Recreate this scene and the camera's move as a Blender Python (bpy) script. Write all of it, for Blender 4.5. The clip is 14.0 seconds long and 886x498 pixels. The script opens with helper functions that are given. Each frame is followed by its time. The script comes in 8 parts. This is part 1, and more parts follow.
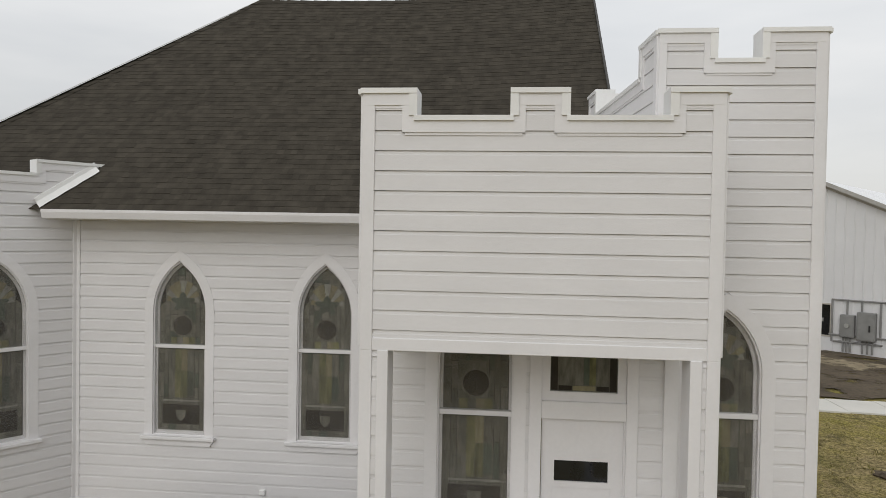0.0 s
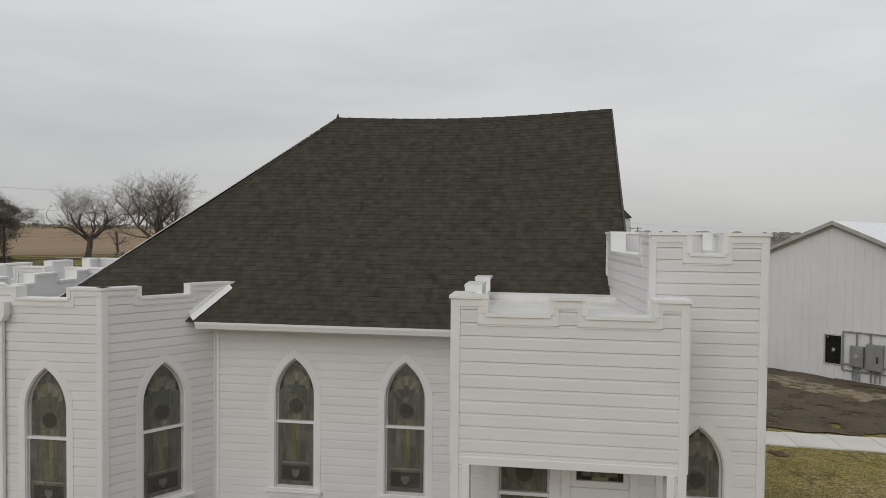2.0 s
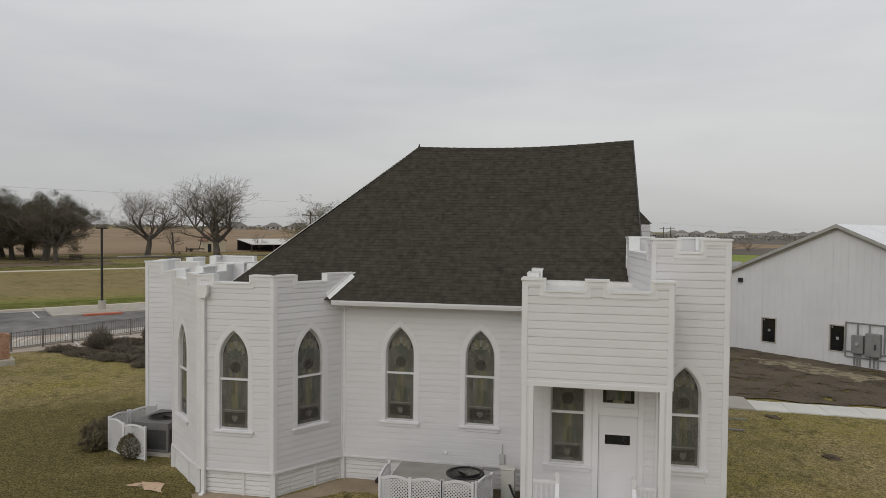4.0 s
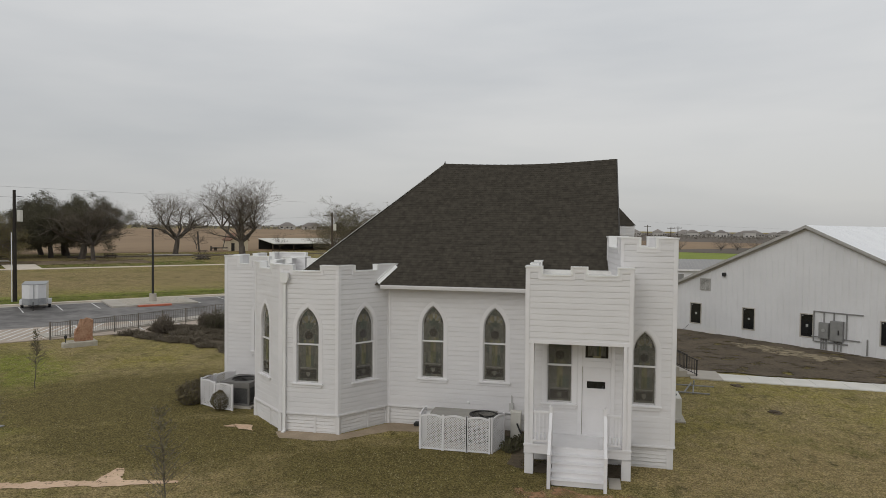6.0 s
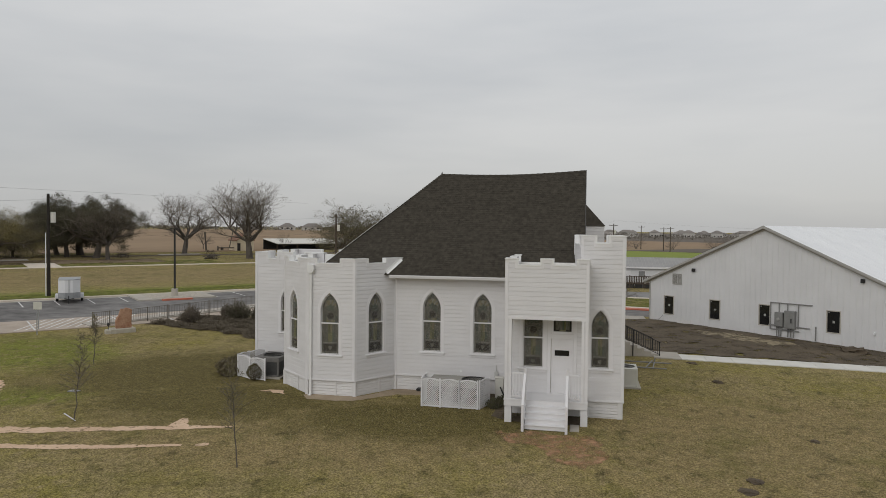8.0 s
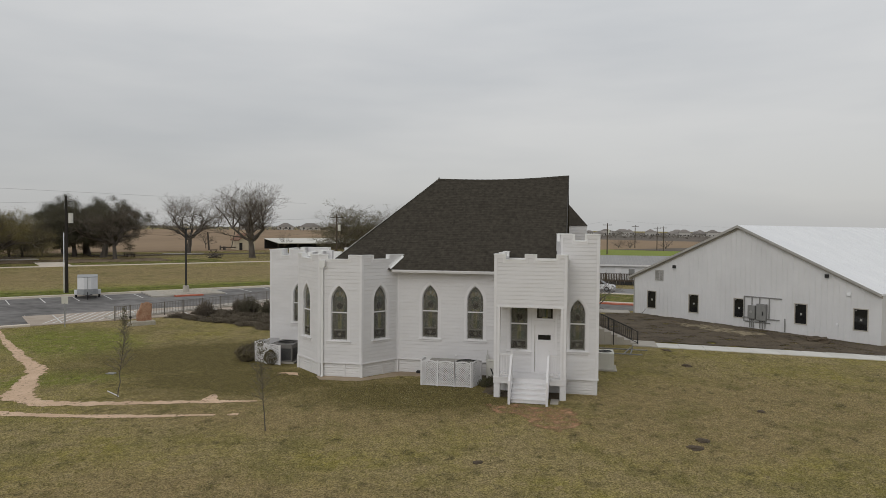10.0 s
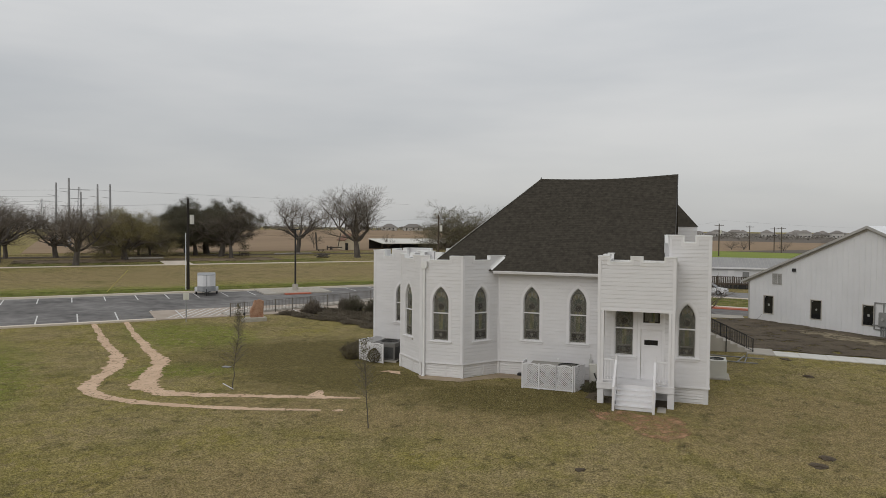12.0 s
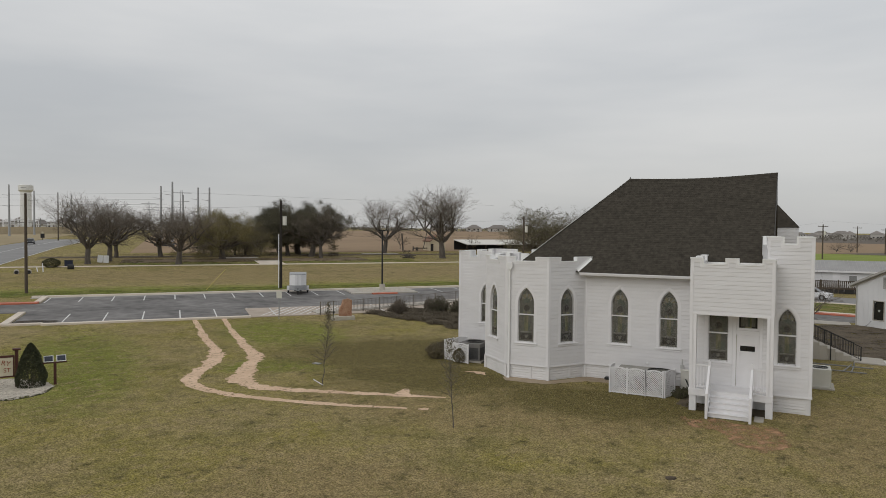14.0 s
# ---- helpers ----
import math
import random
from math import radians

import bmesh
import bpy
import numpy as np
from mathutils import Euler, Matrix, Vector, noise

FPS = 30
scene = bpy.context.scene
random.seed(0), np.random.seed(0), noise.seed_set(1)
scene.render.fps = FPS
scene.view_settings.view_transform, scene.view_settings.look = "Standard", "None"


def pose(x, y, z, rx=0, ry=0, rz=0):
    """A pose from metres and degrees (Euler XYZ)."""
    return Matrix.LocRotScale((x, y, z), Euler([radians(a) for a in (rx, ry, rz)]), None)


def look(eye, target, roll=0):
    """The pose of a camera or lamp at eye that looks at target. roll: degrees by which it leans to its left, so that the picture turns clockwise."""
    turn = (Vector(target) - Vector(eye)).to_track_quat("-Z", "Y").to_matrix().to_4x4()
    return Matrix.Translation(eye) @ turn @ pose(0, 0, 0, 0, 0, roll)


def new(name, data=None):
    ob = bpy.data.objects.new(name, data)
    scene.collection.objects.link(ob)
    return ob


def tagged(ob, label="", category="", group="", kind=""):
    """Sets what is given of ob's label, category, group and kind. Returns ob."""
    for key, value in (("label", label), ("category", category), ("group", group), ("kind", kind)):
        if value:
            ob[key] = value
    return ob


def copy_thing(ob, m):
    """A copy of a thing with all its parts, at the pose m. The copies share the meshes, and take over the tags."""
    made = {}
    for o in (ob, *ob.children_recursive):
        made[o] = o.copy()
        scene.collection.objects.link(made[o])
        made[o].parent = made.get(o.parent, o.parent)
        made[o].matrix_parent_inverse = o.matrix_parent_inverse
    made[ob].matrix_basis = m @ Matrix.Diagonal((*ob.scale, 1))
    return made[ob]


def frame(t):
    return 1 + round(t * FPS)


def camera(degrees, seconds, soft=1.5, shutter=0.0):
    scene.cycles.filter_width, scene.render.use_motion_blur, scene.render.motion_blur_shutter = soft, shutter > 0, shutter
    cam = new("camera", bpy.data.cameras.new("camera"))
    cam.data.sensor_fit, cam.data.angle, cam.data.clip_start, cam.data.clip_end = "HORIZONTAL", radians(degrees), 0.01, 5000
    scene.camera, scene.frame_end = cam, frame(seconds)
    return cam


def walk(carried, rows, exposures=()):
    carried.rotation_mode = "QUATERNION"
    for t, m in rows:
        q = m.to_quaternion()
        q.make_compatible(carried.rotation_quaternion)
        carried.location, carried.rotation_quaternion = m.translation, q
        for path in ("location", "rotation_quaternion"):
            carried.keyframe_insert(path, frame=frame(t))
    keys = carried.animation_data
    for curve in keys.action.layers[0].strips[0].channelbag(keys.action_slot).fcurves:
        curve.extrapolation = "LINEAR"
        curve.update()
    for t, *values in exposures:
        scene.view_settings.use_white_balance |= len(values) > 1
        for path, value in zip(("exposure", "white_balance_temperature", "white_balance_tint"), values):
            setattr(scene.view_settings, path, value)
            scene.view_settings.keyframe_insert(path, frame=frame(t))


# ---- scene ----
cam = camera(65.4, 14.0, 0.5)


PATH = [
    (0, (-1.785, -6.118, 5.127), (-1.983, -4.128, 5.082), 1.0),
    (0.5, (-1.848, -6.667, 5.74), (-2.062, -4.679, 5.68), 0.6),
    (1, (-1.8, -7.4, 6.454), (-2.031, -5.414, 6.39), 0.6),
    (1.5, (-1.805, -8.385, 7.25), (-2.06, -6.402, 7.191), 0.7),
    (2, (-1.931, -9.414, 7.308), (-2.213, -7.434, 7.251), 0.6),
    (2.5, (-2.09, -10.594, 7.32), (-2.399, -8.619, 7.268), 0.5),
    (3, (-2.154, -12.01, 7.352), (-2.493, -10.04, 7.302), 0.4),
    (3.5, (-2.121, -13.509, 7.413), (-2.48, -11.542, 7.356), 0.5),
    (6, (-1.4, -20.922, 7.526), (-1.804, -18.965, 7.465), 0.6),
    (6.5, (-1.096, -22.309, 7.527), (-1.501, -20.352, 7.467), 0.6),
    (7, (-0.749, -23.691, 7.523), (-1.152, -21.733, 7.462), 0.6),
    (7.5, (-0.48, -25.028, 7.505), (-0.882, -23.07, 7.446), 0.6),
    (10, (0.586, -30.117, 7.504), (0.193, -28.157, 7.444), 0.5),
    (10.5, (0.518, -30.197, 7.499), (0.046, -28.254, 7.441), 0.5),
    (11, (0.501, -30.136, 7.54), (-0.039, -28.212, 7.48), 0.5),
    (11.5, (0.488, -30.068, 7.547), (-0.118, -28.163, 7.486), 0.5),
    (12, (0.543, -29.968, 7.528), (-0.132, -28.086, 7.467), 0.5),
    (12.5, (0.564, -29.934, 7.611), (-0.174, -28.076, 7.547), 0.4),
    (13, (0.567, -29.921, 7.621), (-0.229, -28.088, 7.556), 0.4),
    (13.5, (0.592, -29.958, 7.599), (-0.259, -28.149, 7.536), 0.4),
    (14, (0.529, -30.028, 7.521), (-0.371, -28.243, 7.461), 0.5),
]
walk(cam, [(t, look(eye, target, roll)) for t, eye, target, roll in PATH],
     exposures=[(0, 0.28), (1, 0.18), (2, 0.04), (3, -0.01), (7, -0.02), (10, -0.06), (12, -0.01), (14, 0.02)])


# ---- light ----
world = bpy.data.worlds.new("world")
scene.world = world
world.use_nodes = True
nt = world.node_tree
bg = nt.nodes["Background"]
sky = nt.nodes.new("ShaderNodeTexSky")
sky.sky_type = "NISHITA"
sky.sun_disc = False
sky.sun_elevation, sky.sun_rotation = radians(30), radians(200)
coord = nt.nodes.new("ShaderNodeTexCoord")
stretch = nt.nodes.new("ShaderNodeMapping")
stretch.inputs["Scale"].default_value = (0.9, 0.9, 4.5)
clouds = nt.nodes.new("ShaderNodeTexNoise")
clouds.inputs["Scale"].default_value = 1.3
clouds.inputs["Detail"].default_value = 5
clouds.inputs["Roughness"].default_value = 0.5
ramp = nt.nodes.new("ShaderNodeValToRGB")
ramp.color_ramp.elements[0].position, ramp.color_ramp.elements[0].color = 0.34, (5.3, 5.45, 5.6, 1)
ramp.color_ramp.elements[1].position, ramp.color_ramp.elements[1].color = 0.66, (7.25, 7.2, 7.1, 1)
cover = nt.nodes.new("ShaderNodeMix")
cover.data_type = "RGBA"
cover.inputs["Factor"].default_value = 0.93
nt.links.new(coord.outputs["Generated"], stretch.inputs["Vector"])
nt.links.new(stretch.outputs[0], clouds.inputs["Vector"])
nt.links.new(clouds.outputs[0], ramp.inputs[0])
nt.links.new(sky.outputs[0], cover.inputs["A"])
nt.links.new(ramp.outputs[0], cover.inputs["B"])
height, low_sky, dim = nt.nodes.new("ShaderNodeSeparateXYZ"), nt.nodes.new("ShaderNodeMapRange"), nt.nodes.new("ShaderNodeVectorMath")
low_sky.inputs["From Min"].default_value, low_sky.inputs["From Max"].default_value = 0.0, 0.3
low_sky.inputs["To Min"].default_value, low_sky.inputs["To Max"].default_value = 0.76, 1.08
dim.operation = "SCALE"
nt.links.new(coord.outputs["Generated"], height.inputs[0])
nt.links.new(height.outputs["Z"], low_sky.inputs["Value"])
nt.links.new(cover.outputs["Result"], dim.inputs[0])
nt.links.new(low_sky.outputs[0], dim.inputs["Scale"])
nt.links.new(dim.outputs[0], bg.inputs["Color"])
bg.inputs["Strength"].default_value = 0.1
sun = new("sun", bpy.data.lights.new("sun", "SUN"))
sun.data.energy, sun.data.angle, sun.data.color = 0.6, radians(40), (1.0, 0.97, 0.93)
sun.matrix_world = look((-6, -16, 10), (0, 0, 0))


# ---- materials ----
def material(name, low, high, scale=3.0, rough=0.7, metal=0.0, fine=60.0, fine_amount=0.3, bump=0.2, bump_scale=80.0, per_piece=0.0, island=0.0, spec=0.3, stretched=(1, 1, 1)):
    """A surface that varies between two colours at a large and a fine scale, with relief."""
    m = bpy.data.materials.new(name)
    m.use_nodes = True
    t = m.node_tree
    p = t.nodes["Principled BSDF"]
    geo = t.nodes.new("ShaderNodeNewGeometry")
    mp = t.nodes.new("ShaderNodeMapping")
    mp.inputs["Scale"].default_value = stretched
    t.links.new(geo.outputs["Position"], mp.inputs["Vector"])
    big, small = t.nodes.new("ShaderNodeTexNoise"), t.nodes.new("ShaderNodeTexNoise")
    for n, s, d in ((big, scale, 4), (small, fine, 3)):
        n.inputs["Scale"].default_value, n.inputs["Detail"].default_value = s, d
        t.links.new(mp.outputs[0], n.inputs["Vector"])
    both = t.nodes.new("ShaderNodeMath")
    both.operation = "MULTIPLY_ADD"
    t.links.new(small.outputs[0], both.inputs[0])
    both.inputs[1].default_value = fine_amount
    t.links.new(big.outputs[0], both.inputs[2])
    last = both.outputs[0]
    centre = 0.5 + 0.5 * fine_amount
    for amount, source in ((per_piece, "object"), (island, "island")):
        if amount:
            if source == "object":
                rnd = t.nodes.new("ShaderNodeObjectInfo").outputs["Random"]
            else:
                rnd = geo.outputs["Random Per Island"]
            add = t.nodes.new("ShaderNodeMath")
            add.operation = "MULTIPLY_ADD"
            t.links.new(rnd, add.inputs[0])
            add.inputs[1].default_value = amount
            t.links.new(last, add.inputs[2])
            last = add.outputs[0]
            centre += amount / 2
    rng = t.nodes.new("ShaderNodeMapRange")
    spread = 0.22 + 0.12 * fine_amount + 0.5 * (per_piece + island)
    rng.inputs["From Min"].default_value, rng.inputs["From Max"].default_value = centre - spread, centre + spread
    t.links.new(last, rng.inputs["Value"])
    mix = t.nodes.new("ShaderNodeMix")
    mix.data_type = "RGBA"
    mix.inputs["A"].default_value, mix.inputs["B"].default_value = (*low, 1), (*high, 1)
    t.links.new(rng.outputs[0], mix.inputs["Factor"])
    t.links.new(mix.outputs["Result"], p.inputs["Base Color"])
    p.inputs["Roughness"].default_value, p.inputs["Metallic"].default_value = rough, metal
    p.inputs["Specular IOR Level"].default_value = spec
    if bump:
        rel = t.nodes.new("ShaderNodeTexNoise")
        rel.inputs["Scale"].default_value, rel.inputs["Detail"].default_value = bump_scale, 3
        t.links.new(mp.outputs[0], rel.inputs["Vector"])
        b = t.nodes.new("ShaderNodeBump")
        b.inputs["Strength"].default_value, b.inputs["Distance"].default_value = bump, 0.6 / bump_scale
        t.links.new(rel.outputs[0], b.inputs["Height"])
        t.links.new(b.outputs[0], p.inputs["Normal"])
    return m


PAINT = material("white_paint", (0.66, 0.65, 0.652), (0.748, 0.738, 0.742), scale=0.9, rough=0.5, fine=14, fine_amount=0.35, bump=0.12, bump_scale=45, per_piece=0.12, stretched=(1, 1, 3))
TRIM = material("white_trim", (0.71, 0.7, 0.705), (0.79, 0.78, 0.788), scale=1.4, rough=0.42, fine=25, fine_amount=0.3, bump=0.06, bump_scale=60)
METAL_TRIM = material("white_metal_cap", (0.72, 0.72, 0.71), (0.84, 0.84, 0.83), scale=1.1, rough=0.35, fine=20, fine_amount=0.25, bump=0.05, bump_scale=30)
DECK = material("white_roof_membrane", (0.62, 0.61, 0.58), (0.8, 0.79, 0.77), scale=1.2, rough=0.6, fine=9, fine_amount=0.4, bump=0.1, bump_scale=25)
BLOCK = material("painted_rockface_block", (0.66, 0.65, 0.645), (0.75, 0.74, 0.735), scale=1.2, rough=0.6, fine=18, fine_amount=0.4, bump=0.25, bump_scale=30)
SHINGLE = material("asphalt_shingle", (0.038, 0.034, 0.028), (0.082, 0.073, 0.059), scale=4.5, rough=0.92, fine=40, fine_amount=0.4, bump=0.5, bump_scale=160, per_piece=0.0, island=0.25, spec=0.04)
SHINGLE_PIECE = material("asphalt_shingle_single", (0.038, 0.034, 0.028), (0.082, 0.073, 0.059), scale=4.5, rough=0.92, fine=40, fine_amount=0.4, bump=0.5, bump_scale=160, per_piece=0.25, spec=0.04)
BLACK_GLASS = material("dark_window_glass", (0.01, 0.011, 0.012), (0.018, 0.019, 0.02), rough=0.06, bump=0, spec=0.5)


def stained(name, low, high):
    return material(name, low, high, scale=9, rough=0.2, fine=30, fine_amount=0.8, bump=0.25, bump_scale=22, per_piece=0.32, spec=0.4, stretched=(1, 1, 0.3))


GLASS_SMOKE = stained("stained_glass_smoke", (0.04, 0.04, 0.034), (0.2, 0.195, 0.165))
GLASS_OLIVE = stained("stained_glass_olive", (0.045, 0.046, 0.028), (0.24, 0.24, 0.12))
GLASS_AMBER = stained("stained_glass_amber", (0.11, 0.1, 0.06), (0.28, 0.255, 0.16))
GLASS_TEAL = stained("stained_glass_teal", (0.035, 0.044, 0.036), (0.11, 0.13, 0.105))
GLASS_DARK = stained("stained_glass_dark", (0.014, 0.012, 0.012), (0.03, 0.026, 0.024))
GLASS_PALE = stained("stained_glass_pale", (0.12, 0.12, 0.108), (0.33, 0.325, 0.285))


def veiled(name, colour, amount, rough):
    """A dusty outer pane: mostly clear, with a thin film of dirt and a gloss."""
    m = bpy.data.materials.new(name)
    m.use_nodes = True
    t = m.node_tree
    p, out = t.nodes["Principled BSDF"], t.nodes["Material Output"]
    p.inputs["Base Color"].default_value, p.inputs["Roughness"].default_value = (*colour, 1), rough
    clear, mix, tex, rng = (t.nodes.new(k) for k in ("ShaderNodeBsdfTransparent", "ShaderNodeMixShader", "ShaderNodeTexNoise", "ShaderNodeMapRange"))
    tex.inputs["Scale"].default_value, tex.inputs["Detail"].default_value = 3.0, 4
    t.links.new(t.nodes.new("ShaderNodeNewGeometry").outputs["Position"], tex.inputs["Vector"])
    t.links.new(tex.outputs[0], rng.inputs["Value"])
    rng.inputs["From Min"].default_value, rng.inputs["From Max"].default_value = 0.3, 0.7
    rng.inputs["To Min"].default_value, rng.inputs["To Max"].default_value = amount * 0.6, amount * 1.4
    t.links.new(rng.outputs[0], mix.inputs[0])
    t.links.new(clear.outputs[0], mix.inputs[1])
    t.links.new(p.outputs[0], mix.inputs[2])
    t.links.new(mix.outputs[0], out.inputs["Surface"])
    return m


STORM = veiled("dusty_storm_pane", (0.24, 0.228, 0.2), 0.13, 0.16)


def broken(m, scale, keep, soft=0.06):
    """Lets what lies below show through a thin, patchy cover."""
    t = m.node_tree
    p, out = t.nodes["Principled BSDF"], t.nodes["Material Output"]
    clear, mix, tex, rng = (t.nodes.new(k) for k in ("ShaderNodeBsdfTransparent", "ShaderNodeMixShader", "ShaderNodeTexNoise", "ShaderNodeMapRange"))
    tex.inputs["Scale"].default_value, tex.inputs["Detail"].default_value, tex.inputs["Roughness"].default_value = scale, 6, 0.65
    t.links.new(t.nodes.new("ShaderNodeNewGeometry").outputs["Position"], tex.inputs["Vector"])
    t.links.new(tex.outputs[0], rng.inputs["Value"])
    level = 0.5 + (0.5 - keep) * 0.36
    rng.inputs["From Min"].default_value, rng.inputs["From Max"].default_value = level - soft, level + soft
    t.links.new(rng.outputs[0], mix.inputs[0])
    t.links.new(clear.outputs[0], mix.inputs[1])
    t.links.new(p.outputs[0], mix.inputs[2])
    t.links.new(mix.outputs[0], out.inputs["Surface"])
    return m


# ---- building blocks ----
def part(name, bm, mat, parent=None, label="", m=None):
    me = bpy.data.meshes.new(name)
    bmesh.ops.recalc_face_normals(bm, faces=bm.faces)
    bm.to_mesh(me)
    bm.free()
    me.materials.append(mat)
    ob = new(name, me)
    ob.parent = parent
    if m is not None:
        ob.matrix_basis = m
    return tagged(ob, label)


def thing(name, label, category, m=None, group="", kind=""):
    ob = new(name)
    ob.empty_display_size = 0.2
    if m is not None:
        ob.matrix_basis = m
    return tagged(ob, label, category, group, kind)


def box(bm, x0, x1, y0, y1, z0, z1):
    v = [bm.verts.new(p) for p in ((x0, y0, z0), (x1, y0, z0), (x1, y1, z0), (x0, y1, z0), (x0, y0, z1), (x1, y0, z1), (x1, y1, z1), (x0, y1, z1))]
    for f in ((0, 3, 2, 1), (4, 5, 6, 7), (0, 1, 5, 4), (1, 2, 6, 5), (2, 3, 7, 6), (3, 0, 4, 7)):
        bm.faces.new([v[i] for i in f])
    return v


def boxes(*args):
    bm = bmesh.new()
    for a in args:
        box(bm, *a)
    return bm


def bevelled(w, *args):
    bm = boxes(*args)
    bmesh.ops.bevel(bm, geom=bm.edges[:], offset=w, segments=1, affect="EDGES", profile=0.5)
    return bm


def prism(bm, loop, y0, y1):
    """A solid between two copies of a loop of (u, z), at y0 and y1."""
    a, b = [bm.verts.new((u, y0, z)) for u, z in loop], [bm.verts.new((u, y1, z)) for u, z in loop]
    bm.faces.new(a)
    bm.faces.new(b[::-1])
    n = len(loop)
    for i in range(n):
        bm.faces.new((a[i], b[i], b[(i + 1) % n], a[(i + 1) % n]))


def ring(bm, outer, inner, y0, y1):
    """A solid frame between two loops of as many points."""
    n = len(outer)
    v = [[bm.verts.new((u, y, z)) for u, z in loop] for y in (y0, y1) for loop in (outer, inner)]
    for i in range(n):
        j = (i + 1) % n
        bm.faces.new((v[0][i], v[0][j], v[1][j], v[1][i]))
        bm.faces.new((v[2][j], v[2][i], v[3][i], v[3][j]))
        bm.faces.new((v[0][j], v[0][i], v[2][i], v[2][j]))
        bm.faces.new((v[1][i], v[1][j], v[3][j], v[3][i]))


def plate(bm, outer, holes, y0, y1):
    """A wall with holes: loops of (u, z), from y0 to y1."""
    loops = [outer, *holes]
    edges = []
    for loop in loops:
        vs = [bm.verts.new((u, y0, z)) for u, z in loop]
        edges += [bm.edges.new((vs[i], vs[(i + 1) % len(vs)])) for i in range(len(vs))]
    faces = [f for f in bmesh.ops.triangle_fill(bm, edges=edges, use_beauty=True)["geom"] if isinstance(f, bmesh.types.BMFace)]
    more = bmesh.ops.extrude_face_region(bm, geom=faces)["geom"]
    bmesh.ops.translate(bm, verts=[v for v in more if isinstance(v, bmesh.types.BMVert)], vec=(0, y1 - y0, 0))


def tube(bm, a, b, r0, r1=None, sides=6, cap=True):
    a, b = Vector(a), Vector(b)
    r1 = r0 if r1 is None else r1
    q = (b - a).to_track_quat("Z", "Y")
    ends = []
    for c, r in ((a, r0), (b, r1)):
        ends.append([bm.verts.new(c + q @ Vector((r * math.cos(k), r * math.sin(k), 0))) for k in (2 * math.pi * i / sides for i in range(sides))])
    for i in range(sides):
        bm.faces.new((ends[0][i], ends[0][(i + 1) % sides], ends[1][(i + 1) % sides], ends[1][i]))
    if cap:
        bm.faces.new(ends[0][::-1])
        bm.faces.new(ends[1])


def arch_width(w, zs, za, z):
    """Half the width of a lancet arch at height z."""
    if z <= zs:
        return w
    if z >= za:
        return 0.0
    h = za - zs
    c = (h * h - w * w) / (2 * w)
    return max(0.0, math.sqrt((w + c) ** 2 - (z - zs) ** 2) - c)


def lancet(uc, w, z0, zs, za, n=9):
    side = [(w, z0)] + [(arch_width(w, zs, za, zs + (za - zs) * i / n), zs + (za - zs) * i / n) for i in range(n)]
    return [(uc - u, z) for u, z in side[:1]] + [(uc + u, z) for u, z in side] + [(uc, za)] + [(uc - u, z) for u, z in side[:0:-1]]


def wall_frame(p0, p1):
    return pose(p0[0], p0[1], 0, 0, 0, math.degrees(math.atan2(p1[1] - p0[1], p1[0] - p0[0])))


# ---- ground ----
def lie(x, y):
    """Height of the land: level round the church, rising gently to the north-west and again far off."""
    s = 0.7 * (y - x)
    far = math.hypot(x, y)
    fall = 0.024 * min(max(0.0, x - 4), 20) * min(1.0, max(0.0, (y - 5) / 9)) * min(1.0, max(0.0, (60 - y) / 24))
    fall += 0.035 * min(max(0.0, y - 33), 38) * min(1.0, max(0.0, (x + 32) / 26))
    return 0.08 - fall + 0.018 * min(max(0.0, s - 25), 125) + 0.007 * min(max(0.0, far - 160), 450) * min(1.0, max(0.0, -x / 150))


# ---- church ----
church = thing("church", "white lap-sided wooden church with crenellated towers and dark shingle roof", "church")
EXPO = 0.1785


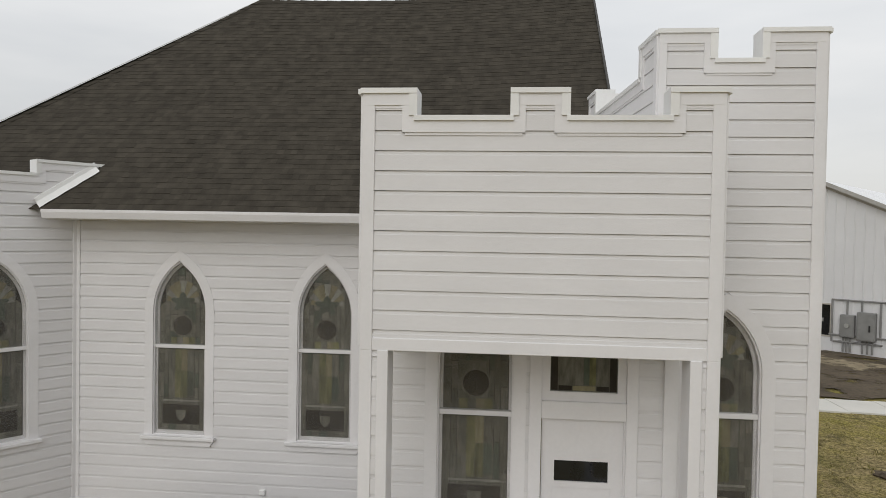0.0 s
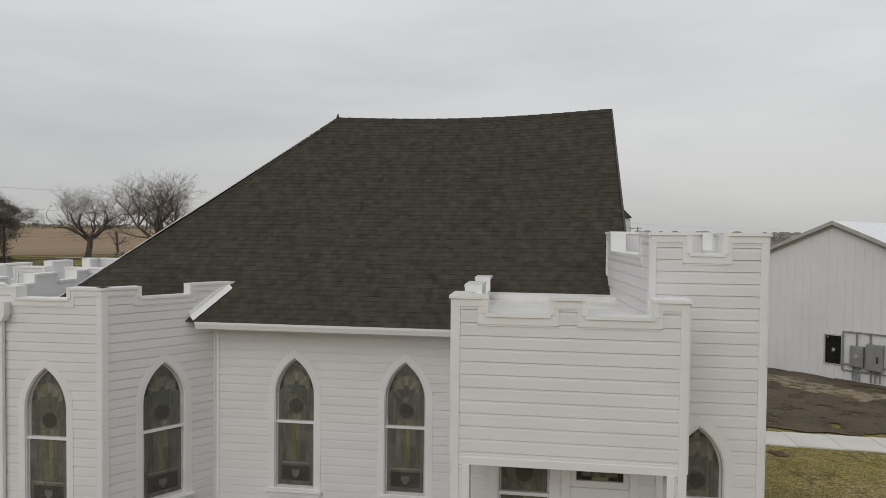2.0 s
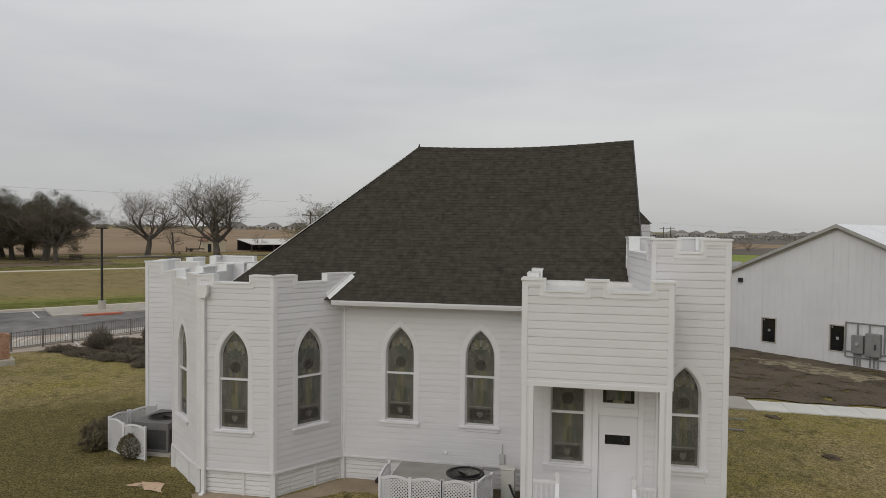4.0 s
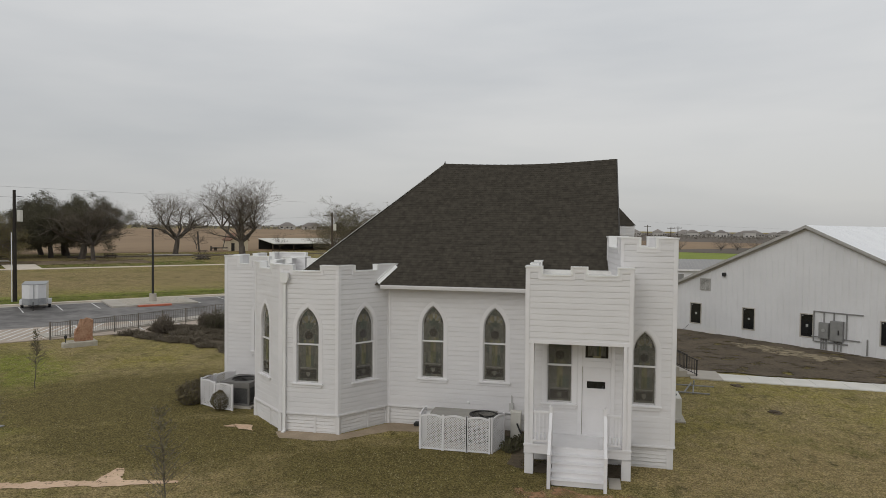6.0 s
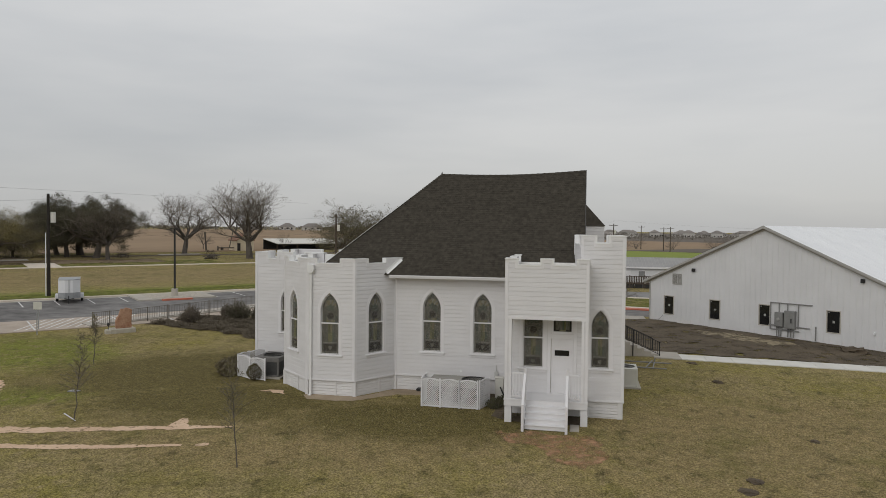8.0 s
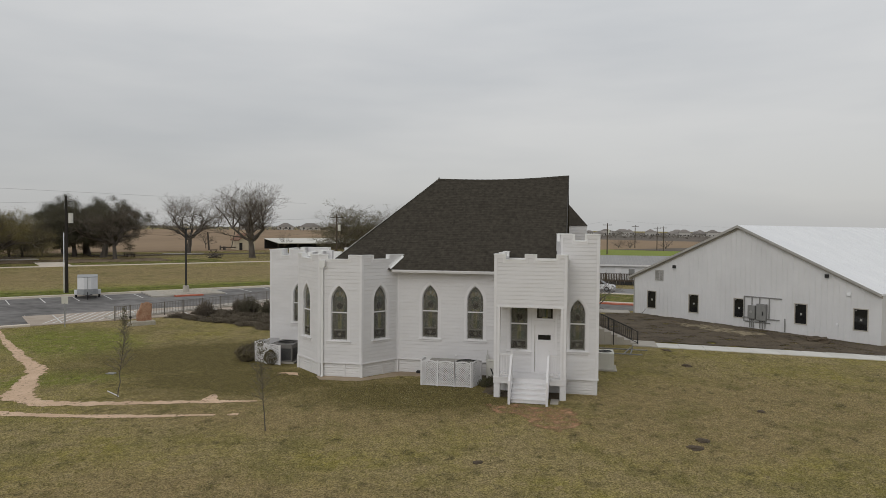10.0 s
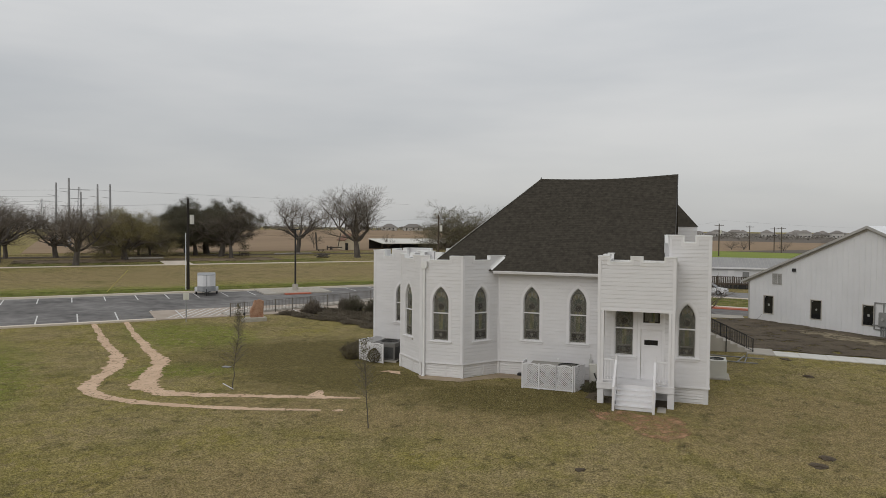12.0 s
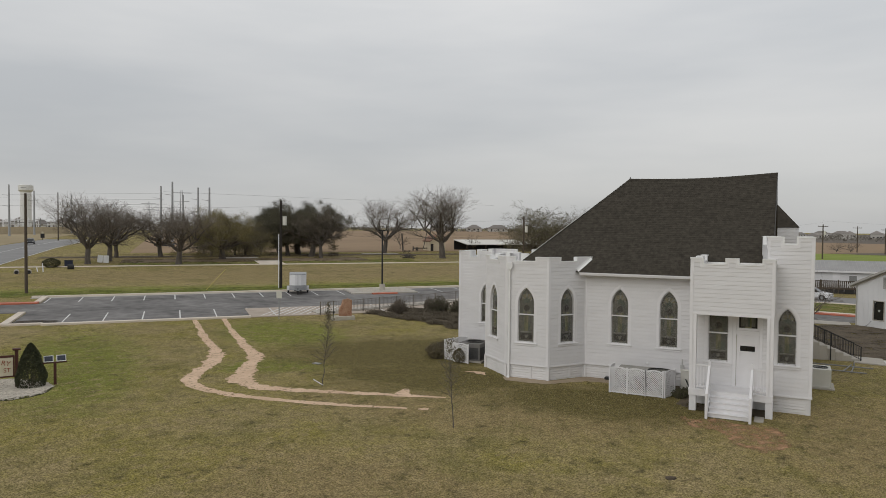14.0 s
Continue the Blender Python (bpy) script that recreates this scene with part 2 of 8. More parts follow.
def lap_boards(wall, length, z0, z1, windows, cuts, joined=False, u0=0.0):
    """Lap siding between z0 and z1, cut round lancet windows (centre, half width, sill, spring, apex) and rectangles (u0, u1, z0, z1)."""
    bm_all = bmesh.new() if joined else None
    k = 0
    while z0 + k * EXPO < z1 - 0.03:
        zb, zt = z0 + k * EXPO, min(z0 + (k + 1) * EXPO + 0.004, z1)
        k += 1
        pieces = [(u0, u0, length, length)]
        for uc, w, s, zs, za in windows:
            if zt <= s - 0.02 or zb >= za:
                continue
            hb, ht = (arch_width(w, zs, za, z) for z in (max(zb, s), zt))
            if hb < 0.09:
                continue
            cut = []
            for lb, lt, rb, rt in pieces:
                if lb < uc < rb:
                    cut += [(lb, lt, uc - hb, uc - ht), (uc + hb, uc + ht, rb, rt)]
                else:
                    cut.append((lb, lt, rb, rt))
            pieces = cut
        for a, b, s, e in cuts:
            if zt <= s + 0.01 or zb >= e - 0.01:
                continue
            cut = []
            for lb, lt, rb, rt in pieces:
                if rb <= a or lb >= b:
                    cut.append((lb, lt, rb, rt))
                    continue
                if lb < a:
                    cut.append((lb, lt, a, a))
                if rb > b:
                    cut.append((b, b, rb, rt))
            pieces = cut
        for lb, lt, rb, rt in pieces:
            if max(rb - lb, rt - lt) < 0.02:
                continue
            bm = bm_all if joined else bmesh.new()
            prof = ((0.0, zb + 0.008), (-0.023, zb + 0.008), (-0.0165, max(zb + 0.016, zt - 0.036)), (-0.0125, max(zb + 0.018, zt - 0.033)), (-0.007, zt), (0.0, zt))
            rows = []
            for y, z in prof:
                f = (z - zb) / (zt - zb)
                rows.append((bm.verts.new((lb + (lt - lb) * f, y, z)), bm.verts.new((rb + (rt - rb) * f, y, z))))
            for p, q in zip(rows, rows[1:]):
                bm.faces.new((p[0], p[1], q[1], q[0]))
            bm.faces.new([r[0] for r in rows[::-1]])
            bm.faces.new([r[1] for r in rows])
            if not joined:
                part("board", bm, PAINT, wall)
    if joined:
        tagged(part("siding", bm_all, PAINT, wall), kind="stuff")


def steps(levels):
    """The top outline of a crenellated wall from (u0, u1, z) in order."""
    out = []
    for a, b, z in levels:
        out += [(a, z), (b, z)]
    return out


def parapet_trim(parent, m, levels, depth=0.2):
    """Fascia band, thin moulding and metal cap along the steps of a parapet."""
    n = len(levels)
    for i, (a, b, z) in enumerate(levels):
        band, cap = bmesh.new(), bmesh.new()
        prev, nxt = (levels[i - 1][2] if i else None), (levels[i + 1][2] if i + 1 < n else None)
        lo_a, lo_b = prev is not None and prev > z, nxt is not None and nxt > z
        a1, b1 = a - (0.1 if lo_a else 0), b + (0.1 if lo_b else 0)
        box(band, a1, b1, -0.036, 0, z - 0.15, z - 0.045)
        box(band, a1 + 0.02, b1 - 0.02, -0.026, 0, z - 0.175, z - 0.15)
        box(cap, a - (0.0 if lo_a else 0.03), b + (0.0 if lo_b else 0.03), -0.056, depth + 0.04, z - 0.046, z)
        for edge, other, sgn in ((a, prev, 1), (b, nxt, -1)):
            if other is not None and other < z:
                u0, u1 = sorted((edge, edge + sgn * 0.105))
                box(band, u0, u1, -0.034, 0, other - 0.15, z - 0.15)
                u0, u1 = sorted((edge - sgn * 0.03, edge + sgn * 0.045))
                box(cap, u0, u1, -0.05, depth + 0.036, other, z - 0.046)
        part("parapet_trim", band, TRIM, parent, "white painted fascia band", m)
        part("parapet_cap", cap, METAL_TRIM, parent, "white metal coping", m)


def sided_wall(p0, p1, top, z0, windows=(), cuts=(), corners=(0.1, 0.1), joined=False, depth=0.2, crenels=(), boards_top=None, bottom_cut=0.0):
    """One straight church wall: core with openings, lap boards and corner boards."""
    length = math.dist(p0, p1)
    m = wall_frame(p0, p1)
    bm = bmesh.new()
    outer = [(0, z0), (length, z0)] + [(u, z - 0.02) for u, z in steps(top)[::-1]]
    plate(bm, outer, [lancet(uc, w, s, zs, za) for uc, w, s, zs, za in windows], 0, depth)
    wall = part("wall", bm, PAINT, church, "white lap-sided wall", m)
    high = max(z for _, _, z in top)
    cren = [(a, b, z - 0.08, 99) for a, b, z in top if z < high - 0.05]
    lap_boards(wall, length - corners[1], z0, boards_top or high - 0.08, [(uc, w + 0.105, s - 0.14, zs, za + 0.13) for uc, w, s, zs, za in windows], [*cuts, *cren], joined, corners[0])
    for side, w in enumerate(corners):
        if w:
            u = 0 if side == 0 else length - w
            zc = (top[0] if side == 0 else top[-1])[2] - 0.05
            part("corner_board", bevelled(0.004, (u - 0.012 * (side == 0), u + w + 0.012 * side, -0.034, 0.02, z0, zc)), TRIM, church, "", m)
    if len(top) > 1 or boards_top is None:
        parapet_trim(church, m, top, depth)
    return m, length


def foundation(p0, p1, z1=0.74):
    """Painted rock-faced blocks below the siding, and the water table over them."""
    length = math.dist(p0, p1)
    m = wall_frame(p0, p1)
    base = part("foundation", boxes((0, length, 0.06, 0.2, -0.1, z1)), BLOCK, church, "white painted rock-faced block foundation", m)
    rows, n = 6, max(1, round(length / 1.2))
    for r in range(rows):
        za, zb = r * z1 / rows, (r + 1) * z1 / rows - 0.002
        for i in range(n + (r % 2)):
            a = (i - 0.5 * (r % 2)) * length / n
            b = min(length, a + length / n - 0.001)
            a = max(0.0, a)
            if b - a < 0.05:
                continue
            bm = bmesh.new()
            lip = [random.uniform(-0.013, 0.006) for _ in range(6)]
            sag = [random.uniform(-0.02, 0.014) for _ in range(6)]
            grid = [[bm.verts.new((a + (b - a) * q / 5, y + lip[q] * k, z + sag[q] * k)) for q in range(6)] for z, y, k in ((za, 0.052, 0.5), (za + 0.025, 0.038, 1), (zb, 0.048, 0.3))]
            for low, high in zip(grid, grid[1:]):
                for q in range(5):
                    bm.faces.new((low[q], low[q + 1], high[q + 1], high[q]))
            edge = grid[0] + [grid[1][5]] + grid[2][::-1] + [grid[1][0]]
            back = [bm.verts.new((v.co.x, 0.07, v.co.z)) for v in edge]
            for q in range(len(edge)):
                bm.faces.new((edge[q], back[q], back[(q + 1) % len(edge)], edge[(q + 1) % len(edge)]))
            part("block", bm, BLOCK, base)
    for u in (length - 0.055,) if length < 2.1 else (0.6 * length, length - 0.055):
        part("batten", boxes((u - 0.045, u + 0.045, 0.012, 0.06, -0.05, z1)), BLOCK, base)
    part("water_table", boxes((-0.03, length + 0.03, -0.05, 0.06, z1, z1 + 0.05), (-0.02, length + 0.02, -0.036, 0.06, z1 + 0.05, z1 + 0.085)), TRIM, church, "white drip moulding", m)


def glass_piece(win, loop, y, mat):
    bm = bmesh.new()
    prism(bm, loop, y - 0.004, y + 0.002)
    part("glass_piece", bm, mat, win)


def disc(uc, zc, r, n=20):
    return [(uc + r * math.cos(2 * math.pi * i / n), zc + r * math.sin(2 * math.pi * i / n)) for i in range(n)]


def rect(u0, u1, z0, z1):
    return [(u0, z0), (u1, z0), (u1, z1), (u0, z1)]


def lancet_window(m, uc, w, s, zs, za, zr, label="pointed-arch sash window with dark stained glass"):
    """A two-sash lancet window with casing, sill, meeting rail and leaded glass; zr: height of the meeting rail."""
    win = new("window")
    win.parent = church
    win.matrix_basis = m @ pose(uc, 0, 0)
    tagged(win, label)
    bm = bmesh.new()
    ring(bm, lancet(0, w + 0.135, s - 0.02, zs, za + 0.165), lancet(0, w, s, zs, za), -0.026, 0.03)
    part("casing", bm, TRIM, win)
    bm = bmesh.new()
    ring(bm, lancet(0, w + 0.002, s - 0.005, zs, za), lancet(0, w - 0.018, s + 0.016, zs, za - 0.026), 0.0, 0.17)
    part("jamb", bm, TRIM, win)
    v = w - 0.017
    bm = bmesh.new()
    ring(bm, lancet(0, v, zr, zs, za - 0.024), lancet(0, v - 0.034, zr + 0.02, zs, za - 0.075), 0.085, 0.125)
    part("upper_sash", bm, TRIM, win)
    bm = bmesh.new()
    ring(bm, rect(-v, v, s + 0.012, zr + 0.03), rect(-v + 0.034, v - 0.034, s + 0.065, zr - 0.015), 0.045, 0.085)
    part("lower_sash", bm, TRIM, win)
    part("meeting_rail", bevelled(0.004, (-v, v, 0.012, 0.09, zr - 0.02, zr + 0.035)), TRIM, win)
    part("sill", bevelled(0.008, (-w - 0.17, w + 0.17, -0.095, 0.1, s - 0.06, s - 0.005)), TRIM, win)
    bm = bmesh.new()
    prism(bm, [(-w - 0.15, s - 0.06), (w + 0.15, s - 0.06), (w + 0.09, s - 0.15), (-w - 0.09, s - 0.15)], -0.05, -0.002)
    part("apron", bm, TRIM, win)
    g = v - 0.032
    bm = bmesh.new()
    prism(bm, lancet(0, g, zr + 0.01, zs, za - 0.072), 0.105, 0.111)
    part("upper_pane", bm, GLASS_DARK, win, "smoky leaded stained glass")
    bm = bmesh.new()
    prism(bm, rect(-g, g, s + 0.06, zr - 0.01), 0.065, 0.071)
    part("lower_pane", bm, GLASS_DARK, win, "smoky leaded stained glass")
    storm = bmesh.new()
    prism(storm, lancet(0, w - 0.019, s + 0.017, zs, za - 0.028), 0.032, 0.036)
    pane = part("storm_pane", storm, STORM, win, "dusty clear outer pane")
    pane.visible_shadow = False
    # the leaded pattern: roundel and fan above, olive panel and shield box below
    grey = (GLASS_SMOKE, GLASS_SMOKE, GLASS_SMOKE, GLASS_TEAL, GLASS_SMOKE, GLASS_SMOKE, GLASS_SMOKE)
    edges = [-0.99, -0.74, -0.55, -0.22, 0.1, 0.4, 0.57, 0.76, 0.99]
    arch_h, arch_w = za - 0.075 - zs, g
    off = (arch_h * arch_h - arch_w * arch_w) / (2 * arch_w)

    def under(x):
        """Height of the arch over a place across the pane."""
        return zs + math.sqrt(max(0.0, (arch_w + off) ** 2 - (abs(x) + off) ** 2))

    luck = random.Random(round(uc * 100))
    for k in range(8):
        x0, x1 = g * edges[k], g * (edges[k + 1] - 0.012)
        z = zr + 0.02
        while z < za - 0.1:
            zt = z + luck.uniform(0.12, 0.34)
            a, b = min(zt, under(x0) - 0.004), min(zt, under(x1) - 0.004)
            if min(a, b) > z + 0.01:
                glass_piece(win, [(x0, z), (x1, z), (x1, b), (x0, a)], 0.103, grey[luck.randrange(7)] if 0 < k < 7 else GLASS_SMOKE)
            z = zt + 0.005
        z = s + 0.065
        while z < zr - 0.05:
            zt = min(zr - 0.015, z + luck.uniform(0.14, 0.4))
            glass_piece(win, rect(x0, x1, z, zt), 0.063, grey[luck.randrange(7)] if 0 < k < 7 else GLASS_SMOKE)
            z = zt + 0.005
    r = g * 0.4
    zc = zr + 0.24 * (za - zr)
    glass_piece(win, disc(0, zc, r * 1.16), 0.1, GLASS_SMOKE)
    glass_piece(win, disc(0, zc, r), 0.097, GLASS_DARK)
    for k in range(4):
        a = g * (-0.5 + 0.255 * k)
        glass_piece(win, rect(a, a + g * 0.25, zr + 0.025, zc - r * 1.2), 0.1, (GLASS_OLIVE, GLASS_SMOKE, GLASS_AMBER, GLASS_OLIVE)[k])
    base = zr + 0.5 * (za - zr)
    for k in range(9):
        a0, a1 = math.pi * (0.04 + 0.92 * k / 9), math.pi * (0.04 + 0.92 * (k + 0.94) / 9)
        mid = math.sin((a0 + a1) / 2)
        ri, ro = g * 0.26, g * (0.6 + 0.36 * mid)
        glass_piece(win, [(ri * math.cos(a0), base + ri * math.sin(a0)), (ro * math.cos(a0), base + ro * math.sin(a0)), (ro * math.cos(a1), base + ro * math.sin(a1)), (ri * math.cos(a1), base + ri * math.sin(a1))], 0.1, (GLASS_PALE, GLASS_AMBER, GLASS_PALE, GLASS_AMBER, GLASS_PALE, GLASS_AMBER, GLASS_AMBER, GLASS_PALE, GLASS_AMBER)[k])
    leaf_loop = []
    for k in range(24):
        a = 2 * math.pi * k / 24
        rad = g * (0.42 + 0.14 * math.cos(5 * (a - math.pi / 2)))
        leaf_loop.append((rad * math.cos(a), base + 0.02 + 0.75 * rad * math.sin(a)))
    glass_piece(win, leaf_loop, 0.097, GLASS_TEAL)
    span = zr - s
    for k in range(4):
        a = g * (-0.52 + 0.262 * k)
        for j, (f0, f1) in enumerate(((0.44, 0.72), (0.725, 0.97))):
            drop = 0.0 if j else (0.0, 0.03, 0.03, 0.0)[k]
            mat = ((GLASS_SMOKE, GLASS_OLIVE, GLASS_OLIVE, GLASS_TEAL), (GLASS_SMOKE, GLASS_OLIVE, GLASS_AMBER, GLASS_SMOKE))[j][k]
            glass_piece(win, rect(a, a + g * 0.257, s + span * f0 - drop, s + span * f1), 0.06, mat)
    glass_piece(win, rect(-g * 0.8, g * 0.8, s + span * 0.375, s + span * 0.395), 0.06, GLASS_PALE)
    glass_piece(win, rect(-g * 0.8, g * 0.8, s + span * 0.115, s + span * 0.34), 0.06, GLASS_DARK)
    h = s + span * 0.22
    glass_piece(win, [(0, h - 0.1), (g * 0.2, h - 0.02), (g * 0.22, h + 0.08), (-g * 0.22, h + 0.08), (-g * 0.2, h - 0.02)], 0.056, GLASS_SMOKE)
    return win


# corners of the plan
J, C, L, B = (-8.66, 4.22), (-9.99, 2.35), (-12.2, 2.33), (-14.02, 4.02)
MAIN_R = (-3.12, 4.22)
Z0 = 0.82

# main side wall with two windows
WIN = (0.43, 1.88, 3.83, 4.63)
u1, u2 = -6.94 - J[0], -4.61 - J[0]
m, n = sided_wall(J, MAIN_R, [(0, 5.54, 5.35)], Z0, [(u1, *WIN), (u2, *WIN)], corners=(0.07, 0.0), boards_top=5.25)
for u in (u1, u2):
    lancet_window(m, u, *WIN, 3.27)
foundation(J, MAIN_R)
part("vent_cover", bevelled(0.006, (3.05, 3.14, -0.06, 0, 1.02, 1.1)), METAL_TRIM, church, "small grey vent cover", m)
part("disconnect_box", bevelled(0.008, (4.62, 4.78, -0.1, 0, 0.86, 1.14), (4.68, 4.72, -0.06, 0, 1.14, 1.42)), material("grey_utility_box", (0.5, 0.5, 0.48), (0.62, 0.61, 0.59), rough=0.45), church, "pale grey electrical disconnect box", m)

# main roof planes
RY0, RZ0, RY1, RZ1, RXL, RXR = 3.64, 5.39, 9.25, 10.37, -7.59, -0.155
SLOPE = math.hypot(RY1 - RY0, RZ1 - RZ0)


def roof_point(x, v, lift=0.0):
    """A place on the front roof slope, v metres up from the eave; the old ridge sags in its middle."""
    f = v / SLOPE
    along = min(1, max(0, (x - RXL) / (RXR - RXL)))
    sag = (0.13 * math.sin(math.pi * along) - 0.14 * along) * f + 0.06 * math.sin(math.pi * f)
    ny, nz = -(RZ1 - RZ0) / SLOPE, (RY1 - RY0) / SLOPE
    return (x, RY0 + f * (RY1 - RY0) + lift * ny, RZ0 + f * (RZ1 - RZ0) - sag + lift * nz)


# octagonal bay
bay_top = 6.15
cut_len = math.dist(C, J)
m_c, _ = sided_wall(C, J, [(0, 0.68, bay_top), (0.68, 1.72, 5.94), (1.72, cut_len, bay_top)], Z0, [(1.17, *WIN)], corners=(0.1, 0.07))
lancet_window(m_c, 1.17, *WIN, 3.27)
part("parapet_end", boxes((cut_len - 0.001, 2.95, 0.0, 0.2, 5.2, bay_top - 0.04)), PAINT, church, "", m_c)
part("parapet_cap", boxes((cut_len + 0.03, 2.96, -0.056, 0.24, bay_top - 0.046, bay_top)), METAL_TRIM, church, "", m_c)
part("parapet_trim", boxes((cut_len, 2.94, -0.036, 0, bay_top - 0.15, bay_top - 0.046)), TRIM, church, "", m_c)
bm = bmesh.new()
rows = []
for k in range(8):
    u = 1.66 + 0.125 * k
    y = C[1] + u * (J[1] - C[1]) / cut_len
    z = roof_point(C[0] + u * (J[0] - C[0]) / cut_len, SLOPE * (y - RY0) / (RY1 - RY0))[2] + 0.012 + 0.006 * (k % 2)
    rows.append([bm.verts.new(v) for v in ((u, -0.012, z + 0.1), (u, -0.045, z + 0.09), (u + 0.02, -0.05, z + 0.035), (u + 0.03, -0.17, z - 0.045))])
for p, q in zip(rows, rows[1:]):
    for s in range(3):
        bm.faces.new((p[s], q[s], q[s + 1], p[s + 1]))
part("flashing", bm, METAL_TRIM, church, "pale bent metal flashing along the roof", m_c)
foundation(C, J)
m_f, n = sided_wall(L, C, [(0, 0.46, bay_top), (0.46, 1.55, 5.94), (1.55, math.dist(L, C), bay_top)], Z0, [(1.06, *WIN)])
lancet_window(m_f, 1.06, *WIN, 3.27)
foundation(L, C)
n = math.dist(B, L)
m_l, n = sided_wall(B, L, [(0, 0.5, bay_top), (0.5, 1.6, 5.94), (1.6, n, bay_top)], Z0, [(1.05, *WIN)])
lancet_window(m_l, 1.05, *WIN, 3.27)
foundation(B, L)
back_b = (-14.02, 7.38)
sided_wall(back_b, B, [(0, 0.5, bay_top), (0.5, 1.2, 5.94), (1.2, 2.0, bay_top), (2.0, 2.8, 5.94), (2.8, 3.38, bay_top)], Z0, joined=True)
foundation(back_b, B)
bm = bmesh.new()
deck_pts = [(-13.92, 7.3), (-13.92, 4.07), (-12.15, 2.45), (-10.03, 2.47), (-8.55, 4.45), (-8.55, 7.3)]
lo, hi = [bm.verts.new((x, y, 5.5)) for x, y in deck_pts], [bm.verts.new((x, y, 5.56)) for x, y in deck_pts]
bm.faces.new(hi)
bm.faces.new(lo[::-1])
part("bay_deck", bm, DECK, church, "white membrane flat roof")

for x, y in (J, C, L, B):
    part("foundation_corner", bevelled(0.01, (x - 0.07, x + 0.07, y - 0.03, y + 0.14, -0.1, 0.74)), BLOCK, church)

# rain leader on the bay's corner
leader = bmesh.new()
prism(leader, [(0.06, 5.62), (0.12, 5.5), (0.3, 5.5), (0.36, 5.62), (0.36, 5.86), (0.06, 5.86)], -0.2, -0.03)
part("leader_head", leader, METAL_TRIM, church, "white metal rain leader head", m_f)
part("downspout", bevelled(0.01, (0.14, 0.25, -0.12, -0.036, 0.12, 5.5), (0.13, 0.26, -0.24, -0.036, 0.03, 0.13)), METAL_TRIM, church, "white metal downspout", m_f)

# low tower behind the bay
FT = 6.2
F0, F1 = (-17.2, 7.38), (-13.4, 7.38)
far_top = [(0, 0.69, FT), (0.69, 1.22, 5.85), (1.22, 2.1, FT), (2.1, 2.75, 5.85), (2.75, 3.8, FT)]
FWIN = (0.3, 1.98, 3.6, 4.25)
m_t, _ = sided_wall(F0, F1, far_top, 0.05, [(1.72, *FWIN)], joined=True)
lancet_window(m_t, 1.72, *FWIN, 3.1)
sided_wall((-17.2, 12.6), F0, [(0, 0.7, FT), (0.7, 1.6, 5.85), (1.6, 2.5, FT), (2.5, 3.4, 5.85), (3.4, 4.4, FT), (4.4, 4.75, 5.85), (4.75, 5.22, FT)], 0.05, joined=True)
sided_wall((-9.6, 12.6), (-17.2, 12.6), [(0, 0.8, FT), (0.8, 1.8, 5.85), (1.8, 2.8, FT), (2.8, 3.8, 5.85), (3.8, 4.8, FT), (4.8, 5.9, 5.85), (5.9, 7.6, FT)], 0.05, joined=True)
part("tower_deck", boxes((-17.0, -9.7, 7.55, 12.42, 5.42, 5.5)), DECK, church, "white membrane flat roof")
for curb in ((-14.9, -13.6, 9.4, 9.6, 5.5, 6.05), (-14.9, -14.7, 9.6, 11.2, 5.5, 6.05), (-12.6, -11.4, 10.6, 10.85, 5.5, 6.35)):
    part("deck_curb", boxes(curb), DECK, church, "white inner parapet")

# main roof
def hip_x(v):
    return RXL - 0.88 * (RY1 - RY0) * (1 - v / SLOPE)


bm = bmesh.new()
nu, nv = 16, 8
grid = [[bm.verts.new(roof_point(hip_x(SLOPE * j / nv) + (RXR - hip_x(SLOPE * j / nv)) * i / nu, SLOPE * j / nv, -0.004)) for i in range(nu + 1)] for j in range(nv + 1)]
for j in range(nv):
    for i in range(nu):
        bm.faces.new((grid[j][i], grid[j][i + 1], grid[j + 1][i + 1], grid[j + 1][i]))
bmesh.ops.solidify(bm, geom=bm.faces[:], thickness=0.1)
roof = part("roof", bm, SHINGLE, church, "dark brown-grey asphalt shingle roof")
bm = bmesh.new()
XB = RXL - 0.88 * (RY1 - RY0)
pts = [(XB, RY0, RZ0), (RXL, RY1, RZ1), (XB, 2 * RY1 - RY0, RZ0)]
bm.faces.new([bm.verts.new(p) for p in pts])
ridge = [bm.verts.new(roof_point(RXL + (RXR - RXL) * i / 12, SLOPE)) for i in range(13)]
foot = [bm.verts.new((XB + (RXR - XB) * i / 12, 2 * RY1 - RY0, RZ0)) for i in range(13)]
for i in range(12):
    bm.faces.new((ridge[i], ridge[i + 1], foot[i + 1], foot[i]))
part("roof_back", bm, SHINGLE, church)
bm = bmesh.new()
prism(bm, [(RY0 + 0.25, 3.0), (2 * RY1 - RY0 - 0.25, 3.0), (2 * RY1 - RY0 - 0.25, RZ0 + 0.1), (RY1, RZ1 + 0.02), (RY0 + 0.25, RZ0 + 0.1)], -0.02, 0.12)
part("gable_wall", bm, PAINT, church, "white sided gable wall", pose(RXR - 0.4, 0, 0, 0, 0, 90))
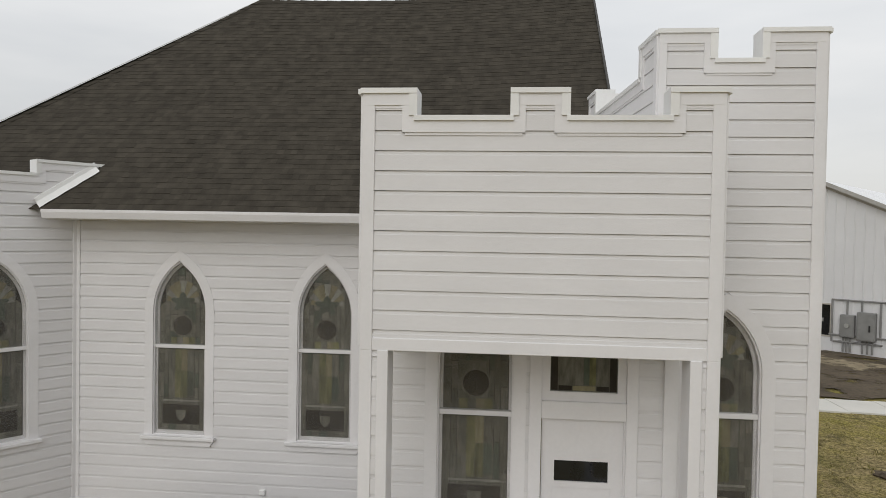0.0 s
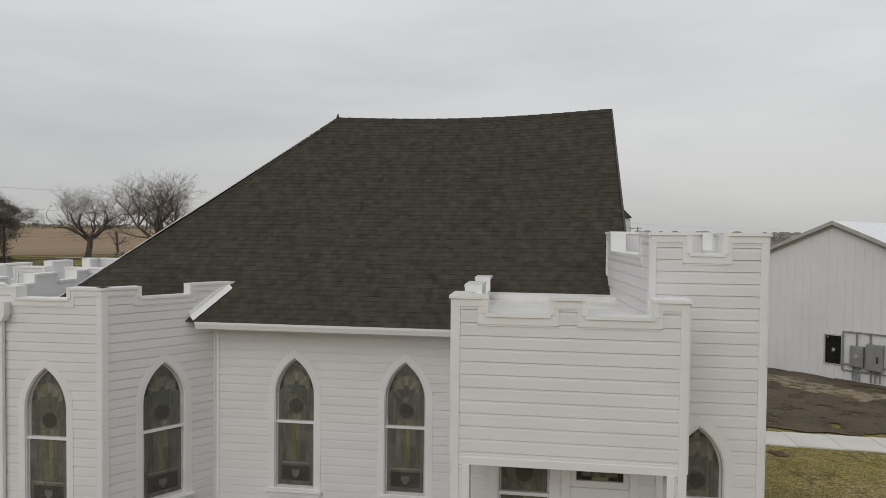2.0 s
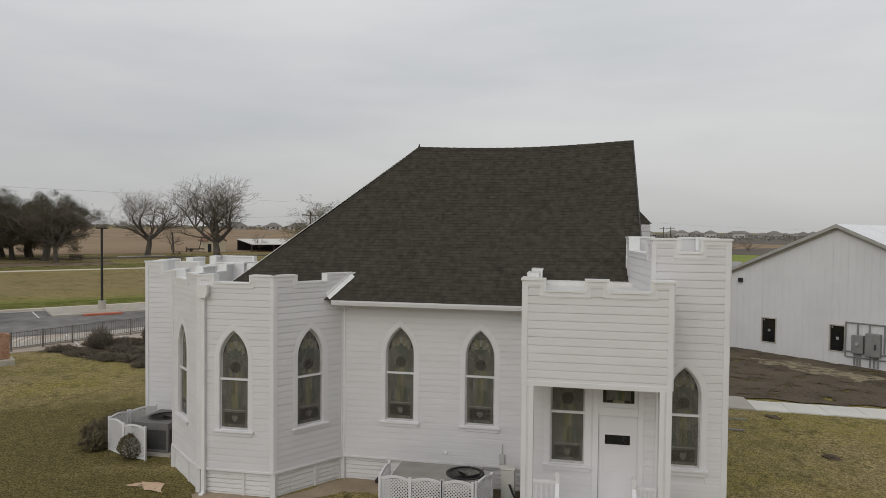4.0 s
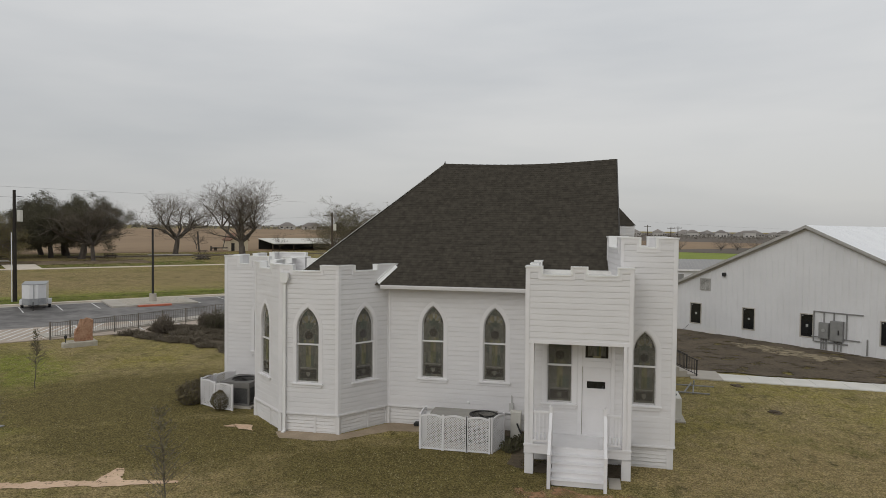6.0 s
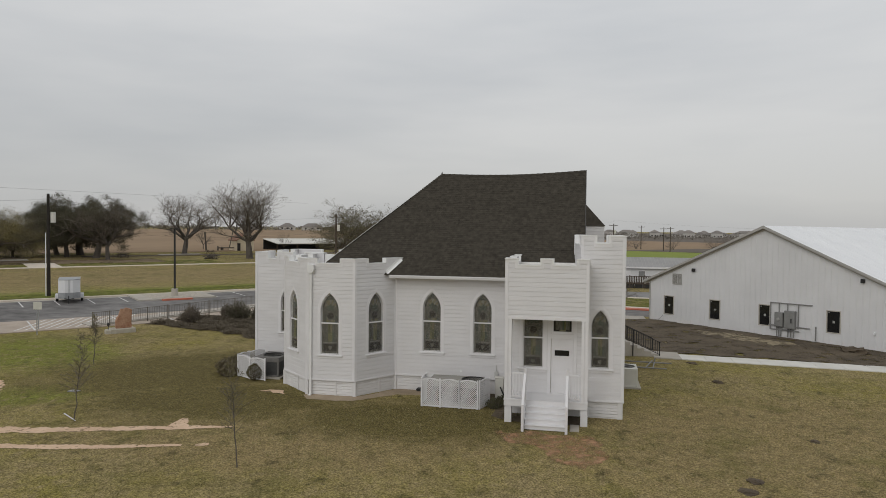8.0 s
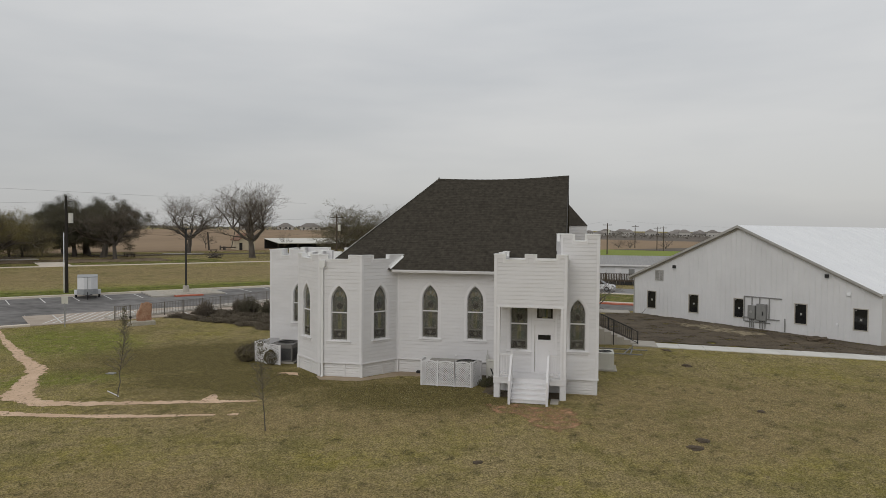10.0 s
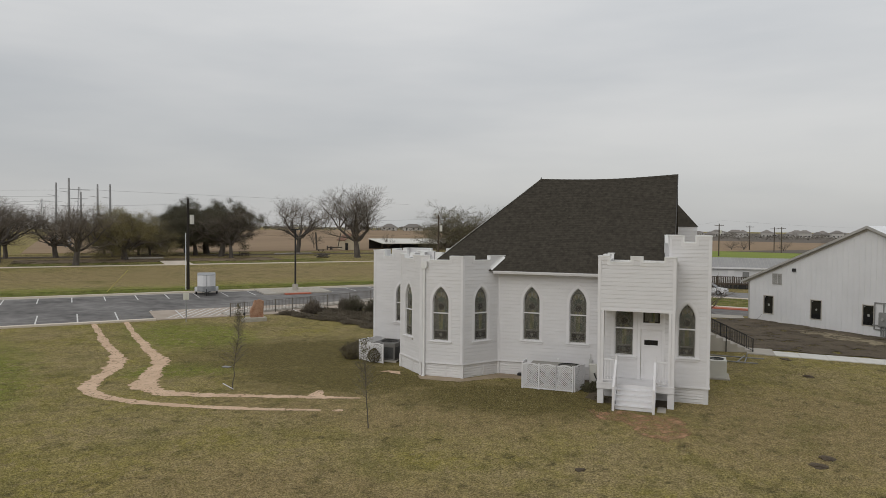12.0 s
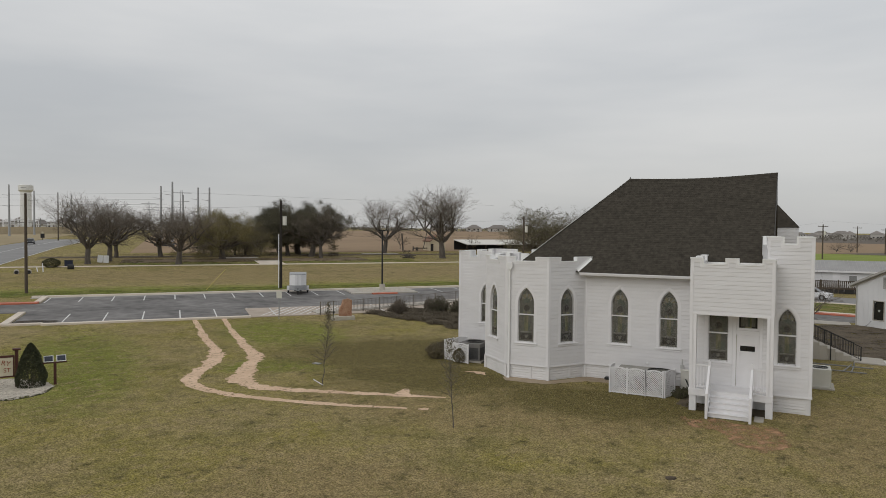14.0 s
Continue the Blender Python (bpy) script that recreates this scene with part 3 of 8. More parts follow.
for i in range(24):
    bm = bmesh.new()
    x = RXL + (RXR - RXL) * i / 24
    a, b = roof_point(x, SLOPE, 0.0), roof_point(x + (RXR - RXL) / 24 + 0.02, SLOPE, 0.0)
    v = [bm.verts.new(p) for p in ((a[0], a[1] - 0.12, a[2] - 0.085), (b[0], b[1] - 0.12, b[2] - 0.095), (b[0], b[1], b[2] + 0.012), (a[0], a[1], a[2] + 0.024), (b[0], b[1] + 0.12, b[2] - 0.095), (a[0], a[1] + 0.12, a[2] - 0.085))]
    bm.faces.new((v[0], v[1], v[2], v[3]))
    bm.faces.new((v[3], v[2], v[4], v[5]))
    part("ridge_shingle", bm, SHINGLE, church)
for i in range(30):
    bm = bmesh.new()
    v0, v1 = SLOPE * i / 30, SLOPE * (i + 1.1) / 30
    a, b = roof_point(hip_x(v0), v0, 0.026), roof_point(hip_x(min(v1, SLOPE)), min(v1, SLOPE), 0.012)
    ring4 = [bm.verts.new(p) for p in ((a[0] + 0.13, a[1], a[2] - 0.005), a, b, (b[0] + 0.13, b[1], b[2] - 0.005))]
    bm.faces.new(ring4)
    bm.faces.new([ring4[1], bm.verts.new((a[0] - 0.05, a[1] + 0.12, a[2] - 0.06)), bm.verts.new((b[0] - 0.05, b[1] + 0.12, b[2] - 0.06)), ring4[2]])
    part("hip_shingle", bm, SHINGLE, church)
bm = bmesh.new()
tube(bm, (RXL, RY1, RZ1 - 0.05), (RXL + 0.02, RY1, RZ1 + 0.12), 0.05, 0.012, 6)
part("finial", bm, SHINGLE, church, "small dark ridge-end cap")
part("rake_edge", boxes((-0.02, 0.02, 0, SLOPE, -0.1, 0.012)), material("dark_drip_edge", (0.05, 0.048, 0.045), (0.09, 0.085, 0.08), rough=0.5), church, "dark metal rake edge",
     Matrix.Translation((RXR, RY0, RZ0)) @ pose(0, 0, 0, math.degrees(math.atan2(RZ1 + 0.14 - RZ0, RY1 - RY0))))
bm = bmesh.new()
tube(bm, roof_point(hip_x(0.0) - 0.02, 0.0, 0.01), roof_point(RXL - 0.02, SLOPE, 0.01), 0.009, 0.009, 6)
part("hip_edge", bm, METAL_TRIM, church, "thin white metal drip edge")
gutter = bmesh.new()
prism(gutter, [(0.0, 5.24), (0.1, 5.24), (0.1, 5.375), (-0.03, 5.375), (-0.03, 5.335)], 0, 5.7)
part("eave_fascia", gutter, TRIM, church, "white painted eave fascia and gutter", pose(-3.12, 3.61, 0.015, 0, 0, 90))
bm = bmesh.new()
for a, b in (((-3.2, 3.66, 5.3), (-3.19, 3.95, 5.12)), ((-3.19, 3.95, 5.12), (-3.19, 4.14, 4.98)), ((-3.19, 4.14, 4.98), (-3.19, 4.14, 4.2))):
    tube(bm, a, b, 0.045, 0.045, 8)
part("downspout_elbow", bm, METAL_TRIM, church, "white bent gutter outlet")
part("soffit", boxes((-8.82, -3.12, 3.71, 4.3, 5.24, 5.27)), TRIM, church, "white soffit")

# rear hip-roofed block beyond the gable
part("rear_wall", boxes((-4.0, 0.86, 13.5, 17.0, 3.0, 7.74)), PAINT, church, "white sided rear wall")
bm = bmesh.new()
lo = [bm.verts.new(p) for p in ((-4.2, 13.4, 7.74), (0.95, 13.4, 7.74), (0.95, 17.1, 7.74), (-4.2, 17.1, 7.74))]
hi = [bm.verts.new(p) for p in ((-2.6, 15.2, 10.2), (-1.2, 15.2, 10.2))]
for f in ((lo[0], lo[1], hi[1], hi[0]), (lo[1], lo[2], hi[1]), (lo[2], lo[3], hi[0], hi[1]), (lo[3], lo[0], hi[0]), lo[::-1]):
    bm.faces.new(f)
part("rear_roof", bm, SHINGLE, church)
rear = part("rear_siding", boxes((-0.6, 0.9, 13.46, 13.5, 6.0, 7.72)), PAINT, church)
lap_boards(part("wall", boxes((0, 1.5, 0, 0.02, 6.0, 7.7)), PAINT, church, "", pose(-0.62, 13.46, 0)), 1.5, 6.0, 7.7, [], [], True)

# entrance tower
TX0, TX1, TY = -0.28, 1.38, 1.35
T_TOP = 7.3
TWIN = (0.365, 2.04, 3.71, 4.39)
tower_top = [(0, 0.55, T_TOP), (0.55, 1.05, 6.99), (1.05, TX1 - TX0, T_TOP)]
m_w, _ = sided_wall((TX0, TY), (TX1, TY), tower_top, Z0, [(0.75, *TWIN)], corners=(0.07, 0.1))
lancet_window(m_w, 0.75, *TWIN, 3.25)
foundation((TX0, TY), (TX1, TY))
sided_wall((TX1, TY), (TX1, 4.9), [(0, 0.7, T_TOP - 0.005), (0.7, 1.5, 6.97), (1.5, 2.3, T_TOP - 0.005), (2.3, 3.1, 6.97), (3.1, 3.76, T_TOP - 0.005)], Z0, joined=True)
foundation((TX1, TY), (TX1, 4.9))
back_l = (-0.6, 4.85)
n = math.dist(back_l, (TX0, TY))
sided_wall(back_l, (TX0, TY), [(0, 0.55, T_TOP - 0.008), (0.55, n - 0.6, 6.93), (n - 0.6, n, T_TOP - 0.008)], 5.5, corners=(0.06, 0.1))
sided_wall((TX1, 4.9), back_l, [(0, 0.6, T_TOP), (0.6, 1.3, 6.97), (1.3, 1.93, T_TOP)], 5.5, joined=True)
bm = bmesh.new()
bm.faces.new([bm.verts.new(p) for p in ((TX0 + 0.15, TY + 0.15, 6.5), (TX1 - 0.15, TY + 0.15, 6.5), (TX1 - 0.15, 4.8, 6.5), (-0.45, 4.75, 6.5))])
part("tower_deck", bm, DECK, church)

# porch block
PX0, PX1 = -3.12, 0.0
P_TOP = 6.41
m_p, _ = sided_wall((PX0, 0), (PX1, 0), [(0, 0.45, P_TOP), (0.45, 1.33, 6.17), (1.33, 1.79, P_TOP), (1.79, 2.69, 6.17), (2.69, 3.12, P_TOP)], 4.068, corners=(0.1, 0.1))
part("porch_head", bevelled(0.004, (0.1, 3.02, -0.03, 0.24, 4.068, 4.18)), TRIM, church, "white porch head casing", m_p)
for a, b, c0, c1 in ((0.0, 0.25, 0.15, 0.25), (2.88, 3.12, 2.88, 2.98)):
    pier = part("pier", boxes((a, b - 0.03 * (a == 0), 0, 0.23, 0.95, 4.068) if a == 0 else (a + 0.03, b, 0, 0.23, 0.95, 4.068)), PAINT, church, "white sided porch pier", m_p)
    lap_boards(pier, b - 0.09 if a else 0.16, 0.97, 4.07, [], [], False, a + 0.095 if a == 0 else 2.975)
    part("corner_board", bevelled(0.004, (a - 0.012, a + 0.1, -0.034, 0.25, 0.95, 4.07) if a == 0 else (b - 0.1, b + 0.012, -0.034, 0.25, 0.95, 4.07)), TRIM, church, "", m_p)
    part("jamb_casing", bevelled(0.004, (c0, c1, -0.04, 0.25, 0.95, 4.07)), TRIM, church, "", m_p)
P_SIDE = P_TOP - 0.005
sided_wall((PX0, 4.22), (PX0, 0), [(0, 0.5, P_SIDE), (0.5, 1.6, 6.17), (1.6, 2.3, P_SIDE), (2.3, 3.6, 6.17), (3.6, 4.22, P_SIDE)], 4.1, joined=True)
sided_wall((PX1, 0), (PX1, TY), [(0, 0.45, P_SIDE), (0.45, TY, 6.17)], 4.1, joined=True)
part("porch_deck", boxes((PX0 + 0.18, -0.3, 0.18, 4.4, 5.88, 5.96)), DECK, church, "white membrane porch roof")
part("roof_apron", boxes((PX0 + 0.18, -0.5, 3.9, 4.7, 5.96, 6.06)), DECK, church)
part("porch_ceiling", boxes((PX0 + 0.1, PX1 - 0.02, 0.05, 1.45, 4.14, 4.18)), TRIM, church, "white porch ceiling")

# wall behind the porch, with window and door
DY = 1.32
bm = bmesh.new()
PWIN = (0.41, 1.97, 3.75, 4.5)
plate(bm, [(0, 0.6), (1.62, 0.6), (1.62, 3.98), (2.5, 3.98), (2.5, 0.6), (3.06, 0.6), (3.06, 4.7), (0, 4.7)], [lancet(0.92, *PWIN)], 0, 0.15)
m_d = pose(-3.065, DY, 0)
dw = part("wall", bm, PAINT, church, "white lap-sided porch wall", m_d)
lap_boards(dw, 2.9, 0.97, 4.15, [(0.92, 0.54, 1.83, 3.75, 4.67)], [(1.5, 2.62, 0, 5)], False, 0.0)
lancet_window(m_d, 0.92, *PWIN, 3.18)
sided_wall((PX0, 4.22), (PX0, DY), [(0, 2.9, 4.1)], Z0, joined=True, boards_top=4.1)
door = new("door")
door.parent = church
door.matrix_basis = m_d
tagged(door, "white panelled entrance door with a narrow dark window")
bm = bmesh.new()
plate(bm, rect(1.64, 2.51, 0.97, 3.16), [rect(1.76, 2.38, 1.12, 1.75), rect(1.76, 2.38, 1.85, 2.42), rect(1.78, 2.35, 2.485, 2.71)], 0.03, 0.075)
part("door_leaf", bm, TRIM, door)
part("door_panel", bevelled(0.012, (1.75, 2.39, 0.045, 0.07, 1.1, 1.77)), TRIM, door)
part("door_panel", bevelled(0.012, (1.75, 2.39, 0.045, 0.07, 1.83, 2.44)), TRIM, door)
part("door_window", boxes((1.77, 2.36, 0.05, 0.056, 2.475, 2.72)), BLACK_GLASS, door, "narrow dark glass slot")
part("door_casing", bevelled(0.004, (1.5, 1.63, -0.04, 0.03, 0.97, 4.1), (2.52, 2.64, -0.04, 0.03, 0.97, 4.1), (1.631, 2.519, -0.038, 0.1, 3.17, 3.36)), TRIM, door)
bm = bmesh.new()
ring(bm, rect(1.632, 2.518, 3.361, 4.1), rect(1.72, 2.43, 3.46, 4.05), -0.004, 0.06)
part("transom_frame", bm, TRIM, door)
part("transom_pane", boxes((1.7, 2.45, 0.03, 0.036, 3.44, 4.07)), GLASS_SMOKE, door, "leaded stained glass transom")
for a, b, z0, z1, g in ((1.73, 1.8, 3.47, 4.04, GLASS_DARK), (2.35, 2.42, 3.47, 4.04, GLASS_DARK), (1.81, 1.95, 3.47, 3.52, GLASS_DARK), (1.96, 2.2, 3.47, 3.52, GLASS_AMBER), (2.21, 2.34, 3.47, 3.52, GLASS_DARK), (1.81, 1.98, 3.53, 4.04, GLASS_SMOKE), (1.985, 2.07, 3.53, 4.04, GLASS_SMOKE), (2.075, 2.13, 3.53, 4.04, GLASS_TEAL), (2.135, 2.2, 3.53, 4.04, GLASS_OLIVE), (2.205, 2.34, 3.53, 4.04, GLASS_SMOKE)):
    part("glass_piece", boxes((a, b, 0.024, 0.031, z0, z1)), g, door)
part("corner_board", bevelled(0.004, (2.9, 3.05, -0.05, 0.0, 0.97, 4.1)), TRIM, church, "", m_d)
part("threshold", bevelled(0.006, (1.6, 2.55, -0.1, 0.05, 0.97, 1.0)), TRIM, door)

# porch floor, posts and front stair
FZ = 0.97
floor = part("porch_floor", boxes((-3.02, -0.06, 0.02, 1.33, 0.8, FZ - 0.03)), TRIM, church, "white painted porch floor")
for i in range(24):
    a = -3.1 + i * 0.129
    part("plank", boxes((a, a + 0.1275, -0.03, 1.33, FZ - 0.03, FZ)), TRIM, floor)
part("porch_skirt", bevelled(0.005, (-3.14, 0.02, -0.045, 0.0, 0.72, 0.94)), TRIM, church, "white porch skirt board")
for x0, x1 in ((-3.15, -2.36), (-0.72, 0.03)):
    part("porch_skirt", bevelled(0.005, (x0, x1, -0.06, 0.0, 0.94, 1.01)), TRIM, church)
for a in (-3.12, -0.25):
    part("porch_post", bevelled(0.008, (a, a + 0.27, 0.0, 0.27, -0.05, 0.72)), TRIM, church, "short white porch post")
part("porch_back_base", boxes((-3.1, TX0, 1.34, 1.5, -0.05, 0.95)), BLOCK, church)
part("porch_side_beam", boxes((-3.12, -3.04, 0.0, 1.32, 0.7, 0.94), (-0.06, 0.0, 0.0, 1.14, 0.7, 0.94)), TRIM, church)
stair = new("stair")
stair.parent = church
tagged(stair, "white painted wooden front stair")
for i in range(5):
    zt = FZ - 0.174 * (i + 1)
    y0 = -0.03 - 0.21 * i
    if i < 4:
        part("tread", bevelled(0.006, (-2.29, -0.72, y0 - 0.245, y0, zt - 0.035, zt)), TRIM, stair)
    part("riser", boxes((-2.27, -0.74, y0 - 0.004, y0 + 0.02, zt - 0.001, zt + 0.138)), TRIM, stair)
for x in (-2.31, -0.72):
    bm = bmesh.new()
    prism(bm, [(0.0, 0.94), (0.0, 0.55), (-1.02, -0.02), (-1.1, -0.02), (-1.1, 0.12)], -0.02, 0.02)
    part("stringer", bm, TRIM, stair, "", pose(x, 0, 0, 0, 0, 90))
    nx = x - 0.02
    part("newel", bevelled(0.008, (nx - 0.05, nx + 0.05, -0.13, -0.03, 0.9, 2.16)), TRIM, stair)
    bm = bmesh.new()
    prism(bm, [(nx - 0.06, 2.16), (nx + 0.06, 2.16), (nx + 0.045, 2.2), (nx, 2.25), (nx - 0.045, 2.2)], -0.14, -0.02)
    part("newel_cap", bm, TRIM, stair)
    part("newel", bevelled(0.008, (nx - 0.05, nx + 0.05, -1.16, -1.06, 0.02, 1.08)), TRIM, stair)
    bm = bmesh.new()
    prism(bm, [(-0.05, 2.08), (-1.145, 1.072), (-1.145, 0.99), (-0.05, 1.99)], -0.044, 0.044)
    part("handrail", bm, TRIM, stair, "", pose(nx, 0, 0, 0, 0, 90))
    bm = bmesh.new()
    prism(bm, [(-0.1, 1.2), (-1.1, 0.32), (-1.1, 0.26), (-0.1, 1.13)], -0.03, 0.03)
    part("bottom_rail", bm, TRIM, stair, "", pose(nx, 0, 0, 0, 0, 90))
    for i in range(7):
        y = -0.2 - 0.125 * i
        part("baluster", boxes((nx - 0.018, nx + 0.018, y - 0.018, y + 0.018, 1.16 + 0.88 * (y + 0.1), 2.02 + 0.92 * (y + 0.05))), TRIM, stair)
for a, b in ((-2.86, -2.38), (-0.69, -0.27)):
    rail = new("porch_railing")
    rail.parent = church
    tagged(rail, "white porch railing with square balusters")
    part("top_rail", bevelled(0.006, (a, b, -0.06, 0.03, 1.96, 2.03)), TRIM, rail)
    part("bottom_rail", bevelled(0.005, (a, b, -0.045, 0.015, 1.08, 1.14)), TRIM, rail)
    for i in range(4):
        x = a + (b - a) * (i + 0.6) / 4.2
        part("baluster", boxes((x - 0.02, x + 0.02, -0.035, 0.005, 1.14, 1.96)), TRIM, rail)


# ---- land, lot and walks ----
E1, E2 = (0.667, 0.745), (-0.745, 0.667)


def lot(a, b):
    """From the car park's own axes (along, across) to the world."""
    return (a * E1[0] + b * E2[0], a * E1[1] + b * E2[1])


def ground_material():
    m = bpy.data.materials.new("winter_grass")
    m.use_nodes = True
    t = m.node_tree
    p = t.nodes["Principled BSDF"]
    geo = t.nodes.new("ShaderNodeNewGeometry")

    def noise_at(scale, detail=4, rough=0.55, stretch=(1, 1, 1)):
        mp, n = t.nodes.new("ShaderNodeMapping"), t.nodes.new("ShaderNodeTexNoise")
        mp.inputs["Scale"].default_value = stretch
        t.links.new(geo.outputs["Position"], mp.inputs["Vector"])
        t.links.new(mp.outputs[0], n.inputs["Vector"])
        n.inputs["Scale"].default_value, n.inputs["Detail"].default_value, n.inputs["Roughness"].default_value = scale, detail, rough
        return n.outputs[0]

    def blend(factor, lo, hi, a, b):
        r, x = t.nodes.new("ShaderNodeMapRange"), t.nodes.new("ShaderNodeMix")
        r.inputs["From Min"].default_value, r.inputs["From Max"].default_value = lo, hi
        t.links.new(factor, r.inputs["Value"])
        x.data_type = "RGBA"
        t.links.new(r.outputs[0], x.inputs["Factor"])
        for socket, value in (("A", a), ("B", b)):
            if isinstance(value, tuple):
                x.inputs[socket].default_value = (*value, 1)
            else:
                t.links.new(value, x.inputs[socket])
        return x.outputs["Result"]

    def spot(cx, cy, rx, ry, turn):
        """How near a place is to the middle of an oval part of the lawn."""
        mp, gr = t.nodes.new("ShaderNodeMapping"), t.nodes.new("ShaderNodeTexGradient")
        mp.vector_type, gr.gradient_type = "TEXTURE", "SPHERICAL"
        mp.inputs["Location"].default_value = (cx, cy, 0)
        mp.inputs["Rotation"].default_value = (0, 0, radians(turn))
        mp.inputs["Scale"].default_value = (rx, ry, 1000)
        t.links.new(geo.outputs["Position"], mp.inputs["Vector"])
        t.links.new(mp.outputs[0], gr.inputs[0])
        return gr.outputs["Fac"]

    def joined(op, *values):
        last = values[0]
        for v in values[1:]:
            n = t.nodes.new("ShaderNodeMath")
            n.operation = op
            t.links.new(last, n.inputs[0])
            if isinstance(v, float):
                n.inputs[1].default_value = v
            else:
                t.links.new(v, n.inputs[1])
            last = n.outputs[0]
        return last

    patchy = noise_at(0.55, 10, 0.75)
    tex, coarse = noise_at(14, 6, 0.8), noise_at(2.2, 9, 0.8, (1, 0.6, 1))
    green = blend(tex, 0.41, 0.59, (0.112, 0.1, 0.023), (0.355, 0.31, 0.088))
    straw = blend(tex, 0.41, 0.59, (0.125, 0.1, 0.045), (0.42, 0.342, 0.176))
    brown = blend(tex, 0.41, 0.59, (0.132, 0.103, 0.046), (0.375, 0.295, 0.145))
    vivid = blend(tex, 0.41, 0.59, (0.1, 0.115, 0.021), (0.255, 0.272, 0.06))
    lawn = blend(noise_at(0.17, 12, 0.78), 0.41, 0.61, straw, green)
    lush = joined("ADD", joined("MAXIMUM", spot(-31, 8, 10, 6, -30), spot(-24, -1, 5, 3, 40), spot(-34, -6, 17, 5.5, -38), spot(-62, 20, 30, 6, 48), spot(-44, 40, 30, 4, 48)), patchy)
    fresh = blend(lush, 0.7, 1.08, lawn, vivid)
    dry = joined("ADD", joined("MAXIMUM", spot(-62, 48, 60, 19, 48), spot(-6, -15, 15, 6, -10), spot(7, 0, 14, 9, 40), spot(-100, 66, 46, 12, 50), spot(-34, -15, 10, 4, 0), spot(-10, -3, 14, 7, 8)), noise_at(0.8, 10, 0.78))
    worn = blend(dry, 0.72, 1.05, fresh, brown)
    speck = blend(coarse, 0.52, 0.6, worn, straw)
    dark = blend(noise_at(1.1, 11, 0.8, (1, 0.7, 1)), 0.53, 0.66, speck, (0.07, 0.062, 0.028))
    olive = blend(tex, 0.41, 0.59, (0.07, 0.066, 0.02), (0.215, 0.195, 0.066))
    deep = blend(noise_at(0.3, 10, 0.75), 0.5, 0.72, dark, olive)
    # two ovals of darker turf; the third paints in shade by the lattice
    dark_turf_shade = joined("ADD", joined("MAXIMUM", spot(-20, 5.5, 11, 8.5, 30), spot(-15.5, 0.5, 9, 5, 10), spot(-6.5, -0.6, 8.5, 4.2, 5)), noise_at(0.7, 10, 0.75))
    turf_shade_tone = blend(tex, 0.41, 0.59, (0.058, 0.049, 0.018), (0.2, 0.166, 0.064))
    deep = blend(dark_turf_shade, 0.66, 1.05, deep, turf_shade_tone)
    clump = blend(noise_at(3.6, 8, 0.82), 0.36, 0.64, (0.73, 0.715, 0.72), (1.35, 1.325, 1.31))
    shade = t.nodes.new("ShaderNodeMix")
    shade.data_type, shade.blend_type = "RGBA", "MULTIPLY"
    shade.inputs["Factor"].default_value = 1.0
    t.links.new(deep, shade.inputs["A"])
    t.links.new(clump, shade.inputs["B"])
    deep = shade.outputs["Result"]
    litter = blend(noise_at(30, 2), 0.7, 0.75, deep, (0.5, 0.46, 0.36))
    t.links.new(litter, p.inputs["Base Color"])
    p.inputs["Roughness"].default_value, p.inputs["Specular IOR Level"].default_value = 0.95, 0.1
    b = t.nodes.new("ShaderNodeBump")
    b.inputs["Strength"].default_value, b.inputs["Distance"].default_value = 0.6, 0.05
    t.links.new(noise_at(24, 5, 0.7), b.inputs["Height"])
    t.links.new(b.outputs[0], p.inputs["Normal"])
    return m


GRASS = ground_material()
ASPHALT = material("worn_asphalt", (0.105, 0.101, 0.098), (0.26, 0.25, 0.242), scale=0.22, rough=0.85, fine=1.1, fine_amount=1.0, bump=0.4, bump_scale=120, spec=0.1)
# paler than ASPHALT: sheen from the sky is put into this grey
ROAD = material("grey_road_asphalt", (0.23, 0.226, 0.222), (0.3, 0.296, 0.29), scale=0.2, rough=0.85, fine=5, fine_amount=0.4, bump=0.2, bump_scale=80, spec=0.1)
CONCRETE = material("pale_concrete", (0.36, 0.33, 0.285), (0.5, 0.465, 0.41), scale=0.8, rough=0.85, fine=22, fine_amount=0.4, bump=0.25, bump_scale=60, per_piece=0.15)
NEW_CONCRETE = material("new_concrete", (0.58, 0.565, 0.52), (0.72, 0.7, 0.65), scale=0.8, rough=0.85, fine=20, fine_amount=0.3, bump=0.2, bump_scale=60, per_piece=0.15)
PALE_WALK = material("sun_bleached_walk", (0.58, 0.51, 0.43), (0.72, 0.64, 0.55), scale=0.8, rough=0.85, fine=20, fine_amount=0.3, bump=0.2, bump_scale=60)
APRON = material("worn_beige_concrete", (0.36, 0.3, 0.245), (0.5, 0.425, 0.355), scale=0.8, rough=0.85, fine=20, fine_amount=0.4, bump=0.2, bump_scale=60)
LINE = material("worn_white_line", (0.5, 0.5, 0.485), (0.78, 0.78, 0.76), scale=2.0, rough=0.7, fine=20, fine_amount=0.6, bump=0)
RED_LINE = material("red_kerb_paint", (0.42, 0.11, 0.06), (0.56, 0.18, 0.11), scale=2.0, rough=0.6, fine=20, fine_amount=0.5, bump=0)
TAN_EARTH = material("pale_tan_earth", (0.27, 0.21, 0.145), (0.42, 0.335, 0.24), scale=1.2, rough=0.95, fine=12, fine_amount=0.7, bump=0.6, bump_scale=20)
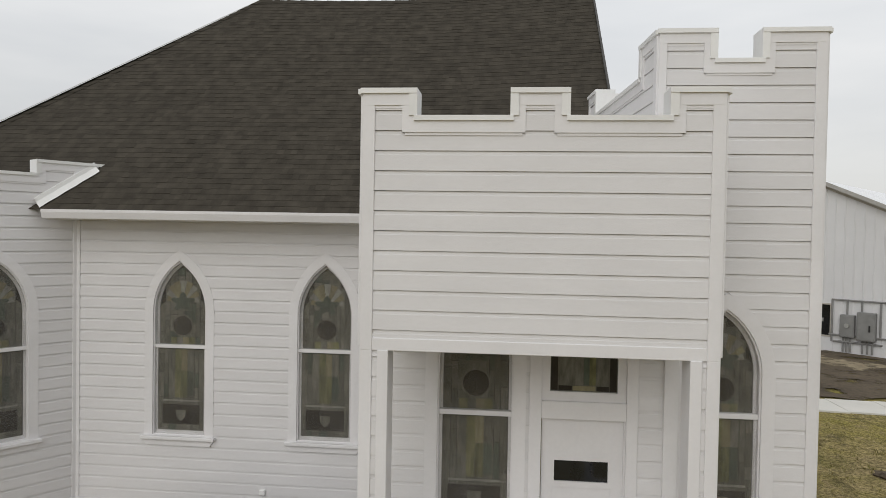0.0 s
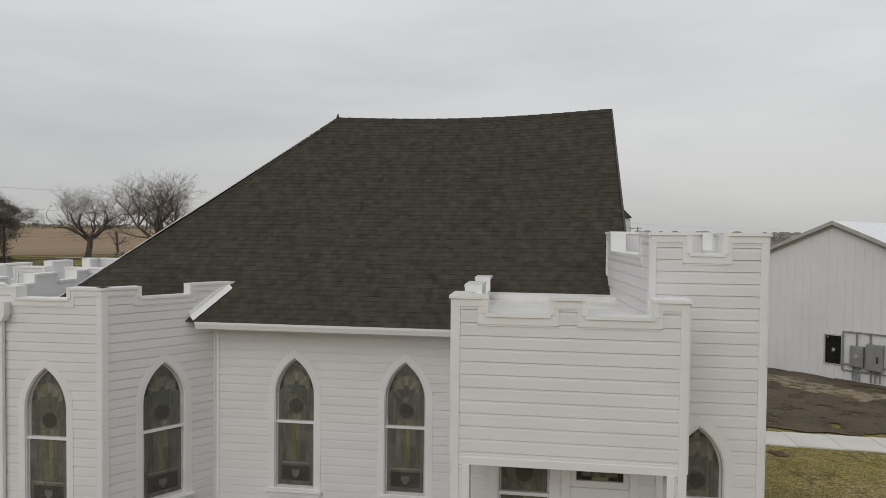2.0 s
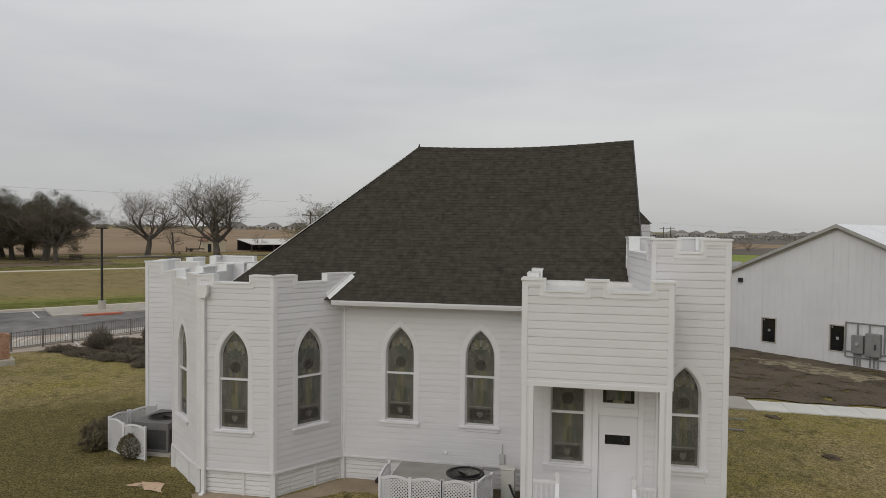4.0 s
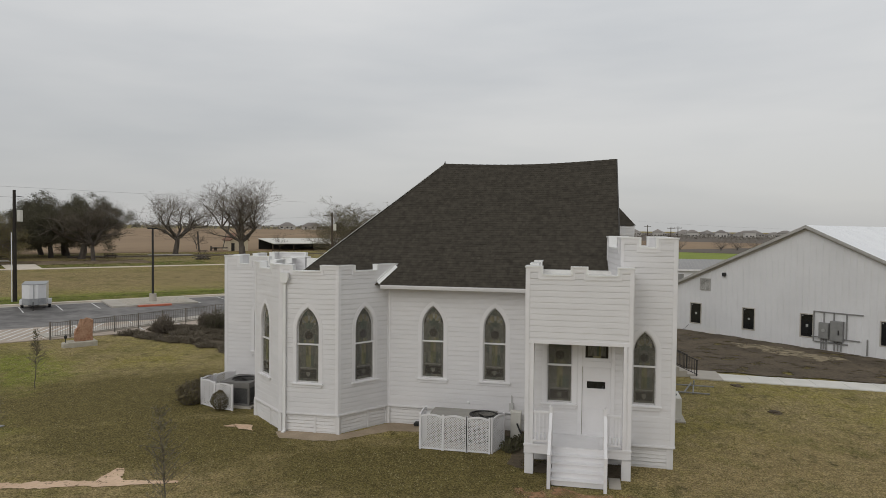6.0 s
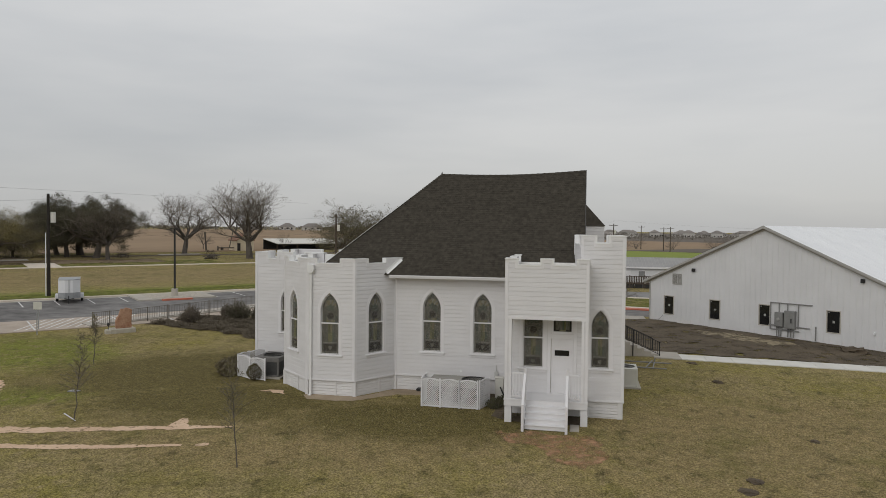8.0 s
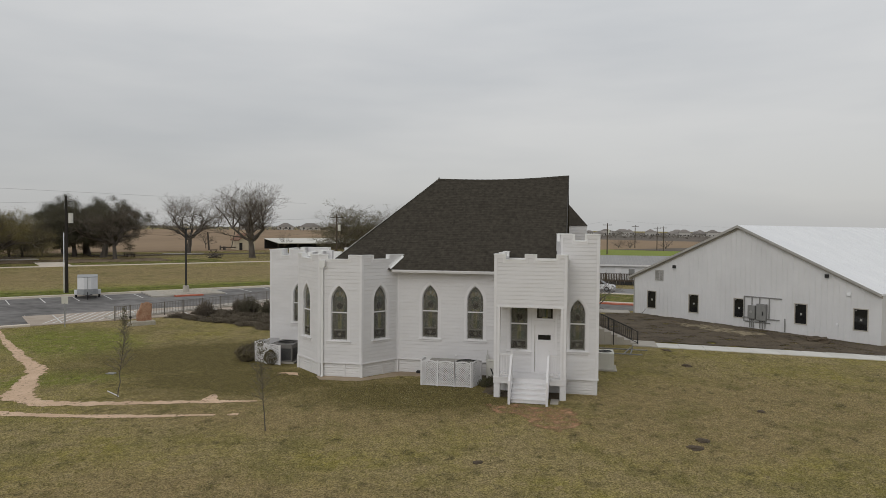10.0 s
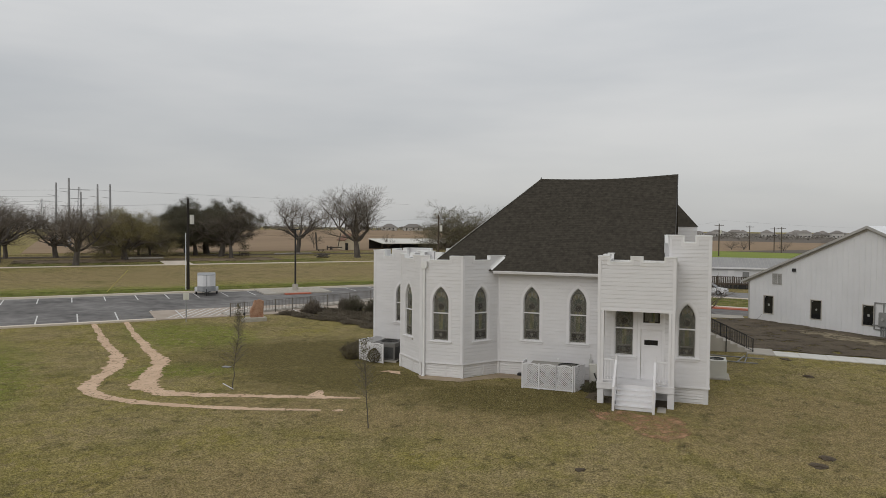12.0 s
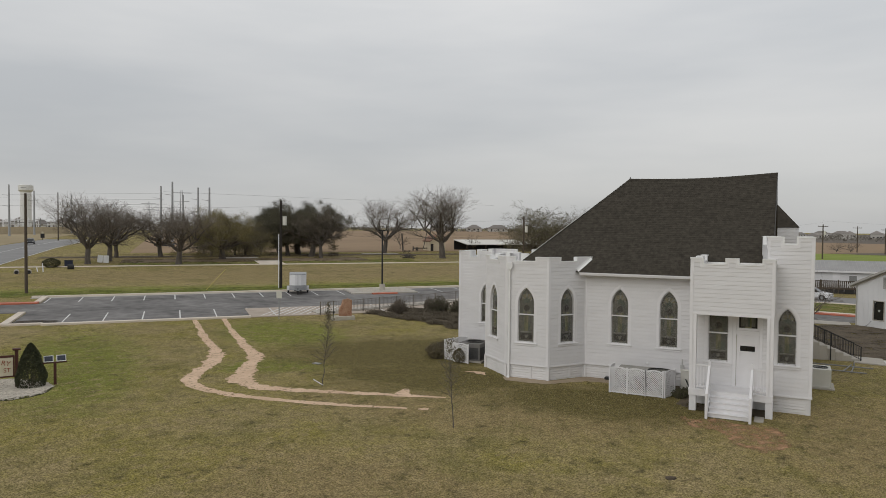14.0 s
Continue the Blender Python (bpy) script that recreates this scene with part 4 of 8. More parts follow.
DIRT = material("bare_pinkish_dirt", (0.54, 0.375, 0.25), (0.72, 0.53, 0.375), scale=0.8, rough=0.95, fine=9, fine_amount=0.6, bump=0.8, bump_scale=18)
RED_DIRT = material("reddish_dirt", (0.37, 0.2, 0.108), (0.51, 0.31, 0.185), scale=0.9, rough=0.95, fine=10, fine_amount=0.7, bump=0.8, bump_scale=18)
SOIL = material("dark_turned_soil", (0.06, 0.047, 0.033), (0.155, 0.122, 0.082), scale=0.45, rough=0.97, fine=6, fine_amount=0.8, bump=1.0, bump_scale=12)
MOUND = material("loose_dark_soil", (0.06, 0.046, 0.033), (0.14, 0.11, 0.075), scale=3, rough=0.97, fine=16, fine_amount=0.8, bump=1.0, bump_scale=24)
FIELD = material("ploughed_brown_field", (0.24, 0.165, 0.098), (0.32, 0.228, 0.14), scale=0.03, rough=0.97, fine=0.6, fine_amount=0.4, bump=0.3, bump_scale=2, stretched=(1, 0.25, 1))
GREY_FIELD = material("grey_fallow_field", (0.11, 0.092, 0.074), (0.15, 0.127, 0.105), scale=0.03, rough=0.97, fine=0.6, fine_amount=0.4, bump=0)
CROP = material("bright_green_crop", (0.165, 0.21, 0.028), (0.24, 0.285, 0.05), scale=0.1, rough=0.95, fine=2.0, fine_amount=0.5, bump=0.3, bump_scale=8)
STUBBLE = material("dry_tan_stubble", (0.27, 0.215, 0.125), (0.37, 0.3, 0.18), scale=0.05, rough=0.97, fine=0.8, fine_amount=0.5, bump=0)
GRAVEL = material("pale_gravel", (0.22, 0.195, 0.16), (0.74, 0.68, 0.58), scale=6, rough=0.95, fine=30, fine_amount=0.9, bump=1.0, bump_scale=22, island=0.6)
BARK = material("grey_bark", (0.075, 0.064, 0.055), (0.16, 0.14, 0.12), scale=2.5, rough=0.95, fine=25, fine_amount=0.5, bump=0.8, bump_scale=30, stretched=(1, 1, 0.3))
TWIG = material("brown_twigs", (0.115, 0.096, 0.078), (0.2, 0.17, 0.14), scale=0.6, rough=0.95, bump=0)
LEAF_OAK = material("dark_oak_leaves", (0.05, 0.047, 0.03), (0.135, 0.125, 0.078), scale=0.6, rough=0.8, fine=4, fine_amount=0.6, bump=0, island=0.4)
LEAF_RUST = material("rusty_oak_leaves", (0.14, 0.12, 0.055), (0.26, 0.22, 0.1), scale=0.6, rough=0.85, fine=4, fine_amount=0.6, bump=0, island=0.4)
LEAF_YOUNG = material("olive_new_leaves", (0.11, 0.1, 0.058), (0.21, 0.19, 0.11), scale=0.6, rough=0.85, fine=4, fine_amount=0.5, bump=0, island=0.4)
LEAF_SHRUB = material("grey_green_shrub", (0.1, 0.084, 0.06), (0.22, 0.187, 0.135), scale=1.2, rough=0.9, fine=6, fine_amount=0.6, bump=0, island=0.4)
LEAF_HEDGE = material("dark_hedge_leaves", (0.05, 0.05, 0.028), (0.13, 0.125, 0.065), scale=2, rough=0.8, fine=9, fine_amount=0.6, bump=0, island=0.4)
LEAF_CONE = material("dark_conifer_scales", (0.04, 0.045, 0.025), (0.085, 0.09, 0.05), scale=3, rough=0.85, fine=12, fine_amount=0.5, bump=0, island=0.25)
LEAF_BUSH = material("brown_green_bush_leaves", (0.09, 0.075, 0.04), (0.19, 0.16, 0.085), scale=2, rough=0.85, fine=9, fine_amount=0.6, bump=0, island=0.4)
STEEL = material("galvanised_steel", (0.3, 0.31, 0.32), (0.4, 0.41, 0.42), rough=0.5, metal=0.6, bump=0)
BLACK_METAL = material("black_painted_metal", (0.018, 0.018, 0.018), (0.035, 0.034, 0.033), rough=0.5, bump=0)
WOOD_POLE = material("weathered_pole_wood", (0.055, 0.042, 0.032), (0.11, 0.088, 0.068), scale=1.5, rough=0.9, fine=30, fine_amount=0.5, bump=0.4, bump_scale=40, stretched=(1, 1, 0.1))
METAL_WALL = material("white_metal_siding", (0.64, 0.64, 0.645), (0.73, 0.73, 0.735), scale=0.5, rough=0.45, fine=5, fine_amount=0.2, bump=0, per_piece=0.1)
METAL_ROOF = material("white_metal_roofing", (0.8, 0.81, 0.83), (0.86, 0.87, 0.88), scale=0.5, rough=0.35, bump=0)
GREY_TRIM = material("grey_rake_trim", (0.34, 0.33, 0.305), (0.42, 0.41, 0.385), rough=0.6, bump=0)
GREY_BOX = material("grey_switchgear_paint", (0.2, 0.2, 0.195), (0.27, 0.27, 0.26), rough=0.45, bump=0)
AC_METAL = material("beige_grey_unit_metal", (0.26, 0.25, 0.225), (0.36, 0.345, 0.31), scale=2, rough=0.5, bump=0.05)
AC_DARK = material("weathered_grey_cabinet", (0.13, 0.125, 0.118), (0.2, 0.192, 0.18), scale=2, rough=0.6, fine=14, fine_amount=0.5, bump=0.1)
AC_GRILL = material("dark_condenser_coil", (0.05, 0.05, 0.05), (0.1, 0.1, 0.098), scale=20, rough=0.6, fine=90, fine_amount=0.6, bump=0.5, bump_scale=90)
AC_PALE = material("pale_unit_metal", (0.6, 0.585, 0.53), (0.7, 0.685, 0.63), scale=2, rough=0.5, bump=0.03)
CAR_WHITE = material("white_car_paint", (0.7, 0.7, 0.71), (0.76, 0.76, 0.77), rough=0.2, bump=0, spec=0.5)
CAR_DARK = material("dark_car_paint", (0.03, 0.032, 0.036), (0.05, 0.052, 0.056), rough=0.2, bump=0, spec=0.5)
TYRE = material("tyre_rubber", (0.015, 0.015, 0.015), (0.03, 0.03, 0.03), rough=0.9, bump=0)
ROCK = material("rust_red_sandstone", (0.27, 0.13, 0.075), (0.5, 0.32, 0.22), scale=1.8, rough=0.95, fine=9, fine_amount=0.6, bump=1.0, bump_scale=9)
LIME = material("pale_limestone", (0.36, 0.33, 0.27), (0.5, 0.47, 0.4), scale=2.5, rough=0.9, fine=18, fine_amount=0.5, bump=0.7, bump_scale=16)
BROWN_PAINT = material("dark_red_brown_stain", (0.065, 0.024, 0.018), (0.1, 0.04, 0.03), scale=3, rough=0.6, fine=30, fine_amount=0.4, bump=0.2, bump_scale=40, stretched=(1, 1, 0.2))
CREAM = material("cream_sign_board", (0.55, 0.5, 0.36), (0.65, 0.6, 0.46), rough=0.6, bump=0.05)
LETTER = material("brick_red_letters", (0.24, 0.06, 0.03), (0.3, 0.08, 0.045), rough=0.6, bump=0)
PANEL = material("solar_cells", (0.02, 0.025, 0.04), (0.035, 0.04, 0.06), rough=0.15, bump=0, spec=0.5)
TAN_WALL = material("tan_painted_wall", (0.42, 0.35, 0.24), (0.5, 0.42, 0.3), rough=0.8, bump=0)
HOUSE_ROOF = material("grey_house_roof", (0.15, 0.138, 0.128), (0.3, 0.275, 0.25), scale=0.01, rough=0.9, bump=0, per_piece=0.8)
HOUSE_WALL = material("pale_house_wall", (0.25, 0.23, 0.2), (0.6, 0.58, 0.55), scale=0.01, rough=0.85, bump=0, per_piece=0.9)
# light greyish brown: the haze of distance is put into the colour
HAZE_TREES = material("far_treeline", (0.15, 0.138, 0.118), (0.235, 0.215, 0.185), scale=0.05, rough=0.95, bump=0, island=0.5)


def structure(name, bm, mat, m=None, label=""):
    return tagged(part(name, bm, mat, None, label, m), kind="structure")


# the land itself, one sheet out to the horizon
axis = [-3200, -2200, -1500, -1000, -750, -600, -500, -420, -350, -300, -260, -230] + list(range(-200, 61, 4)) + [80, 110, 150, 200, 260, 330, 420, 520, 650, 900, 1300, 2000, 3200]
ys = [-2500, -1200, -600, -300, -150, -90] + list(range(-60, 161, 4)) + [180, 205, 230, 260, 300, 350, 410, 480, 560, 650, 800, 1000, 1400, 2000, 3200]
bm = bmesh.new()
grid = [[bm.verts.new((x, y, lie(x, y))) for x in axis] for y in ys]
for j in range(len(ys) - 1):
    for i in range(len(axis) - 1):
        bm.faces.new((grid[j][i], grid[j][i + 1], grid[j + 1][i + 1], grid[j + 1][i]))
structure("ground", bm, GRASS)


def slab(name, a0, a1, b0, b1, mat, up, down=0.1, step=3.0, to=lot, label=""):
    """A flat slab that follows the land, its top so far above it."""
    na, nb = max(1, math.ceil(abs(a1 - a0) / step)), max(1, math.ceil(abs(b1 - b0) / step))
    bm = bmesh.new()
    layers = []
    for dz in (up, up - down):
        g = []
        for j in range(nb + 1):
            row = []
            for i in range(na + 1):
                x, y = to(a0 + (a1 - a0) * i / na, b0 + (b1 - b0) * j / nb)
                row.append(bm.verts.new((x, y, lie(x, y) + dz)))
            g.append(row)
        layers.append(g)
    t, d = layers
    for j in range(nb):
        for i in range(na):
            bm.faces.new((t[j][i], t[j][i + 1], t[j + 1][i + 1], t[j + 1][i]))
    rim = [t[0], [r[-1] for r in t], t[-1][::-1], [r[0] for r in t][::-1]]
    low = [d[0], [r[-1] for r in d], d[-1][::-1], [r[0] for r in d][::-1]]
    for up_row, low_row in zip(rim, low):
        for i in range(len(up_row) - 1):
            bm.faces.new((up_row[i], up_row[i + 1], low_row[i + 1], low_row[i]))
    return structure(name, bm, mat, None, label)


def plain(a, b):
    return (a, b)


def patch(name, outline, mat, up=0.025, ragged=0.3, detail=0.35, seed=1, label=""):
    """A low patch of bare ground with a torn edge, from a few corners."""
    pts = []
    n = len(outline)
    for i in range(n):
        (x0, y0), (x1, y1) = outline[i], outline[(i + 1) % n]
        k = max(1, int(math.hypot(x1 - x0, y1 - y0) / detail))
        for q in range(k):
            f = q / k
            x, y = x0 + (x1 - x0) * f, y0 + (y1 - y0) * f
            w = noise.noise_vector((x * 0.9, y * 0.9, seed)) * ragged + noise.noise_vector((x * 3.1, y * 3.1, seed + 5)) * ragged * 0.6
            pts.append((x + w.x, y + w.y))
    bm = bmesh.new()
    vs = [bm.verts.new((x, y, lie(x, y) + up)) for x, y in pts]
    es = [bm.edges.new((vs[i], vs[(i + 1) % len(vs)])) for i in range(len(vs))]
    bmesh.ops.triangle_fill(bm, edges=es, use_beauty=True)
    for k in (0, 1):
        lo, hi = min(q[k] for q in pts), max(q[k] for q in pts)
        c = math.ceil(lo / 2) * 2
        while hi - lo > 8 and c < hi:
            bmesh.ops.bisect_plane(bm, geom=bm.verts[:] + bm.edges[:] + bm.faces[:], plane_co=(c, c, 0), plane_no=(1 - k, k, 0))
            c += 2
    for v in bm.verts:
        v.co.z = lie(v.co.x, v.co.y) + up
    return structure(name, bm, mat, None, label)


def trail(name, centre, widths, mat, up=0.03, seed=1):
    """A worn dirt track with ragged sides along a line of points."""
    pts = []
    for i in range(len(centre) - 1):
        p0, p1, p2, p3 = centre[max(0, i - 1)], centre[i], centre[i + 1], centre[min(len(centre) - 1, i + 2)]
        k = max(2, int(math.dist(p1, p2) / 0.09))
        for q in range(k):
            t = q / k
            pts.append(tuple(0.5 * (2 * p1[c] + (p2[c] - p0[c]) * t + (2 * p0[c] - 5 * p1[c] + 4 * p2[c] - p3[c]) * t * t + (3 * p1[c] - p0[c] - 3 * p2[c] + p3[c]) * t ** 3) for c in (0, 1)) + (widths[i] + (widths[i + 1] - widths[i]) * t,))
    bm = bmesh.new()
    rows = []
    for i in range(len(pts)):
        a, b = pts[max(0, i - 1)], pts[min(len(pts) - 1, i + 1)]
        dx, dy = b[0] - a[0], b[1] - a[1]
        d = math.hypot(dx, dy) or 1
        nx, ny = -dy / d, dx / d
        x, y, w = pts[i]
        row = []
        for sgn in (-1, 0, 1):
            j = 1 + 0.5 * noise.noise((x * 0.8, y * 0.8, seed + sgn)) + 0.4 * noise.noise((x * 2.6, y * 2.6, seed + 3 * sgn)) + 0.35 * noise.noise((x * 8, y * 8, seed + 7 * sgn))
            px, py = x + sgn * nx * w / 2 * max(0.12, j), y + sgn * ny * w / 2 * max(0.12, j)
            row.append(bm.verts.new((px, py, lie(px, py) + up)))
        rows.append(row)
    for r0, r1 in zip(rows, rows[1:]):
        for s in range(2):
            bm.faces.new((r0[s], r0[s + 1], r1[s + 1], r1[s]))
    return structure(name, bm, mat, None)


# car park
slab("car_park", -33, 34, 36.7, 54.6, ASPHALT, 0.03, label="worn grey asphalt car park")
slab("driveway", -75, -33, 43.6, 49.6, ASPHALT, 0.031)
slab("kerb", -30.9, -16.2, 36.2, 36.72, PALE_WALK, 0.13, 0.2)
slab("kerb", -34.5, 34, 54.6, 55.1, PALE_WALK, 0.15, 0.2)
slab("gutter", -34.5, 34, 53.9, 54.6, CONCRETE, 0.04, 0.05)
slab("kerb", -33.4, -30.9, 36.6, 37.1, PALE_WALK, 0.13, 0.2)
slab("kerb", -33.6, -33.1, 36.8, 43.6, PALE_WALK, 0.13, 0.2)
slab("red_kerb", -75, -33.2, 49.4, 50.3, RED_LINE, 0.15, 0.2)
slab("kerb", -33.6, -33.1, 50.3, 55.1, PALE_WALK, 0.15, 0.2)
slab("concrete_apron", -16.2, 8, 36.3, 41.6, APRON, 0.05, 0.1, label="pale concrete accessible parking apron")
for k in range(6):
    a = -29.7 + 2.74 * k
    slab("parking_line", a - 0.05, a + 0.05, 36.9, 42.0, LINE, 0.036, 0.004)
for k in range(-2, 15):
    a = -27.3 + 2.74 * k
    if not -4.5 < a < 2.5:
        slab("parking_line", a - 0.05, a + 0.05, 50.0, 53.8, LINE, 0.036, 0.004)
for k in range(11):
    a = -15.4 + 0.62 * k
    slab("hatch_line", 0, 1, 0, 0.13, LINE, 0.056, 0.004, 0.5, to=lambda u, v, a=a: lot(a + 2.4 * u + v, 36.9 + 4.4 * u))
slab("parking_line", -14.2, -14.1, 36.6, 41.4, LINE, 0.056, 0.004)
slab("parking_line", -8.6, -8.5, 36.6, 41.4, LINE, 0.056, 0.004)
for k in range(4):
    slab("parking_line", -5.0 + 2.74 * k, -4.9 + 2.74 * k, 37.0, 41.4, LINE, 0.056, 0.004)
# island with the lamp
slab("kerb", -4.5, 2.6, 49.8, 54.6, CONCRETE, 0.16, 0.2, label="concrete-edged parking island")
slab("island_gravel", -3.2, 1.9, 50.4, 54.2, GRAVEL, 0.185, 0.05)
slab("red_kerb", -2.5, 0.2, 49.3, 49.8, RED_LINE, 0.165, 0.2)
# walks
for k in range(44):
    a = -72 + 3.0 * k
    slab("walk_slab", a, a + 2.97, 95.0, 96.5, PALE_WALK, 0.05, 0.1)
slab("walk_apron", -8.6, -4.4, 96.4, 105, PALE_WALK, 0.05, 0.1)
slab("far_road", -60, -46.5, 60, 230, ROAD, 0.05, 0.1, 10, label="grey two-lane country road")
slab("road_edge", -46.5, -46.35, 60, 230, LINE, 0.06, 0.1, 10)
slab("road_line", -53.38, -53.27, 60, 230, LINE, 0.06, 0.1, 10)
slab("far_walk", -100, -72, 95.0, 96.4, PALE_WALK, 0.055, 0.1)
slab("picnic_pad", -14, -7, 112.5, 115.5, CONCRETE, 0.05, 0.1)
slab("picnic_pad", 16, 24, 123, 125, CONCRETE, 0.05, 0.1)
# broad bands of other ground
slab("field_west", -30, 330, 131, 520, FIELD, 0.12, 0.1, 12, label="ploughed brown field")
slab("field_strip", -36, 330, 126, 131, GRASS, 0.06, 0.1, 12)
LITTER = broken(material("leaf_litter", (0.13, 0.095, 0.06), (0.25, 0.185, 0.12), scale=0.5, rough=0.97, fine=4, fine_amount=0.8, bump=0.5, bump_scale=10), 0.35, 0.75, 0.12)
slab("drive_strip", -30, 12, 103, 112, LITTER, 0.04, 0.05, 6, label="leaf-littered ground under trees")
slab("soil_strip", -44, -6, 117, 121, SOIL, 0.05, 0.05, 6)
slab("dry_field", -230, -61, 130, 330, STUBBLE, 0.04, 0.1, 8, label="dry tan field beyond the road")
slab("dark_strip", 2, 80, 119, 122.6, SOIL, 0.06, 0.05, 6)
slab("crop_strip", -40, 420, 156, 207, CROP, 0.1, 0.1, 12, to=plain, label="bright green crop strip")
slab("field_east", -60, 620, 209, 660, GREY_FIELD, 0.1, 0.1, 16, to=plain, label="grey fallow field")
slab("village_ground", -160, 1500, 661, 1700, GREY_FIELD, 0.1, 0.1, 60, to=plain, label="dry ground between far houses")
# right-hand side
LUSH = broken(material("fresh_green_grass", (0.1, 0.125, 0.024), (0.2, 0.23, 0.05), scale=1.2, rough=0.95, fine=14, fine_amount=0.7, bump=0.6, bump_scale=24, spec=0.1), 0.5, 0.4, 0.2)
slab("side_road", -8, 24, 59.6, 71, ROAD, 0.03, 0.1, 4, to=plain)
slab("kerb", -8, 24, 58.6, 59.6, PALE_WALK, 0.1, 0.15, 4, to=plain)
slab("green_verge", -8, 24, 45.6, 58.6, LUSH, 0.03, 0.05, 4, to=plain)
slab("side_walk", -8, 14, 44.2, 45.6, PALE_WALK, 0.13, 0.15, 4, to=plain)
slab("red_kerb", -8, 14, 42.9, 44.2, RED_LINE, 0.15, 0.2, 4, to=plain)
slab("drive", -2, 10, 36.6, 42.9, ASPHALT, 0.03, 0.1, 4, to=plain)
slab("kerb", -2, 5.0, 33.4, 36.6, CONCRETE, 0.04, 0.1, 4, to=plain)
for k in range(14):
    a = 5.35 + 1.5 * k
    slab("walk_slab", a, a + 1.475, 15.35 + 0.05 * k, 17.0 + 0.07 * k, NEW_CONCRETE, 0.05, 0.1, 2, to=plain)
slab("stair_landing", 3.9, 5.45, 15.3, 17.5, CONCRETE, 0.06, 0.1, to=plain)
for cover, scale, keep in ((RED_DIRT, 2.0, 0.42), (DIRT, 4.5, 0.86), (SOIL, 0.9, 0.8)):
    broken(cover, scale, keep, 0.16 if cover is RED_DIRT else 0.06)
patch("soil_bed", [(1.5, 31), (5.2, 34.2), (17.5, 24.6), (30, 15), (32, 18.2), (20, 17.4), (5.4, 17.5), (1.5, 18.5)], SOIL, 0.05, 0.5, 0.5, 3, "dark turned soil beside the new building")
STRAW = broken(material("scattered_straw", (0.2, 0.165, 0.11), (0.36, 0.3, 0.2), scale=2, rough=0.95, fine=14, fine_amount=0.7, bump=0.6, bump_scale=30, stretched=(1, 0.5, 1)), 1.4, 0.68, 0.12)
patch("straw_patch", [(8.6, 28.4), (10.6, 27.6), (12.6, 26.0), (14.2, 23.8), (12.4, 23.2), (10.6, 24.6), (8.8, 26.4)], STRAW, 0.062, 0.7, 0.25, 4)
slab("green_verge", -60, 34, 55.1, 60, LUSH, 0.02, 0.03, 4)
slab("green_verge", -30, 20, 97.5, 106, LUSH, 0.02, 0.03, 5)
patch("reddish_patch", [(-3.3, -1.4), (-2.7, -2.2), (-1.7, -2.9), (-1.2, -4.2), (-0.2, -4.8), (0.7, -3.6), (0.5, -1.9), (-0.4, -0.9), (-0.8, -1.3), (-2.2, -1.2)], RED_DIRT, 0.012, 0.4, 0.2, 5)
patch("bare_strip", [(-12.3, 2.1), (-11.8, 1.5), (-9.9, 1.55), (-8.3, 3.2), (-6.9, 3.4), (-6.9, 4.4), (-8.4, 4.4), (-9.9, 2.4), (-12.0, 2.5)], TAN_EARTH, 0.008, 0.15, 0.2, 6)
# dark soil at the wall, its colour also standing in for the shade there
patch("shade_patch", [(-7.2, 3.3), (-3.2, 2.6), (-3.2, 4.4), (-7.2, 4.4)], SOIL, 0.02, 0.2, 0.2, 7)
patch("porch_soil", [(-3.7, 0.6), (-2.9, 0.1), (-0.1, 0.1), (-0.1, 1.6), (-3.7, 3.0)], SOIL, 0.022, 0.15, 0.2, 8)
slab("stair_pad", -0.62, -0.28, -0.75, 0.1, CONCRETE, 0.03, 0.05, to=plain)
patch("bare_spot", [(-14.4, 2.3), (-13.2, 2.0), (-13.4, 2.6), (-14.2, 2.7)], DIRT, 0.02, 0.2, 0.15, 9)
trail("dirt_track", [(-42.0, 9.95), (-38.0, 6.8), (-34.0, 3.55), (-30.7, 1.05), (-28.2, -1.4), (-26.6, -3.9), (-25.1, -6.1), (-23.3, -6.95), (-20.8, -7.12), (-18, -6.72), (-15.7, -6.15), (-13.4, -5.45)], [0.35, 0.42, 0.5, 0.6, 0.95, 0.75, 0.7, 0.6, 0.5, 0.42, 0.36, 0.22], DIRT, 0.012, 2)
trail("dirt_track", [(-39.9, 11.2), (-35.9, 7.7), (-32.5, 4.95), (-29.4, 2.45), (-26.7, 0.25), (-24.9, -2.4), (-23.2, -4.6), (-21.7, -5.4), (-20.1, -5.25), (-18.4, -4.8), (-16.4, -4.2), (-14.8, -3.65), (-12.8, -3.08)], [0.32, 0.4, 0.5, 0.65, 0.9, 0.95, 1.2, 0.9, 0.7, 0.55, 0.48, 0.42, 0.22], DIRT, 0.013, 9)
trail("dirt_spur", [(-14.7, -3.9), (-14.95, -3.3), (-15.1, -2.8), (-15.2, -2.4)], [1.0, 0.7, 0.4, 0.15], DIRT, 0.014, 11)
trail("dirt_spur", [(-13.0, -5.35), (-12.75, -5.22), (-12.5, -5.12)], [0.12, 0.3, 0.1], DIRT, 0.014, 12)
patch("bare_spot", [(-51.2, 0.4), (-50.4, 2.2), (-48.6, 3.2), (-47.8, 2.7), (-49.2, 1.2), (-49.8, -0.2)], SOIL, 0.03, 0.4, 0.2, 13)
